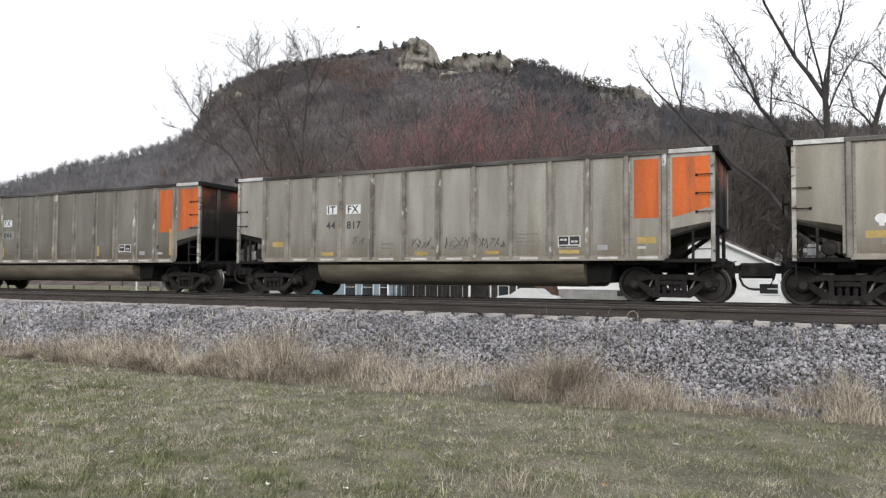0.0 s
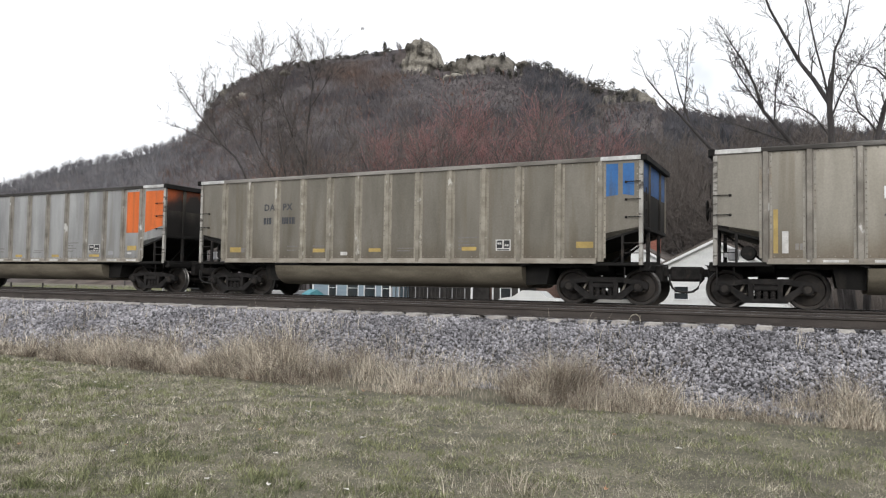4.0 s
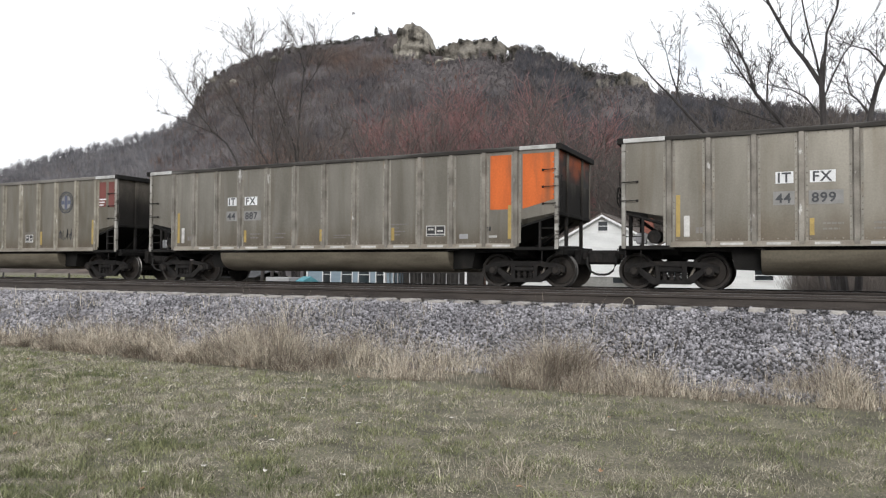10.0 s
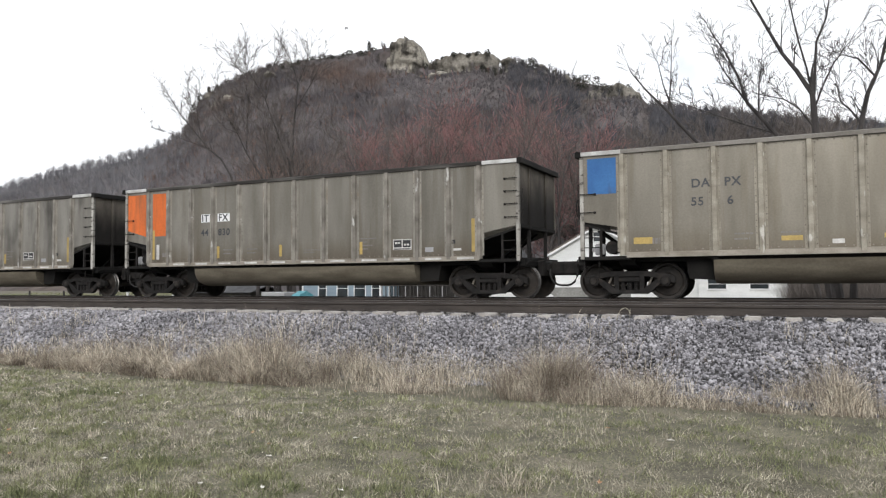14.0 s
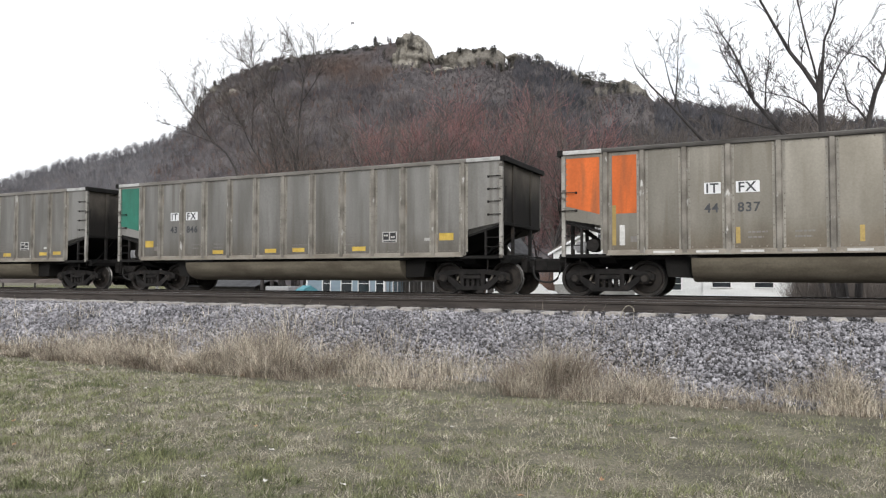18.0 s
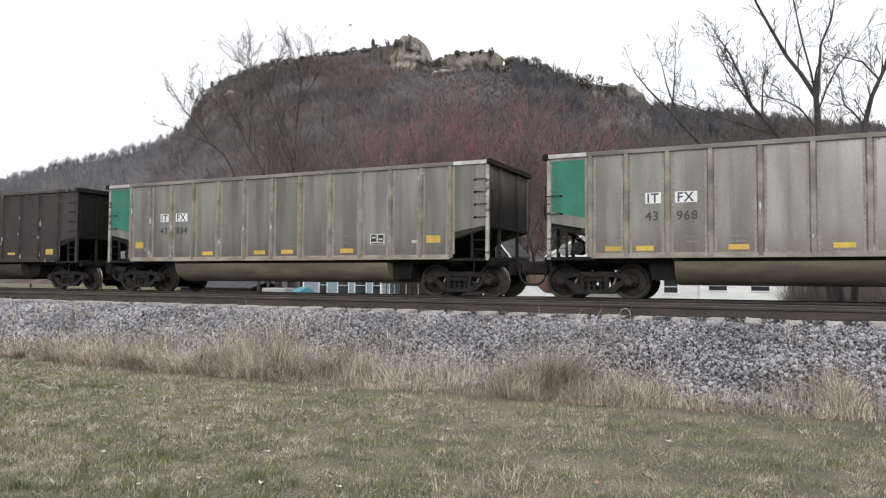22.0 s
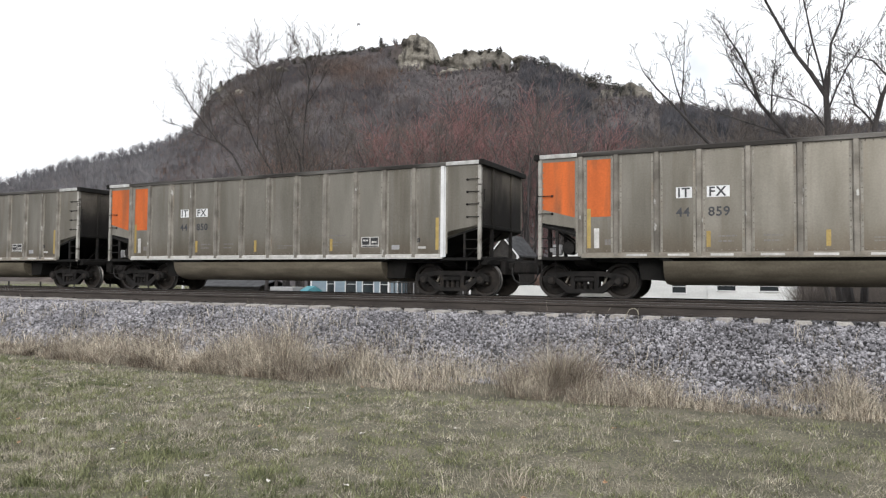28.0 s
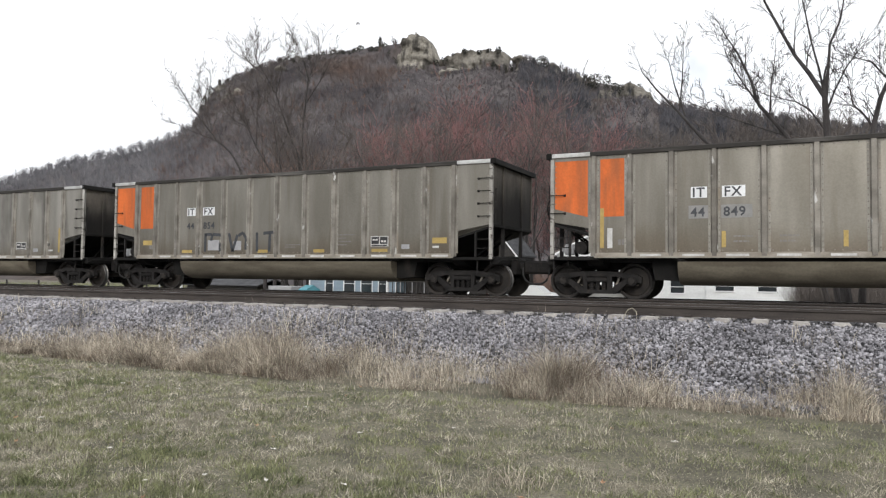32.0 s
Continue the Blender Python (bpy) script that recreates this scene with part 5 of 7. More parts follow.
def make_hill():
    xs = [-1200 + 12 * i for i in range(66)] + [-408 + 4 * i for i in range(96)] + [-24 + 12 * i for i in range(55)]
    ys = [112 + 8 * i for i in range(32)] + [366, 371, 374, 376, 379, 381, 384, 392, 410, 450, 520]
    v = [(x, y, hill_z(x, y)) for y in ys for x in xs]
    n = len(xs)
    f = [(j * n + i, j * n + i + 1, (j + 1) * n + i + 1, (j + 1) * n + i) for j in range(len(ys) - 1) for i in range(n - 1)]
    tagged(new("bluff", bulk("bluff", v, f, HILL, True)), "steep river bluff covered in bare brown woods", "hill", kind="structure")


make_hill()


def cliff(x0, x1, y, z0, z1, seed, label, dome=0.6, material=None):
    """A weathered limestone face: broken ledges, clefts that run down it, and a ragged top."""
    nx, nz = max(10, int((x1 - x0) / 0.8)), max(8, int((z1 - z0) / 0.8))
    v, f = [], []
    for i in range(nx + 1):
        k = i / nx
        x = x0 + (x1 - x0) * k
        rise = (1 - dome) + dome * min(1.0, 2.0 * math.sqrt(max(k * (1 - k), 0.0)))
        top = z0 + (z1 - z0) * rise + 1.6 * noise.noise(Vector((x * 0.3, seed, 0.5))) + 0.9 * noise.noise(Vector((x * 0.9, seed, 3.5)))
        for j in range(nz + 1):
            z = z0 + (top - z0) * j / nz
            step = round(noise.noise(Vector((x * 0.07, z * 0.22, seed))) * 5) * 0.8
            cleft = max(0.0, 0.12 - abs(noise.noise(Vector((x * 0.22 + 0.03 * z, z * 0.035, seed + 9.0))))) * 26
            rough = 0.8 * noise.noise(Vector((x * 0.6, z * 0.8, seed + 4.0)))
            edge = 3.5 * (1 - min(1.0, 5 * k, 5 * (1 - k)))
            v.append((x + 0.5 * rough, y + step + cleft + rough + edge + 1.5 * j / nz, z))
        v.append((x, y + 14, top - 1.0))
    n = nz + 2
    f = [(i * n + j, (i + 1) * n + j, (i + 1) * n + j + 1, i * n + j + 1) for i in range(nx) for j in range(n - 1)]
    ob = new("rock_cliff", bulk("rock_cliff", v, f, material or ROCK))
    return tagged(ob, label, "cliff", "limestone cliffs on the bluff")


cliff(-218, -193, 371, 112, 142.5, 1, "pale limestone knob standing on the bluff's crest", 0.6)
cliff(-191, -147, 372, 110, 128, 2, "low grey limestone cliff along the bluff's crest", 0.3, ROCK_GREY)
cliff(-210, -160, 366, 111, 116.5, 31, "pale rock ledge below the bluff's crest", 0.3)
cliff(-361, -343, 372, 112, 128, 3, "weathered rock outcrop on the bluff's shoulder", 0.6, ROCK_GREY)
for x0, x1, z0, z1, seed in ((-146, -134, 108, 121.5, 21), (-127, -117, 103, 116, 22), (-112, -103, 97, 108, 23)):
    cliff(x0, x1, 372, z0, z1, seed, "jagged grey rock standing out of the bluff's crest", 0.7, ROCK_GREY)
cliff(-98, -70, 371, 87, 99.5, 5, "brown rock face at the end of the bluff", 0.5, ROCK_GREY)


def outcrop(u, rise, width, high, seed, material):
    """A small rock face standing out of the slope, u metres along it at the crest's distance, at the given rise per metre."""
    y = CREST_Y
    while y > 150 and hill_z(u * y / 374, y) / y > rise:
        y -= 2
    k = y / 374
    z = hill_z(u * k, y)
    cliff((u - width / 2) * k, (u + width / 2) * k, y - 3.0, z - 3.0, z + high, seed, "small weathered rock outcrop on the wooded slope", 0.8, material)


for k, (u, z, width, high) in enumerate(((-336, 119, 34, 4), (-352, 122, 14, 6), (-302, 128, 12, 7), (-290, 136, 12, 4), (-318, 126, 8, 4))):
    outcrop(u, z / 374, width, high, 40 + k, ROCK if k == 0 else ROCK_GREY)

# ---------------------------------------------------------------- bare trees
def grow(segs, p, d, length, radius, level, rng, depth, kids, up, wander, spread):
    """Adds tapered pieces (start, end, r0, r1, level) of one limb and of the limbs that leave it."""
    n = max(2, int(5 - level))
    step = length / n
    for i in range(n):
        f0, f1 = 1 - 0.75 * i / n, 1 - 0.75 * (i + 1) / n
        d = (d + Vector((rng.gauss(0, wander), rng.gauss(0, wander), rng.gauss(0, wander) + up))).normalized()
        q = p + d * step
        segs.append((p, q, radius * f0, radius * f1, level))
        if level < depth and (i >= 1 or level > 0):
            for _ in range(kids[level] if i < n - 1 else kids[level] + 1):
                side = d.orthogonal().normalized()
                side.rotate(Matrix.Rotation(rng.uniform(0, 2 * math.pi), 3, d))
                nd = (d * rng.uniform(0.5, 0.9) + side * rng.uniform(0.5, 1.0) * spread).normalized()
                grow(segs, p + d * step * rng.uniform(0.3, 1.0), nd, length * rng.uniform(0.38, 0.62), radius * f1 * rng.uniform(0.42, 0.62), level + 1, rng, depth, kids, up, wander, spread)
        p = q


def limb_mesh(name, segs, material, rmin):
    v, f = [], []
    for a, b, r0, r1, lev in segs:
        n = 7 if lev == 0 else (5 if lev == 1 else 3)
        d = (b - a).normalized()
        u = d.orthogonal().normalized()
        w = d.cross(u)
        k = len(v)
        for p, r in ((a, max(r0, rmin)), (b, max(r1, rmin))):
            for i in range(n):
                t = 2 * math.pi * i / n
                v.append(p + (u * math.cos(t) + w * math.sin(t)) * r)
        f += [(k + i, k + (i + 1) % n, k + n + (i + 1) % n, k + n + i) for i in range(n)]
    me = bpy.data.meshes.new(name)
    me.from_pydata([tuple(p) for p in v], [], f)
    me.materials.append(material)
    return me


def tree_meshes(seed, height, r, depth, kids, up, wander, spread, twig, limbs=None, rmin=0.004, bark=None, sprouts=6):
    rng = random.Random(seed)
    segs = []
    if limbs:
        for pts, r0, r1, grow_from in limbs:
            pts = [Vector(p) for p in pts]
            m = len(pts) - 1
            for i in range(m):
                ra, rb = r0 + (r1 - r0) * i / m, r0 + (r1 - r0) * (i + 1) / m
                segs.append((pts[i], pts[i + 1], ra, rb, 0))
                if i >= grow_from:
                    d = (pts[i + 1] - pts[i]).normalized()
                    for _ in range(sprouts):
                        side = d.orthogonal().normalized()
                        side.rotate(Matrix.Rotation(rng.uniform(0, 2 * math.pi), 3, d))
                        nd = (d * rng.uniform(0.4, 0.9) + side * rng.uniform(0.5, 1.0) * spread + Vector((0, 0, 0.25))).normalized()
                        grow(segs, pts[i].lerp(pts[i + 1], rng.random()), nd, height * rng.uniform(0.05, 0.16), min(rb, 0.3) * rng.uniform(0.3, 0.5), 1, rng, depth, kids, up, wander, spread)
            d = (pts[-1] - pts[-2]).normalized()
            grow(segs, pts[-1], d, height * 0.14, r1, 1, rng, depth, kids, up, wander, spread)
    else:
        grow(segs, Vector((0, 0, 0)), Vector((rng.gauss(0, 0.08), rng.gauss(0, 0.08), 1)).normalized(), height * 0.62, r, 0, rng, depth, kids, up, wander, spread)
    trunk = limb_mesh("trunk", [s for s in segs if s[4] < 2], bark or BARK, rmin)
    crown = limb_mesh("crown", [s for s in segs if s[4] >= 2], twig, rmin)
    return trunk, crown


def plant(name, meshes, at, turn, size, label, group):
    t = thing(name, label, "tree", group, at)
    t.rotation_euler = (0, 0, turn)
    t.scale = (size,) * 3
    for nm, me in zip(("trunk", "crown"), meshes):
        o = new(nm, me)
        o.parent = t
    return t

# the big trees behind the tracks, by the run of their main limbs
TREE_A = [([(1.3, 28.0, -1.4), (1.14, 28.0, 0.1), (0.83, 28.0, 2.74), (0.64, 28.0, 5.44), (0.57, 28.0, 6.78)], 0.2, 0.09, 9),
          ([(0.57, 28.0, 6.78), (0.11, 28.0, 7.63), (-0.33, 28.1, 8.33), (-0.84, 28.2, 9.43), (-1.29, 28.2, 10.41), (-1.56, 28.3, 11.27)], 0.085, 0.030, 1),
          ([(0.57, 28.0, 6.78), (0.41, 27.9, 7.69), (0.16, 27.7, 8.7), (-0.04, 27.5, 9.81), (-0.29, 27.4, 11.04)], 0.043, 0.017, 1),
          ([(0.62, 28.0, 6.77), (0.68, 28.1, 7.75), (0.74, 28.2, 8.62), (1.07, 28.3, 9.45), (1.22, 28.4, 10.39)], 0.059, 0.020, 1),
          ([(0.67, 28.0, 6.4), (0.88, 27.8, 6.96), (1.19, 27.6, 7.6), (1.52, 27.4, 8.04)], 0.036, 0.013, 0),
          ([(0.59, 28.0, 5.63), (0.1, 27.8, 6.36), (-0.33, 27.7, 6.65), (-0.95, 27.6, 6.83)], 0.036, 0.013, 0)]
TREE_B = [([(1.1, 29.0, -1.4), (0.68, 29.0, 2.04), (0.0, 29.0, 4.46), (-0.63, 29.0, 5.71), (-1.55, 29.0, 6.93), (-1.83, 29.0, 7.9), (-2.25, 29.0, 8.9), (-2.6, 29.0, 9.5)], 0.112, 0.022, 3),
          ([(-1.55, 29.0, 6.93), (-2.02, 29.1, 7.71), (-2.41, 29.2, 8.39), (-2.7, 29.3, 9.06)], 0.038, 0.013, 0),
          ([(-1.18, 29.0, 6.48), (-1.13, 28.9, 7.61), (-1.01, 28.8, 8.43)], 0.034, 0.013, 0),
          ([(-0.63, 29.0, 5.71), (-1.9, 29.3, 6.3), (-2.9, 29.5, 6.8), (-4.1, 29.6, 7.4)], 0.030, 0.013, 0)]
TREE_C = [([(0.9, 31.0, -1.4), (0.3, 31.0, 1.6), (-1.4, 31.0, 4.1), (-3.65, 31.0, 6.08), (-4.74, 31.0, 7.44), (-5.53, 31.0, 8.34), (-6.1, 31.0, 9.11)], 0.112, 0.020, 4),
          ([(-4.41, 31.0, 7.18), (-4.85, 31.1, 8.5), (-5.07, 31.2, 9.5)], 0.040, 0.014, 0),
          ([(-4.63, 31.0, 7.43), (-4.51, 30.9, 8.7), (-4.46, 30.8, 9.6)], 0.036, 0.014, 0)]
TREE_D = [([(1.5, 27.0, -1.4), (1.58, 27.0, 0.48), (1.77, 27.0, 4.08), (1.95, 27.0, 5.61), (2.14, 27.0, 6.41), (2.51, 27.0, 7.27), (2.75, 27.0, 8.33)], 0.128, 0.038, 3),
          ([(1.87, 27.0, 5.53), (1.64, 27.0, 5.91), (1.36, 27.0, 6.21), (1.25, 27.0, 6.87)], 0.038, 0.013, 0),
          ([(2.35, 27.0, 6.93), (1.89, 26.9, 7.53), (1.5, 26.8, 7.67)], 0.038, 0.013, 0)]
TREE_E = [([(-60.5, 70.0, -1.5), (-61.4, 70.0, 8.0), (-62.71, 70.0, 13.54), (-64.32, 70.0, 15.75), (-66.68, 70.0, 17.47), (-69.13, 70.0, 20.05), (-71.13, 70.0, 22.05), (-73.19, 70.0, 24.84)], 0.19, 0.035, 3),
          ([(-66.5, 70.0, 17.3), (-70.0, 69.7, 18.6), (-73.2, 69.4, 20.0)], 0.06, 0.022, 0),
          ([(-69.1, 70.0, 20.0), (-69.6, 70.3, 22.6), (-70.3, 70.6, 24.9)], 0.06, 0.022, 0),
          ([(-67.5, 70.0, 18.4), (-67.9, 69.6, 21.4), (-67.5, 69.3, 23.6)], 0.05, 0.02, 0)]
TREE_F = [([(-48.4, 65.0, -1.5), (-49.1, 65.0, 8.0), (-50.04, 65.0, 13.72), (-51.26, 65.0, 16.0), (-52.25, 65.0, 18.29), (-53.35, 65.0, 20.94), (-55.02, 65.0, 23.37), (-56.3, 65.0, 25.2)], 0.16, 0.03, 4),
          ([(-54.9, 65.0, 23.2), (-57.0, 65.3, 24.5), (-58.3, 65.6, 25.6)], 0.045, 0.018, 0),
          ([(-52.2, 65.0, 18.3), (-54.7, 64.7, 20.4), (-57.0, 64.4, 22.0)], 0.05, 0.018, 0),
          ([(-55.8, 65.0, 24.4), (-55.6, 64.7, 25.9)], 0.04, 0.018, 0),
          ([(-53.3, 65.0, 20.7), (-52.7, 65.3, 23.6), (-52.4, 65.6, 25.2)], 0.05, 0.018, 0)]
TREE_G = [([(-52.1, 68.0, -1.5), (-51.9, 68.0, 12.67), (-51.8, 68.0, 17.23), (-51.26, 68.0, 21.76), (-51.13, 68.0, 23.05), (-51.82, 68.0, 25.43), (-52.92, 68.0, 27.3)], 0.15, 0.03, 2),
          ([(-51.1, 68.0, 23.0), (-50.3, 68.3, 25.2), (-50.0, 68.6, 26.6)], 0.045, 0.018, 0),
          ([(-51.5, 68.0, 20.1), (-49.0, 67.7, 22.8), (-47.9, 67.4, 24.2)], 0.05, 0.018, 0)]
TREE_H = [([(-50.6, 64.0, -1.5), (-51.6, 64.0, 8.0), (-52.92, 64.0, 11.87), (-55.14, 64.0, 14.84), (-56.42, 64.0, 17.16), (-57.88, 64.0, 19.22), (-58.93, 64.0, 21.07)], 0.14, 0.03, 3),
          ([(-55.1, 64.0, 14.8), (-54.8, 63.7, 18.0), (-54.3, 63.4, 20.4)], 0.05, 0.018, 0),
          ([(-56.4, 64.0, 17.2), (-58.5, 64.3, 18.0), (-60.2, 64.6, 19.4)], 0.05, 0.018, 0)]
TREE_I = [([(-49.5, 62.0, -1.5), (-49.9, 62.0, 11.62), (-50.33, 62.0, 13.27), (-50.84, 62.0, 15.43), (-51.2, 62.0, 17.59)], 0.12, 0.025, 1),
          ([(-50.3, 62.0, 13.3), (-49.6, 62.3, 15.3), (-49.5, 62.6, 17.2)], 0.05, 0.018, 0)]
for nm, limbs, seed, h, rmin, kids, sprouts in (("A", TREE_A, 4, 8.0, 0.007, (1, 1, 1), 2), ("B", TREE_B, 5, 7.0, 0.007, (1, 1, 1), 4), ("C", TREE_C, 6, 7.0, 0.007, (1, 1, 1), 2),
                                                ("D", TREE_D, 7, 7.0, 0.007, (1, 1, 1), 3), ("E", TREE_E, 8, 21.0, 0.016, (1, 1, 1), 5), ("F", TREE_F, 9, 20.0, 0.016, (1, 1, 1), 5),
                                                ("G", TREE_G, 10, 19.0, 0.016, (1, 1, 1), 5), ("H", TREE_H, 13, 20.0, 0.016, (1, 1, 1), 6), ("I", TREE_I, 14, 16.0, 0.015, (1, 1, 1), 5)):
    base = Vector(limbs[0][0][0])
    local = [([tuple(Vector(p) - base) for p in pts], r0, r1, g0) for pts, r0, r1, g0 in limbs]
    pair = tree_meshes(seed, h, 0, 3, kids, 0.085, 0.125, 0.75, BARK if nm in "ABCD" else TWIG, local, rmin, BARK, sprouts)
    plant("bare_tree", pair, base, 0, 1.0, "leafless dark-barked tree with crooked spreading limbs", "bare trees behind the tracks")
# slender dark trees standing before the red and brown woods
SLIM = [tree_meshes(70 + k, 15, 0.16, 3, (1, 2, 1), 0.10, 0.09, 0.55, TWIG, None, 0.012) for k in range(4)]
rs = random.Random(31)
for k in range(30):
    y = rs.uniform(62, 74)
    x = (-58 + 40 * (k + rs.uniform(-0.45, 0.45)) / 29) * y / 70
    plant("slender_tree", SLIM[k % 4], (x, y, -1.5), rs.uniform(0, 6.28), rs.uniform(1.1, 1.45), "slender leafless tree with dark forked stems", "slender trees behind the houses")

RED_TREES = [tree_meshes(30 + k, 17, 0.13, 3, (2, 3, 2), 0.08, 0.13, 0.72, TWIG_RED, None, 0.016) for k in range(3)]
BROWN_TREES = [tree_meshes(40 + k, 18, 0.24, 3, (2, 3, 2), 0.09, 0.14, 0.68, TWIG_BROWN, None, 0.016) for k in range(2)]
GREY_TREES = [tree_meshes(50 + k, 17, 0.24, 3, (2, 3, 3), 0.09, 0.12, 0.7, TWIG, None, 0.016) for k in range(3)]
rt = random.Random(8)
for k in range(20):
    x = -47 + 29 * (k + rt.uniform(-0.3, 0.3)) / 19
    y = rt.uniform(72, 96)
    x *= y / 76
    plant("maple_tree", RED_TREES[k % 3], (x, y, -1.6), rt.uniform(0, 6.28), rt.uniform(1.12, 1.36) * (y / 78) * (1.0 if x / y > -0.5 and x / y < -0.36 else 0.9), "leafless maple with reddish budding twigs", "red-budded maples below the bluff")
for k in range(12):
    y = rt.uniform(74, 100)
    x = (-62 + 24 * (k + rt.uniform(-0.3, 0.3)) / 11) * y / 76
    plant("bare_tree", BROWN_TREES[k % 2], (x, y, -1.6), rt.uniform(0, 6.28), rt.uniform(0.95, 1.2) * (y / 80), "leafless tree with fine brown twigs", "brown trees below the bluff")
for k in range(30):
    y = rt.uniform(66, 105)
    x = (-22 + 30 * (k + rt.uniform(-0.3, 0.3)) / 29) * y / 76
    plant("bare_tree", GREY_TREES[k % 3], (x, y, -1.6), rt.uniform(0, 6.28), rt.uniform(0.8, 1.08) * (y / 82), "leafless grey tree at the foot of the bluff", "grey trees below the bluff")
for k in range(14):
    y = rt.uniform(56, 66)
    plant("bare_tree", GREY_TREES[k % 3], ((-11.5 + 15 * (k + rt.uniform(-0.4, 0.4)) / 13) * y / 60, y, -1.6), rt.uniform(0, 6.28), rt.uniform(0.7, 0.95), "leafless grey tree behind the cottage", "grey trees below the bluff")
for k in range(9):
    y = rt.uniform(90, 118)
    x = (-118 + 46 * (k + rt.uniform(-0.3, 0.3)) / 8) * y / 100
    plant("bare_tree", GREY_TREES[(k + 1) % 3], (x, y, -1.6), rt.uniform(0, 6.28), rt.uniform(0.5, 0.75), "leafless grey tree at the foot of the bluff", "grey trees below the bluff")


def far_woods(name, count, seed, xr, yr, hr, material, label, keep, nb=24, slim=1.0):
    """Bare woods on the slope: each tree a thin stem and a fan of tapering branches."""
    r = rnd(seed)
    v, f = [], []
    made = 0
    while made < count:
        y = yr[0] + (yr[1] - yr[0]) * math.sqrt(r.random())
        x = r.uniform(*xr) * y / CREST_Y
        if not keep(x * CREST_Y / y, y, r.random()):
            continue
        made += 1
        z = hill_z(x, y) - 0.5
        h = r.uniform(*hr)
        wd = 0.00042 * y * slim
        k = len(v)
        lean = r.normal(0, 0.05)
        v += [(x - wd, y, z), (x + wd, y, z), (x + lean * h, y, z + h * 0.9)]
        f.append((k, k + 1, k + 2))
        cx, cz, rr = x + lean * h * 0.6, z + h * 0.62, h * 0.36
        for b in range(nb):
            t = r.uniform(0.25, 0.7)
            bx, bz = x + lean * h * t, z + h * t
            a, e = r.uniform(0, 2 * math.pi), r.uniform(-0.25, 1.0)
            c = math.sqrt(max(0.0, 1 - e * e))
            q = r.uniform(0.75, 1.05)
            ex, ey, ez = cx + rr * c * math.cos(a) * q, y + rr * c * math.sin(a) * q, cz + rr * e * q
            w2 = wd * r.uniform(0.5, 1.0)
            k = len(v)
            v += [(bx - w2, y, bz), (bx + w2, y, bz), (ex, ey, ez)]
            f.append((k, k + 1, k + 2))
    tagged(new(name, bulk(name, v, f, material)), label, "woods", kind="stuff")


def bare_top(u, y, p):
    """Fewer trees on the grassy crest and on the benches below the cliffs."""
    for c0, c1, base in FACES:
        if y > 285 and c0 - 4 < u < c1 + 4:
            return p < 0.05
    if y > 356 and -300 < u < -225:
        return p < 0.04
    if y > 366 and -300 < u < -60:
        return p < 0.4
    return True


def within(a, b):
    return lambda u, y, p: a < u + 60 * (p - 0.5) < b and bare_top(u, y, p)


far_woods("bluff_woods", 6000, 5, (-420, -90), (124, 379), (5, 9), WOODS, "bare grey-brown woods covering the bluff", within(-390, -140))
far_woods("ridge_woods", 3200, 15, (-680, -330), (124, 381), (5, 10), WOODS_HAZED, "bare woods on the low ridge, distance haze in their colour", within(-720, -385), 30, 0.75)
far_woods("ridge_crest_woods", 360, 18, (-700, -372), (362, 392), (7, 13), WOODS_HAZED, "tall bare trees along the low ridge", lambda u, y, p: u < -378, 70, 0.38)
far_woods("lower_crest_woods", 420, 19, (-66, 130), (340, 384), (4, 8), WOODS, "tall bare trees along the lower end of the bluff", lambda u, y, p: True, 60, 0.5)
far_woods("slope_woods", 4600, 16, (-190, 100), (124, 379), (5, 9), WOODS_DARK, "dark bare woods on the bluff's lower end", within(-165, 140))
far_woods("bench_brush", 1500, 17, (-220, -66), (280, 369), (1.4, 3.2), WOODS, "low grey scrub on the benches below the cliffs", lambda u, y, p: any(a - 4 < u < b + 4 for a, b, c in FACES))
far_woods("bluff_brush", 2600, 6, (-420, -150), (180, 378), (3, 6), TWIG_BROWN, "low brown brush on the bluff's slope", bare_top)


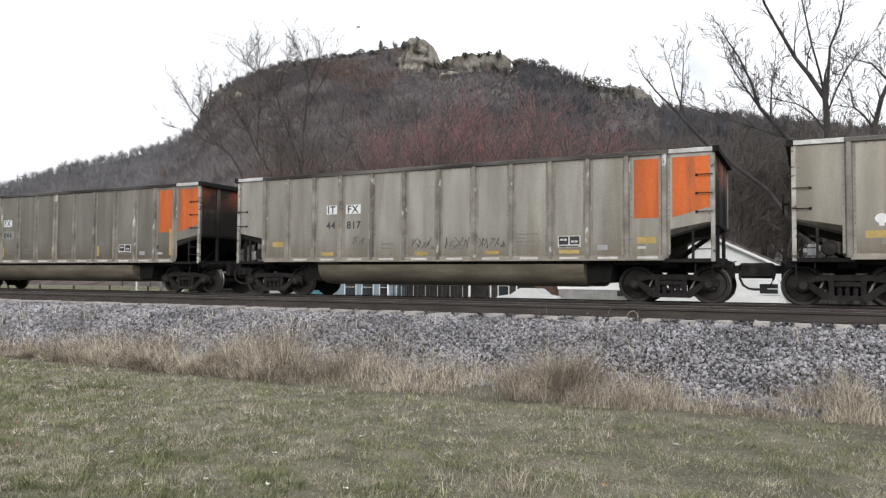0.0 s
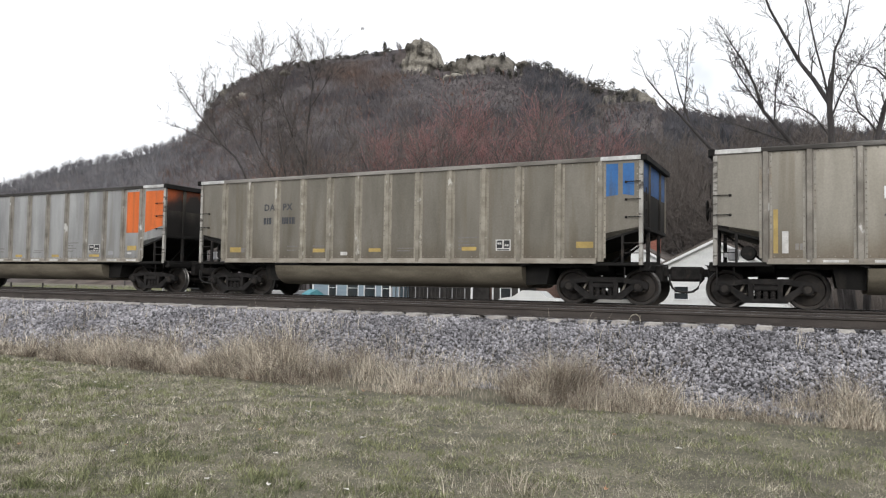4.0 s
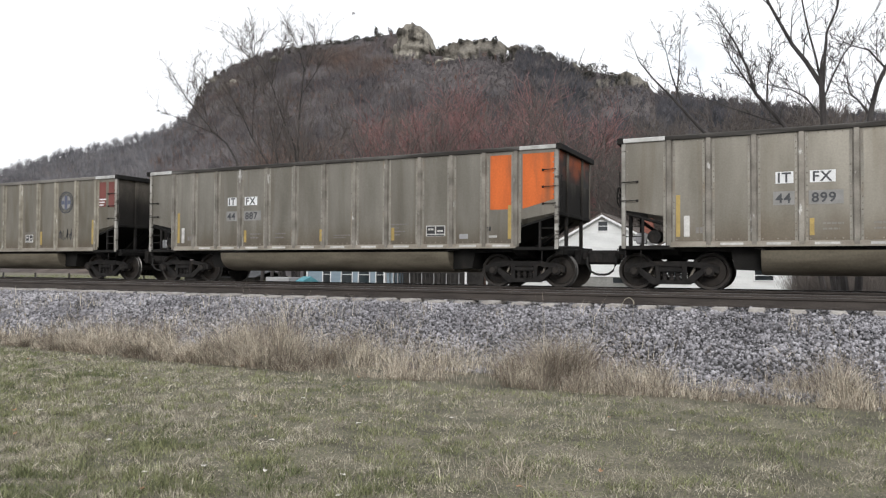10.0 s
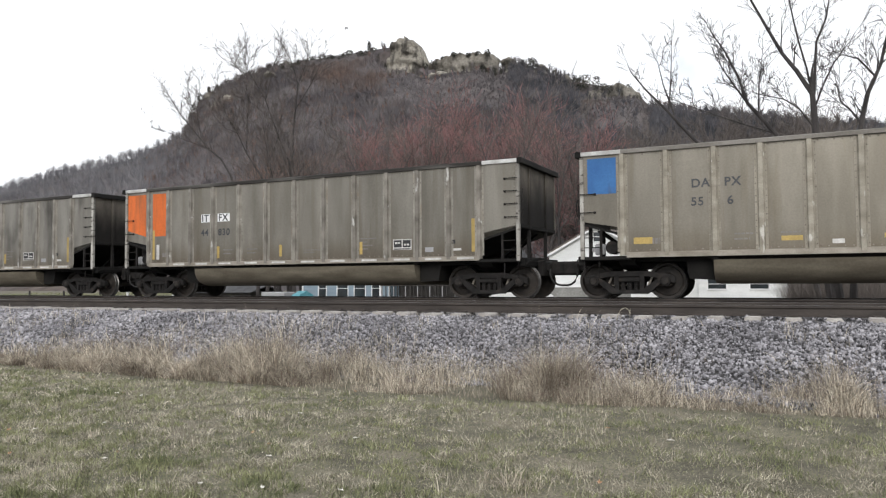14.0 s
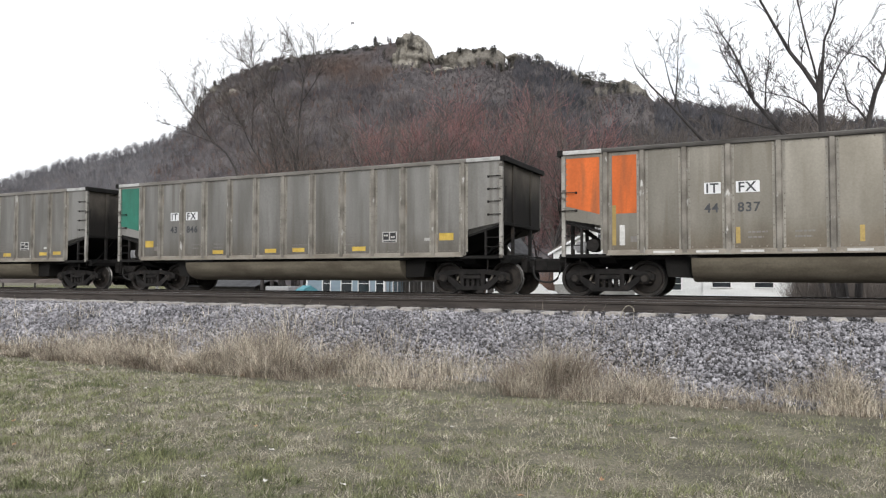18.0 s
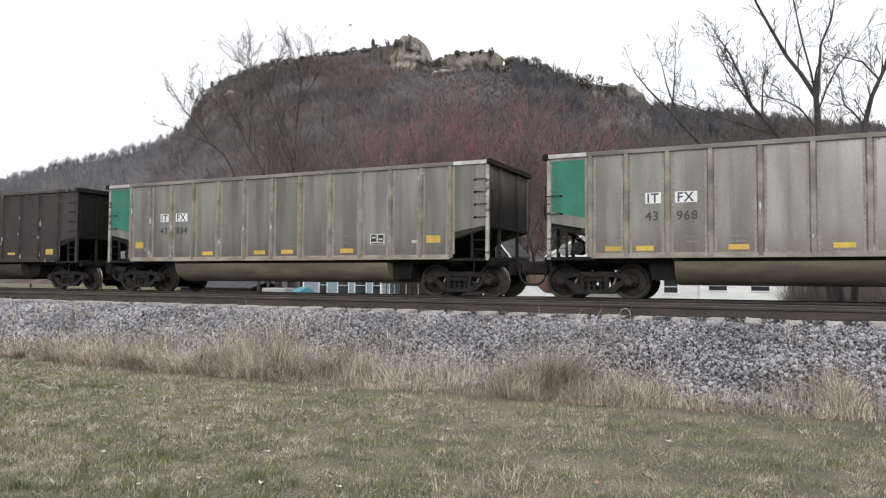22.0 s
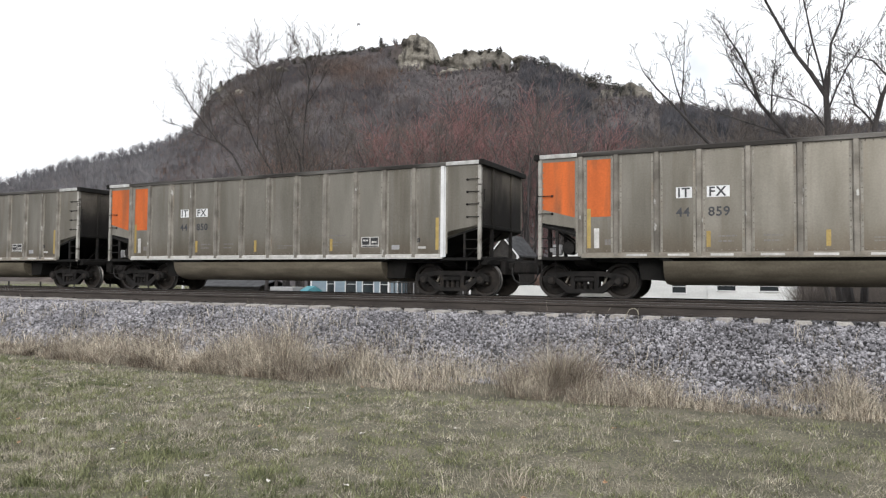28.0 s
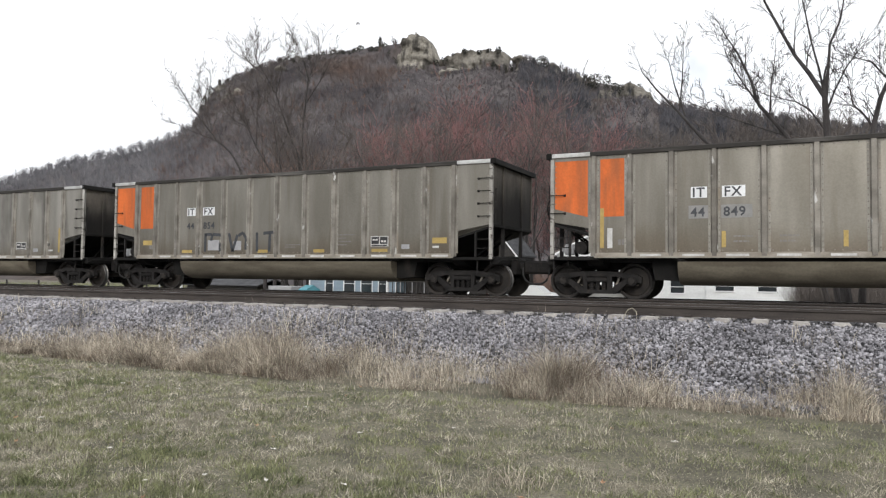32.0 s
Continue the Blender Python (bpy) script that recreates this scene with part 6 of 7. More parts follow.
def crest_trees():
    """Rounded scrub and cedars that run together along the cliff tops."""
    r = rnd(12)
    v, f = [], []
    spots = [(-230, 138, 6.5, 0.3), (-192, 123, 3.5, 0.9), (-187, 124, 3, 0.9), (-183, 123, 3.6, 0.7), (-172, 126, 2.8, 0.8), (-158, 125.5, 2.4, 1.2), (-164, 126, 2, 1.4), (-151, 123, 4, 0.9), (-179, 125.5, 2, 1.3), (-194, 116, 5, 0.5),
             (-180, 114, 6, 0.4), (-166, 113, 5, 0.4), (-154, 113, 6, 0.5), (-218, 122, 8, 0.5), (-223, 127, 8, 0.5), (-361, 122, 6, 0.6), (-366, 116, 6, 0.6), (-352, 127, 4, 0.6), (-346, 128, 4, 0.6), (-370, 110, 6, 0.6)]
    for k in range(20):
        x = -147 + 74 * (k + r.uniform(-0.4, 0.4)) / 19
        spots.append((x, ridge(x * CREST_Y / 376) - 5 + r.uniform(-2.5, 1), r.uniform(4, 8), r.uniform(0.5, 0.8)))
    for k in range(26):
        x = -345 + 120 * (k + r.uniform(-0.4, 0.4)) / 25
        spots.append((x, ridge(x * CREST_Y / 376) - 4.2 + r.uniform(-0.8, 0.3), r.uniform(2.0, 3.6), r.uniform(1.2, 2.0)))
    for x, z, h, wide in spots:
        y = 375 + r.uniform(-4, 1)
        for _ in range(int(60 + 26 * h)):
            d = r.normal(size=3)
            d *= r.uniform(0.55, 1.0) / np.linalg.norm(d)
            c = np.array([x + h * wide * 0.55 * d[0], y + h * wide * 0.5 * d[1], z + h * 0.5 + h * 0.55 * d[2]])
            k = len(v)
            for _ in range(3):
                v.append(tuple(c + r.normal(0, 0.36, 3)))
            f.append((k, k + 1, k + 2))
    tagged(new("crest_scrub", bulk("crest_scrub", v, f, EVERGREEN)), "dark rounded scrub and cedars along the cliff tops", "woods", kind="stuff")


crest_trees()
fp = thing("flagpole", "thin pole with a small flag on the bluff's crest", "flagpole", at=(-250.0, 380.0, 138.0))
part("pole", Form().tube([(0, 0, 0), (0, 0, 20)], [0.05, 0.03], 6), GREYPATCH, fp)
part("flag", Form().prism([(0.1, 19.7), (1.4, 19.9), (2.6, 19.3), (2.6, 18.0), (1.4, 18.5), (0.1, 18.2)], "y", -0.03, 0.03), GREYPATCH, fp)

# ---------------------------------------------------------------- houses behind the tracks
def lap_wall(x0, x1, y, z0, roofline, holes, board=0.14, deep=0.12):
    """Overlapping clapboards under a roofline, cut round the openings. roofline(z): the x range that is wall at height z."""
    fm = Form()
    z = z0
    while True:
        a, b = roofline(z + board * 0.5)
        a, b = max(a, x0), min(b, x1)
        if b - a < 0.1:
            break
        runs = [(a, b)]
        for hx0, hx1, hz0, hz1 in holes:
            if hz0 < z + board * 0.5 < hz1:
                nxt = []
                for p, q in runs:
                    if hx0 > p and hx0 < q:
                        nxt.append((p, hx0))
                    if hx1 < q and hx1 > p:
                        nxt.append((hx1, q))
                    if hx1 <= p or hx0 >= q:
                        nxt.append((p, q))
                runs = nxt
        for p, q in runs:
            fm.prism([(y - 0.022, z), (y - 0.004, z + board), (y + deep, z + board), (y + deep, z)], "x", p, q)
        z += board
    return fm


def house_window(parent, x0, x1, y, z0, z1, trim=TRIM_WHITE):
    w = part("window", Form().cbox(x0 - 0.07, x0, y - 0.05, y + 0.06, z0 - 0.07, z1 + 0.07, 0.008).cbox(x1, x1 + 0.07, y - 0.05, y + 0.06, z0 - 0.07, z1 + 0.07, 0.008)
             .cbox(x0, x1, y - 0.05, y + 0.06, z1, z1 + 0.07, 0.008).cbox(x0 - 0.04, x1 + 0.04, y - 0.08, y + 0.06, z0 - 0.07, z0, 0.008)
             .cbox(x0, x1, y - 0.02, y + 0.03, (z0 + z1) / 2 - 0.02, (z0 + z1) / 2 + 0.02, 0.004), trim, parent, "white-trimmed window frame")
    part("pane", Form().box(x0, x1, y + 0.015, y + 0.03, z0, z1), GLASS, w, "dark reflecting glass")
    return w


def gable_house(label, x0, x1, y, z0, eave, peak, px, deep, siding, roof, windows, base=None, over=0.35):
    h = thing("house", label, "house", "small houses behind the tracks", at=((x0 + x1) / 2, y, z0))
    ox, oy, oz = (x0 + x1) / 2, y, z0

    def loc(fm):
        return fm.shift(-ox, -oy, -oz)

    def line(z):
        if z <= eave:
            return x0, x1
        k = (z - eave) / (peak - eave)
        return x0 + (px - x0) * k, x1 + (px - x1) * k
    wall0 = z0 if base is None else base
    tagged(part("front_wall", loc(lap_wall(x0, x1, y, wall0, line, [(a - 0.06, b + 0.06, c - 0.06, d + 0.06) for a, b, c, d in windows])), siding, h, "lapped horizontal siding"), kind="stuff")
    part("side_wall", loc(Form().box(x0, x0 + 0.12, y + 0.13, y + deep, z0, eave)), siding, h)
    part("side_wall", loc(Form().box(x1 - 0.12, x1, y + 0.13, y + deep, z0, eave)), siding, h)
    part("back_wall", loc(Form().prism([(x0, z0), (x1, z0), (x1, eave), (px, peak), (x0, eave)], "y", y + deep, y + deep + 0.12)), siding, h)
    if base is not None:
        part("foundation", loc(Form().box(x0 + 0.03, x1 - 0.03, y + 0.01, y + deep, z0, base)), BLOCK, h, "grey block foundation")
        part("sill_board", loc(Form().cbox(x0 - 0.02, x1 + 0.02, y - 0.05, y + 0.05, base - 0.06, base + 0.05, 0.01)), TRIM_WHITE, h)
    for s, xe in ((-1, x0), (1, x1)):
        run = px - xe
        sl = (peak - eave) / abs(run)
        xo, zo = xe + s * over, eave - sl * over
        part("roof_slope", loc(Form().prism([(px, peak + 0.02), (px, peak + 0.17), (xo, zo + 0.15), (xo, zo)], "y", y - over, y + deep + over)), roof, h, "weathered shingles")
        part("bargeboard", loc(Form().prism([(px, peak - 0.13), (px, peak + 0.03), (xo, zo + 0.01), (xo, zo - 0.14)], "y", y - over - 0.03, y - over + 0.01)), TRIM_WHITE, h)
        part("corner_board", loc(Form().cbox(xe - 0.05, xe + 0.07, y - 0.04, y + 0.03, wall0, eave - 0.05, 0.008)) if s < 0 else
             loc(Form().cbox(xe - 0.07, xe + 0.05, y - 0.04, y + 0.03, wall0, eave - 0.05, 0.008)), TRIM_WHITE, h)
    for a, b, c, d in windows:
        w = house_window(h, a, b, y, c, d)
        for o in (w,):
            o.location = (-ox, -oy, -oz)
    return h, loc


HOUSE_Z = -1.45
hA, locA = gable_house("small white clapboard house on a grey block foundation", -16.4, -9.2, 52.0, HOUSE_Z, 2.35, 4.3, -12.81, 9.0, SIDING_WHITE, SHINGLE,
                       [(-13.15, -12.5, 3.2, 3.85)], base=-0.02)
bw = Form().box(-12.1, -11.27, 51.98, 52.0, -0.5, -0.12)
part("basement_window", locA(bw), GLASS, hA, "dark basement window")
part("chimney", locA(Form().cbox(-10.55, -9.9, 55.0, 55.6, 2.6, 4.3, 0.02).cbox(-10.6, -9.85, 54.95, 55.65, 4.3, 4.42, 0.02)), BRICK_RED, hA, "red brick chimney")
hB, locB = gable_house("low white clapboard cottage with small dark windows", -9.31, -0.7, 46.0, HOUSE_Z, 1.15, 3.25, -5.1, 9.0, SIDING_WHITE, SHINGLE,
                       [(-7.4, -6.62, -0.28, 0.45)])
e2 = lap_wall(-5.34, -0.66, 45.7, HOUSE_Z, lambda z: (-5.34, -0.66) if z < 0.98 else (0, 0), [(-4.87, -3.76, -0.16, 0.51), (-2.58, -1.5, -0.16, 0.51)], deep=0.25)
tagged(part("front_extension", locB(e2), SIDING_WHITE, hB, "clean white lapped siding"), kind="stuff")
for a, b in ((-4.81, -3.82), (-2.52, -1.56)):
    w = house_window(hB, a, b, 45.7, -0.1, 0.45)
    w.location = (5.005, -46.0, -HOUSE_Z)
part("downspout", locB(Form().tube([(-0.58, 45.62, HOUSE_Z), (-0.58, 45.62, 0.95)], 0.045, 8)), GREYPATCH, hB, "grey downspout at the corner")

# blue house with its eaves to the tracks
hD = thing("house", "pale blue clapboard house with white-trimmed windows", "house", "small houses behind the tracks", at=(-36.0, 55.0, HOUSE_Z))


def locD(fm):
    return fm.shift(36.0, -55.0, -HOUSE_Z)


dwin = [(-39.0, -38.2, -0.9, 0.6), (-37.0, -35.9, -0.9, 0.6), (-35.2, -34.1, -0.9, 0.6), (-33.4, -32.6, -0.9, 0.6)]
tagged(part("front_wall", locD(lap_wall(-40.8, -31.6, 55.0, HOUSE_Z, lambda z: (-40.8, -31.6) if z < 2.8 else (0, 0), [(a - .06, b + .06, c - .06, d + .06) for a, b, c, d in dwin])), SIDING_BLUE, hD, "pale blue lapped siding"), kind="stuff")
part("side_wall", locD(Form().box(-40.8, -40.68, 55.13, 62, HOUSE_Z, 2.8)), SIDING_BLUE, hD)
part("side_wall", locD(Form().box(-31.72, -31.6, 55.13, 62, HOUSE_Z, 2.8)), SIDING_BLUE, hD)
part("roof_slope", locD(Form().prism([(54.5, 2.62), (54.5, 2.75), (58.5, 4.5), (58.5, 4.35)], "x", -41.2, -31.2)), SHINGLE_DARK, hD, "dark grey shingles")
part("roof_slope", locD(Form().prism([(62.5, 2.62), (62.5, 2.75), (58.5, 4.5), (58.5, 4.35)], "x", -41.2, -31.2)), SHINGLE_DARK, hD)
part("fascia", locD(Form().cbox(-41.2, -31.2, 54.42, 54.5, 2.5, 2.72, 0.01)), TRIM_WHITE, hD)
for a, b, c, d in dwin:
    w = house_window(hD, a, b, 55.0, c, d)
    w.location = (36.0, -55.0, -HOUSE_Z)
for x in (-40.75, -31.66):
    part("corner_board", locD(Form().cbox(x - 0.07, x + 0.07, 54.94, 55.03, HOUSE_Z, 2.6, 0.01)), TRIM_WHITE, hD)

# dark deck with its railing beside the blue house
deck = thing("deck", "dark-stained wooden deck with an upright-barred railing", "deck", at=(-27.6, 54.0, HOUSE_Z))
part("floor", Form().cbox(-3.8, 3.8, -1.2, 2.2, 0.45, 0.55, 0.01), DARK_WOOD, deck)
part("back_screen", Form().box(-3.8, 3.8, 2.2, 2.3, 0.0, 3.2), DARK_WOOD, deck)
part("roof", Form().cbox(-4.0, 4.0, -1.4, 2.6, 3.2, 3.35, 0.02), SHINGLE_DARK, deck)
for x in (-3.7, -0.9, 1.4, 3.7):
    part("post", Form().cbox(x - 0.07, x + 0.07, -1.2, -1.06, 0.0, 3.2, 0.01), TRIM_WHITE if x in (-3.7, 3.7) else DARK_WOOD, deck)
for k in range(20):
    part("baluster", Form().cbox(-3.55 + 0.37 * k - 0.03, -3.55 + 0.37 * k + 0.03, -1.16, -1.1, 0.5, 1.5, 0.005), GREYPATCH if k % 3 == 0 else DARK_WOOD, deck)
part("handrail", Form().cbox(-3.7, 3.7, -1.2, -1.06, 1.5, 1.58, 0.01), DARK_WOOD, deck)

shed, locS = gable_house("narrow dark gabled porch with white bargeboards", -23.0, -20.75, 55.0, HOUSE_Z, 2.5, 3.85, -21.88, 4.0, DARK_WOOD, SHINGLE_DARK, [(-22.3, -21.45, -0.7, 0.9)], over=0.25)

# parked white car
pc = thing("parked_car", "white parked saloon car seen over the tracks", "car", at=(-18.1, 50.3, HOUSE_Z), turn=math.pi)
side = [(-2.2, 0.35), (-2.25, 0.75), (-2.0, 0.92), (-1.5, 0.98), (-0.95, 1.42), (0.35, 1.45), (1.05, 1.0), (2.0, 0.86), (2.25, 0.7), (2.25, 0.35)]
part("body", Form().prism(side, "y", -0.82, 0.82), CAR_WHITE, pc)
part("windscreen", Form().prism([(0.42, 1.38), (0.98, 1.02), (1.0, 1.03), (0.44, 1.40)], "y", -0.7, 0.7), GLASS, pc)
part("side_window", Form().prism([(-1.3, 1.02), (-0.9, 1.36), (0.3, 1.38), (0.85, 1.02)], "y", -0.83, -0.825), GLASS, pc)
for x in (-1.4, 1.4):
    for yy in (-0.78, 0.78):
        wl_ = part("wheel", Form().lathe([(0.0, -0.1), (0.28, -0.1), (0.32, -0.08), (0.33, 0.0), (0.32, 0.08), (0.28, 0.1), (0, 0.1)], 18).shift(x, yy, 0.33), RUBBER, pc)

# covered boat, white trailer, carport and low shed farther along
bt = thing("covered_boat", "boat on the ground under a teal tarpaulin", "boat", at=(-37.7, 51.0, HOUSE_Z - 0.3))
part("tarpaulin", Form().prism([(-1.4, 0.7), (-0.9, 1.15), (0.0, 1.45), (0.9, 1.1), (1.3, 0.7)], "x", -0.5, 0.3), TEAL, bt)
part("hull", Form().prism([(-1.3, 0.7), (1.25, 0.7), (0.6, 0.05), (-0.6, 0.05)], "x", -0.7, 0.5), CAR_WHITE, bt)
tl = thing("trailer", "low pale trailer with a plain side", "trailer", at=(-43.0, 54.0, HOUSE_Z))
part("body", Form().cbox(-1.0, 1.6, -0.9, 0.9, 0.35, 1.0, 0.06), GREYPATCH, tl)
part("drawbar", Form().cbox(1.6, 2.3, -0.06, 0.06, 0.45, 0.55, 0.01), RUBBER, tl)
for yy in (-0.85, 0.85):
    part("wheel", Form().lathe([(0.0, -0.09), (0.26, -0.09), (0.3, 0.0), (0.26, 0.09), (0, 0.09)], 18).shift(-0.4, yy, 0.3), RUBBER, tl)
cpt = thing("carport", "open carport with a white frame and flat roof", "carport", at=(-74.0, 70.0, HOUSE_Z))
for x in (-4.0, 4.0):
    for yy in (-2.0, 2.0):
        part("post", Form().cbox(x - 0.12, x + 0.12, yy - 0.12, yy + 0.12, 0, 1.6, 0.01), TRIM_WHITE, cpt)
part("roof", Form().cbox(-4.3, 4.3, -2.4, 2.4, 1.6, 1.85, 0.03), TRIM_WHITE, cpt)
ls = thing("shed", "long low shed with a dark grey roof", "shed", at=(-63.0, 70.0, HOUSE_Z))
part("wall", Form().box(-5.5, 5.5, -2.5, 2.5, 0, 0.75), DARK_WOOD, ls)
part("roof", Form().prism([(-3.0, 0.65), (-3.0, 0.75), (0.0, 1.5), (3.0, 0.75), (3.0, 0.65), (0, 1.38)], "x", -6.0, 6.0), SHINGLE_DARK, ls)
for k in range(6):
    ps = thing("fence_post", "short dark wooden fence post in the field", "fence post", "fence posts in the field", at=(-118 + 7.5 * k, 72.0, -1.5))
    part("stake", Form().cbox(-0.1, 0.1, -0.1, 0.1, 0, 0.9, 0.02), DARK_WOOD, ps)


def brush(name, count, seed, xr, yr, hr, material, label):
    """Leafless brush: thin leaning stems standing on the low ground."""
    r = rnd(seed)
    v, f = [], []
    for _ in range(count):
        x, y, h = r.uniform(*xr), r.uniform(*yr), r.uniform(*hr)
        z = ground_z(x, y) - 0.05
        for _ in range(5):
            a, l = r.uniform(0, 6.28), r.uniform(0.1, 0.6) * h
            k = len(v)
            v += [(x - 0.012, y, z), (x + 0.012, y, z), (x + l * math.cos(a), y + l * math.sin(a), z + h * r.uniform(0.6, 1.0))]
            f.append((k, k + 1, k + 2))
    tagged(new(name, bulk(name, v, f, material)), label, "brush", kind="stuff")


brush("roadside_brush", 2600, 61, (-0.3, 9), (30, 44), (0.8, 3.2), TWIG, "leafless grey brush beside the cottage")
brush("lineside_brush", 2200, 62, (-30, -8), (60, 72), (1.0, 4.0), TWIG_BROWN, "leafless brown brush behind the houses")
brush("field_grass", 5000, 63, (-125, -40), (58, 95), (0.2, 0.6), LAWN_GREEN, "rough olive field grass")

# ---------------------------------------------------------------- grass, weeds and litter
def patchy(x, y, s):
    return noise.noise(Vector((x * s, y * s, 7.7)))


def blades(name, count, seed, sample, height, width, material, label, bend=0.5, three=False):
    r = rnd(seed)
    xs, ys, hs = [], [], []
    while len(xs) < count:
        x, y, k = sample(r)
        if k is None:
            continue
        xs.append(x), ys.append(y), hs.append(r.uniform(*height) * k)
    x, y, h = np.array(xs), np.array(ys), np.array(hs)
    z = np.array([max(ground_z(a, b), bank_z(b) if b > 10.2 else -9) for a, b in zip(xs, ys)]) - 0.01
    n = len(x)
    a = r.uniform(0, 2 * np.pi, n)
    w = r.uniform(*width, n) * np.maximum(1.0, np.hypot(x, y) / 7.0)
    dx, dy = np.cos(a) * w, np.sin(a) * w
    l = r.uniform(0, 2 * np.pi, n)
    lean = r.uniform(0.05, 1.0, n) * bend * h
    ex, ey = np.cos(l) * lean, np.sin(l) * lean
    if three:
        P = np.stack([np.stack([x - dx, y - dy, z], 1), np.stack([x + dx, y + dy, z], 1), np.stack([x - dx * .7 + ex * .3, y - dy * .7 + ey * .3, z + h * .6], 1),
                      np.stack([x + dx * .7 + ex * .3, y + dy * .7 + ey * .3, z + h * .6], 1), np.stack([x + ex, y + ey, z + h * 0.97], 1)], 1)
        T = np.array([(0, 1, 3), (0, 3, 2), (2, 3, 4)])
        F = (T[None] + (np.arange(n) * 5)[:, None, None]).reshape(-1, 3)
    else:
        P = np.stack([np.stack([x - dx, y - dy, z], 1), np.stack([x + dx, y + dy, z], 1), np.stack([x + ex, y + ey, z + h], 1)], 1)
        F = np.arange(n * 3).reshape(-1, 3)
    tagged(new(name, bulk(name, P.reshape(-1, 3), F, material)), label, "grass", kind="stuff")


EDGE = ((-30.0, 9.9), (-13.6, 9.07), (-9.6, 8.8), (-5.0, 8.88), (-2.3, 9.08), (0.9, 9.45), (6.0, 9.9))
GROWTH = ((-30, 0.25), (-15.3, 0.14), (-12.7, 0.5), (-11.5, 0.6), (-10.5, 0.46), (-9.1, 0.55), (-7.4, 0.64), (-6.7, 0.58), (-5.7, 0.45), (-4.9, 0.32), (-4.2, 0.4), (-3.8, 0.55),
          (-3.3, 0.6), (-2.3, 0.58), (-1.8, 0.46), (-1.3, 0.26), (-0.7, 0.22), (0.1, 0.24), (0.4, 0.55), (0.6, 0.4), (0.9, 0.24), (4.0, 0.3))


def along(table, x):
    for (a, p), (b, q) in zip(table, table[1:]):
        if a <= x <= b:
            return p + (q - p) * (x - a) / (b - a)
    return table[0][1] if x < table[0][0] else table[-1][1]


MOWN = [along(EDGE, -36 + 0.05 * k) + 0.06 * patchy(-36 + 0.05 * k, 4.0, 1.1) + 0.04 * patchy(-36 + 0.05 * k, 9.0, 4.0) for k in range(1000)]
TALL = [1.15 * along(GROWTH, -36 + 0.05 * k) * (1 + 0.35 * patchy(-36 + 0.05 * k, 6.0, 1.6) + 0.3 * patchy(-36 + 0.05 * k, 2.0, 4.5)) for k in range(1000)]


def mown(x):
    """Where the mown lawn ends and the weeds begin."""
    return MOWN[min(999, max(0, int((x + 36) * 20)))]


def on_lawn(green):
    def pick(r):
        y = 2.6 * math.exp(r.uniform(0, math.log(9.7 / 2.6)))
        x = r.uniform(-1.72 * y - 0.4, 0.14 * y + 0.4)
        gap = mown(x) - y
        if gap < 0.02 or (gap < 0.28 and r.random() < 0.7):
            return x, y, None
        m = patchy(x, y, 0.4) * 0.3 + patchy(x, y, 1.7) * 0.45 + patchy(x, y, 6.0) * 0.8
        if r.random() > 0.55 + (m if green else -m) * 1.4:
            return x, y, None
        return x, y, max(0.5, 0.95 + 1.4 * patchy(x, y, 4.5))
    return pick


blades("green_grass", 120000, 21, on_lawn(True), (0.018, 0.06), (0.003, 0.006), LAWN_GREEN, "short green grass of the lawn", 1.1)
blades("dormant_grass", 115000, 22, on_lawn(False), (0.013, 0.05), (0.0026, 0.0054), LAWN_DRY, "short straw-coloured dormant grass of the lawn", 2.2)


def lawn_tufts(r):
    y = 3.0 * math.exp(r.uniform(0, math.log(9.0 / 3.0)))
    x = r.uniform(-1.72 * y, 0.14 * y)
    if y > mown(x) - 0.3 or patchy(x + 40, y, 2.4) < 0.3:
        return x, y, None
    return x, y, 1.0


blades("straw_tufts", 8000, 23, lawn_tufts, (0.04, 0.12), (0.0014, 0.0026), LAWN_DRY, "tufts of longer straw-coloured grass", 0.8)


def scattered(r):
    y = 2.8 * math.exp(r.uniform(0, math.log(9.6 / 2.8)))
    x = r.uniform(-1.72 * y, 0.14 * y + 0.3)
    return x, y, 1.0 if y < mown(x) - 0.1 else None


blades("straw_litter", 5000, 31, scattered, (0.012, 0.03), (0.0016, 0.0032), WEED, "pale straw litter lying on the lawn", 6.0)
blades("green_stems", 900, 32, scattered, (0.05, 0.13), (0.0022, 0.004), LAWN_GREEN, "single long green stems in the lawn", 0.9, True)
blades("pale_stems", 500, 33, scattered, (0.06, 0.18), (0.0016, 0.003), WEED, "single long dry stems in the lawn", 1.1, True)


def round_about(r):
    """The rest of the lawn, beside and behind the place from which it is seen."""
    x, y = r.uniform(-14, 14), r.uniform(-9, 9.4)
    if y > 2.4 and -1.75 * y - 0.4 < x < 0.15 * y + 0.4:
        return x, y, None
    return x, y, 1.0


blades("lawn_grass", 26000, 41, round_about, (0.03, 0.08), (0.004, 0.008), LAWN_GREEN, "short patchy grass of the lawn", 0.9)
blades("lawn_straw", 20000, 42, round_about, (0.02, 0.06), (0.004, 0.008), LAWN_DRY, "short straw-coloured grass of the lawn", 1.8)


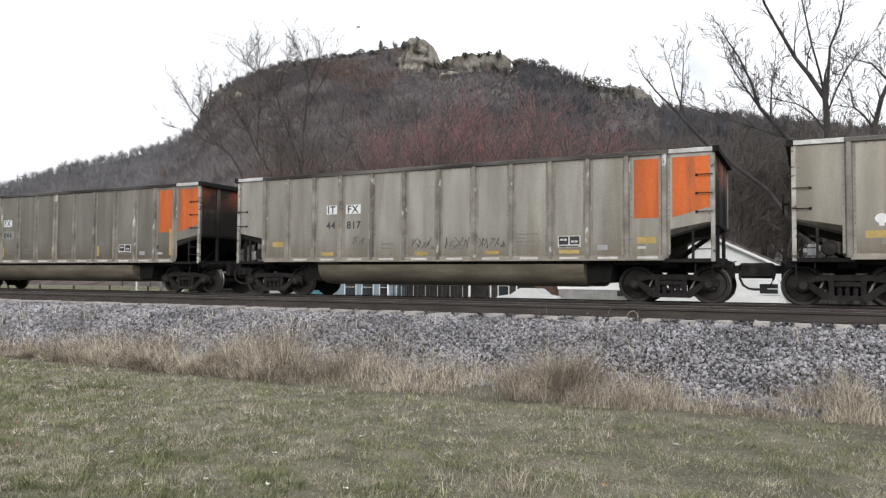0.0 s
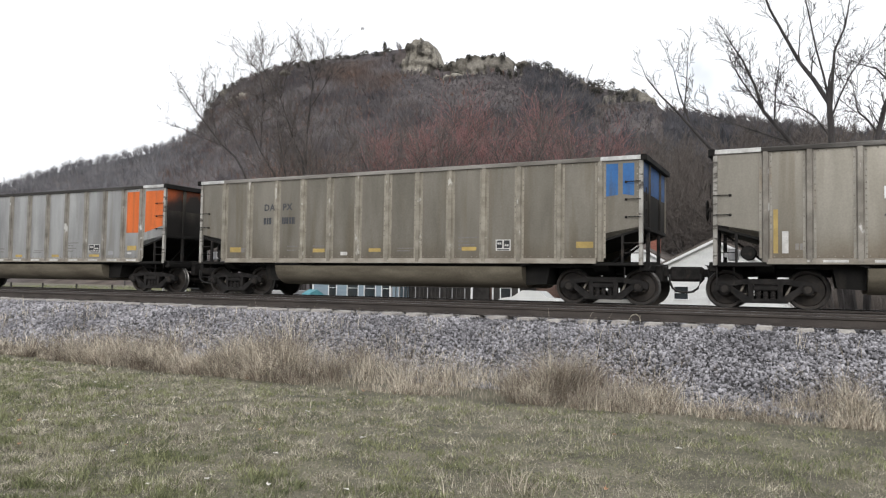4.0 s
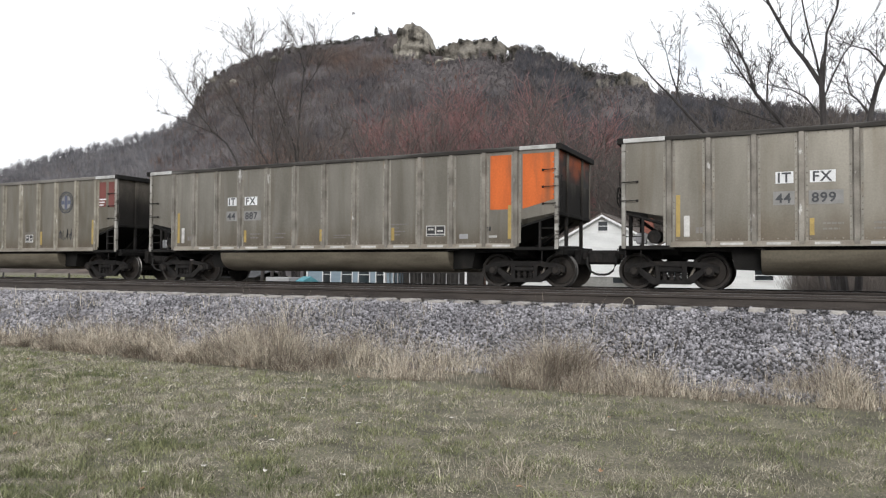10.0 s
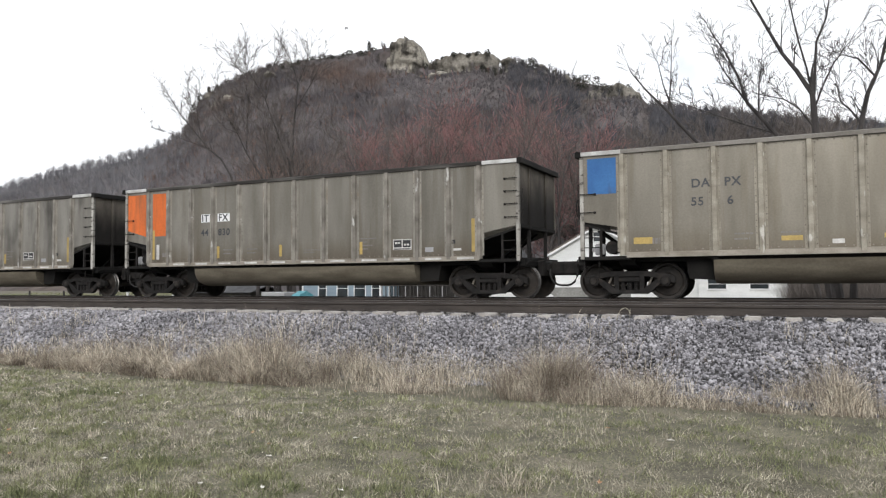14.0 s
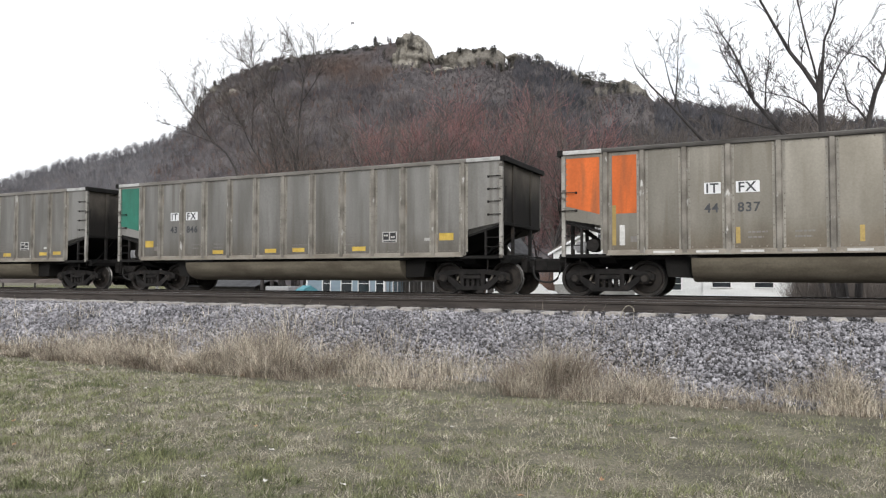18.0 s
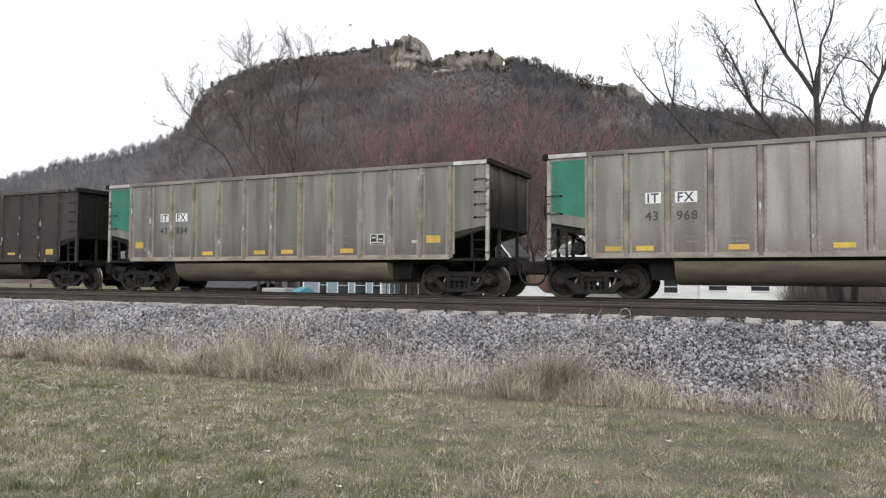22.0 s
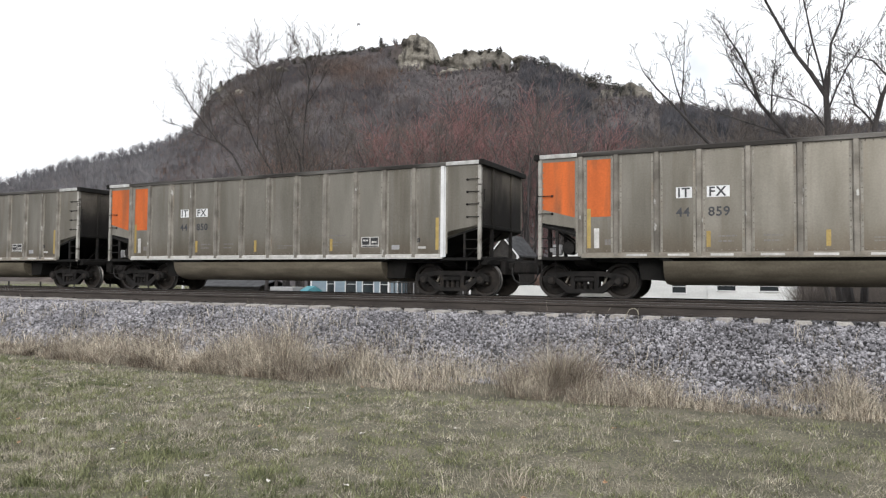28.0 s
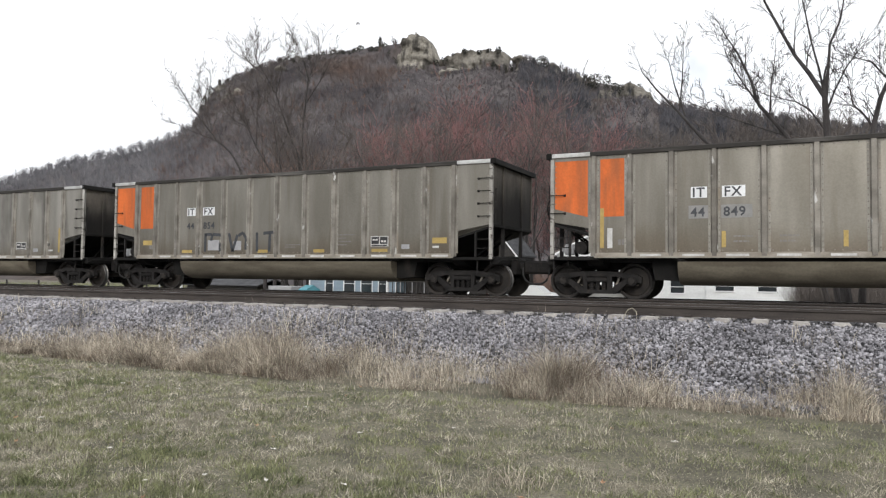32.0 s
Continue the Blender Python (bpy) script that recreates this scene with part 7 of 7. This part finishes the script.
def weed_belt(r):
    """The unmown belt: its foot follows the lawn's edge, its growth rises and falls along the bank."""
    x = r.uniform(-30, 4)
    g = TALL[min(999, max(0, int((x + 36) * 20)))]
    d = 2.4 * r.random() ** 1.5
    y = mown(x) + d
    m = 0.5 + 0.9 * patchy(x, y, 0.9) + 1.6 * patchy(x, y, 2.6)
    if r.random() > m * (0.35 + g) * max(0.08, 1.0 - d / (0.9 + 2.2 * g)):
        return x, y, None
    rise = min(1.0, 0.35 + 1.3 * d)
    return x, y, g * rise * (1 + 0.8 * patchy(x, y, 2.2)) * (1.35 if r.random() < 0.04 else 1.0)


def belt_foot(r):
    x = r.uniform(-28, 4)
    y = mown(x) + abs(r.normal(0.05, 0.28))
    return x, y, 1.0


blades("dead_weeds", 29000, 24, weed_belt, (0.3, 1.0), (0.0012, 0.0026), WEED, "belt of dead straw-coloured weeds at the foot of the bank", 1.7, True)
blades("brown_weeds", 24000, 25, weed_belt, (0.15, 0.85), (0.0012, 0.0026), WEED_BROWN, "brown stalks among the dead weeds", 2.0, True)
blades("belt_litter", 14000, 46, belt_foot, (0.01, 0.035), (0.0016, 0.0034), WEED_BROWN, "flattened brown litter along the mown edge", 4.0)
blades("belt_straw", 4500, 47, belt_foot, (0.05, 0.2), (0.0012, 0.0024), WEED, "short pale straw along the mown edge", 1.2, True)


def bush(cx, cy, rx, ry):
    def pick(r):
        a, d = r.uniform(0, 6.28), math.sqrt(r.random())
        return cx + rx * d * math.cos(a), cy + ry * d * math.sin(a), 1.25 - 0.6 * d
    return pick


def up_bank(r):
    x, y = r.uniform(-26, 3), 10.2 + 2.7 * r.random() ** 1.8
    if r.random() > 0.25 + 1.3 * patchy(x, y, 0.9):
        return x, y, None
    return x, y, 1.0


blades("straw_clump", 450, 34, bush(-2.0, 10.0, 0.7, 0.7), (0.12, 0.5), (0.0012, 0.0026), WEED, "thin pale clump of straw-coloured weeds", 1.2, True)
blades("straw_clump", 350, 35, bush(-4.6, 10.2, 1.0, 0.6), (0.12, 0.5), (0.0012, 0.0026), WEED, "thin pale clump of straw-coloured weeds", 1.2, True)
blades("tall_stalks", 700, 43, weed_belt, (0.9, 1.35), (0.0014, 0.0024), WEED, "tall single dead stalks standing over the weeds", 0.7, True)
blades("dry_tuft", 150, 44, bush(-2.05, 5.3, 0.28, 0.16), (0.08, 0.22), (0.0016, 0.003), WEED, "splayed tuft of bleached dry grass", 1.8, True)
blades("dry_tuft", 90, 45, bush(-5.6, 6.6, 0.25, 0.15), (0.08, 0.2), (0.0016, 0.003), WEED, "splayed tuft of bleached dry grass", 1.8, True)
blades("bank_weeds", 2400, 30, up_bank, (0.08, 0.38), (0.0014, 0.0028), WEED, "sparse pale stalks growing up through the ballast", 0.9, True)


blades("brown_bush", 900, 26, bush(-2.95, 10.1, 1.0, 0.8), (0.15, 0.55), (0.0014, 0.003), WEED_BROWN, "dense brown clump of dead weeds", 1.3, True)
blades("straw_clump", 400, 36, bush(-3.1, 10.1, 1.1, 0.8), (0.12, 0.6), (0.0012, 0.0026), WEED, "tall pale clump of straw-coloured weeds", 1.1, True)
blades("straw_clump", 600, 37, bush(-8.3, 10.25, 1.6, 0.6), (0.15, 0.6), (0.0012, 0.0026), WEED, "tall pale clump of straw-coloured weeds", 1.1, True)
blades("straw_clump", 450, 38, bush(-5.4, 10.1, 1.1, 0.6), (0.12, 0.6), (0.0012, 0.0026), WEED, "tall pale clump of straw-coloured weeds", 1.1, True)
blades("straw_clump", 500, 27, bush(-6.4, 9.9, 0.8, 0.5), (0.2, 0.6), (0.0014, 0.0026), WEED, "tall clump of straw-coloured weeds", 1.2, True)
blades("straw_clump", 420, 28, bush(0.5, 9.75, 0.3, 0.3), (0.2, 0.5), (0.0014, 0.003), WEED, "pale clump of straw-coloured weeds", 1.4, True)
blades("straw_clump", 1400, 29, bush(-11.2, 9.4, 1.3, 0.35), (0.1, 0.3), (0.0014, 0.0028), WEED, "flattened pale clump of straw-coloured weeds", 2.6, True)

rl_ = random.Random(17)
leaf_me = Form().add([(-0.03, -0.004, 0.004), (0, -0.026, 0.012), (0.034, -0.004, 0.006), (0.05, 0.002, 0.02), (0.03, 0.014, 0.006), (-0.002, 0.024, 0.014), (-0.03, 0.012, 0.003), (0, 0, 0.0)],
                     [(7, 0, 1), (7, 1, 2), (7, 2, 3), (7, 3, 4), (7, 4, 5), (7, 5, 6), (7, 6, 0)]).mesh("leaf")
for k in range(44):
    y = 3.2 * math.exp(rl_.uniform(0, math.log(9.3 / 3.2)))
    x = rl_.uniform(-1.5 * y, 0.05 * y)
    pale = rl_.random() < 0.6
    o = thing("dead_leaf", "bleached curled leaf on the lawn" if pale else "brown curled leaf on the lawn", "leaf", "fallen leaves on the lawn", at=(x, y, ground_z(x, y) + 0.035), turn=rl_.uniform(0, 6.28))
    o.scale = (rl_.uniform(0.5, 1.0),) * 3
    part("blade", leaf_me, LEAF_PALE if pale else LEAF, o)
for k, (x, s) in enumerate(((-2.95, 1.0), (-8.6, 0.8), (-8.0, 1.0), (-10.2, 0.9), (-11.0, 0.8))):
    st = thing("grass_stem", "bent pale seed stem at the edge of the track", "grass stem", "bent stems by the ties", at=(x, 13.2, -0.25))
    st.scale = (1.0 if k == 0 else 0.6,) * 3
    part("stem", Form().tube([(0, 0, 0), (0.03, 0, 0.12), (0.09, 0.0, 0.22), (0.17, 0, 0.25), (0.23, 0, 0.2), (0.25, 0, 0.13)] if k % 2 == 0 else
                             [(0, 0, 0), (-0.01, 0, 0.14), (0.01, 0, 0.26), (0.06, 0, 0.3), (0.09, 0, 0.26)], (0.006 if k == 0 else 0.0035) * s, 5), LAWN_DRY, st)
# ---------------------------------------------------------------- the run of the train
def motions():
    for i, (car, wheels) in enumerate(TRAIN):
        rows = [(t, pose(car_x(i, t), TRACK_Y, 0)) for t in (0, 2, 4, 6, 8, 10, 12, 14, 16, 18, 20, 21, 21.6, 22, 22.1, 22.2, 22.3, 22.4, 22.5, 23, 24, 26, 28, 30, 32)]
        walk(car, rows)
        # wheels roll without slipping while the car is near; keyed at each thirtieth of a second
        inside = [k for k in range(0, 961) if -42 < car_x(i, k / 30) < 12]
        if not inside:
            continue
        keys = sorted({0, 960, *inside})
        for w in wheels:
            base = w.location.copy()
            out = []
            for k in keys:
                kk = min(max(k, inside[0]), inside[-1])
                turn = (car_x(i, kk / 30) / 0.461) % (2 * math.pi)
                out.append((k / 30, Matrix.Translation(base) @ Matrix.Rotation(turn, 4, "Y")))
            walk(w, out)


motions()
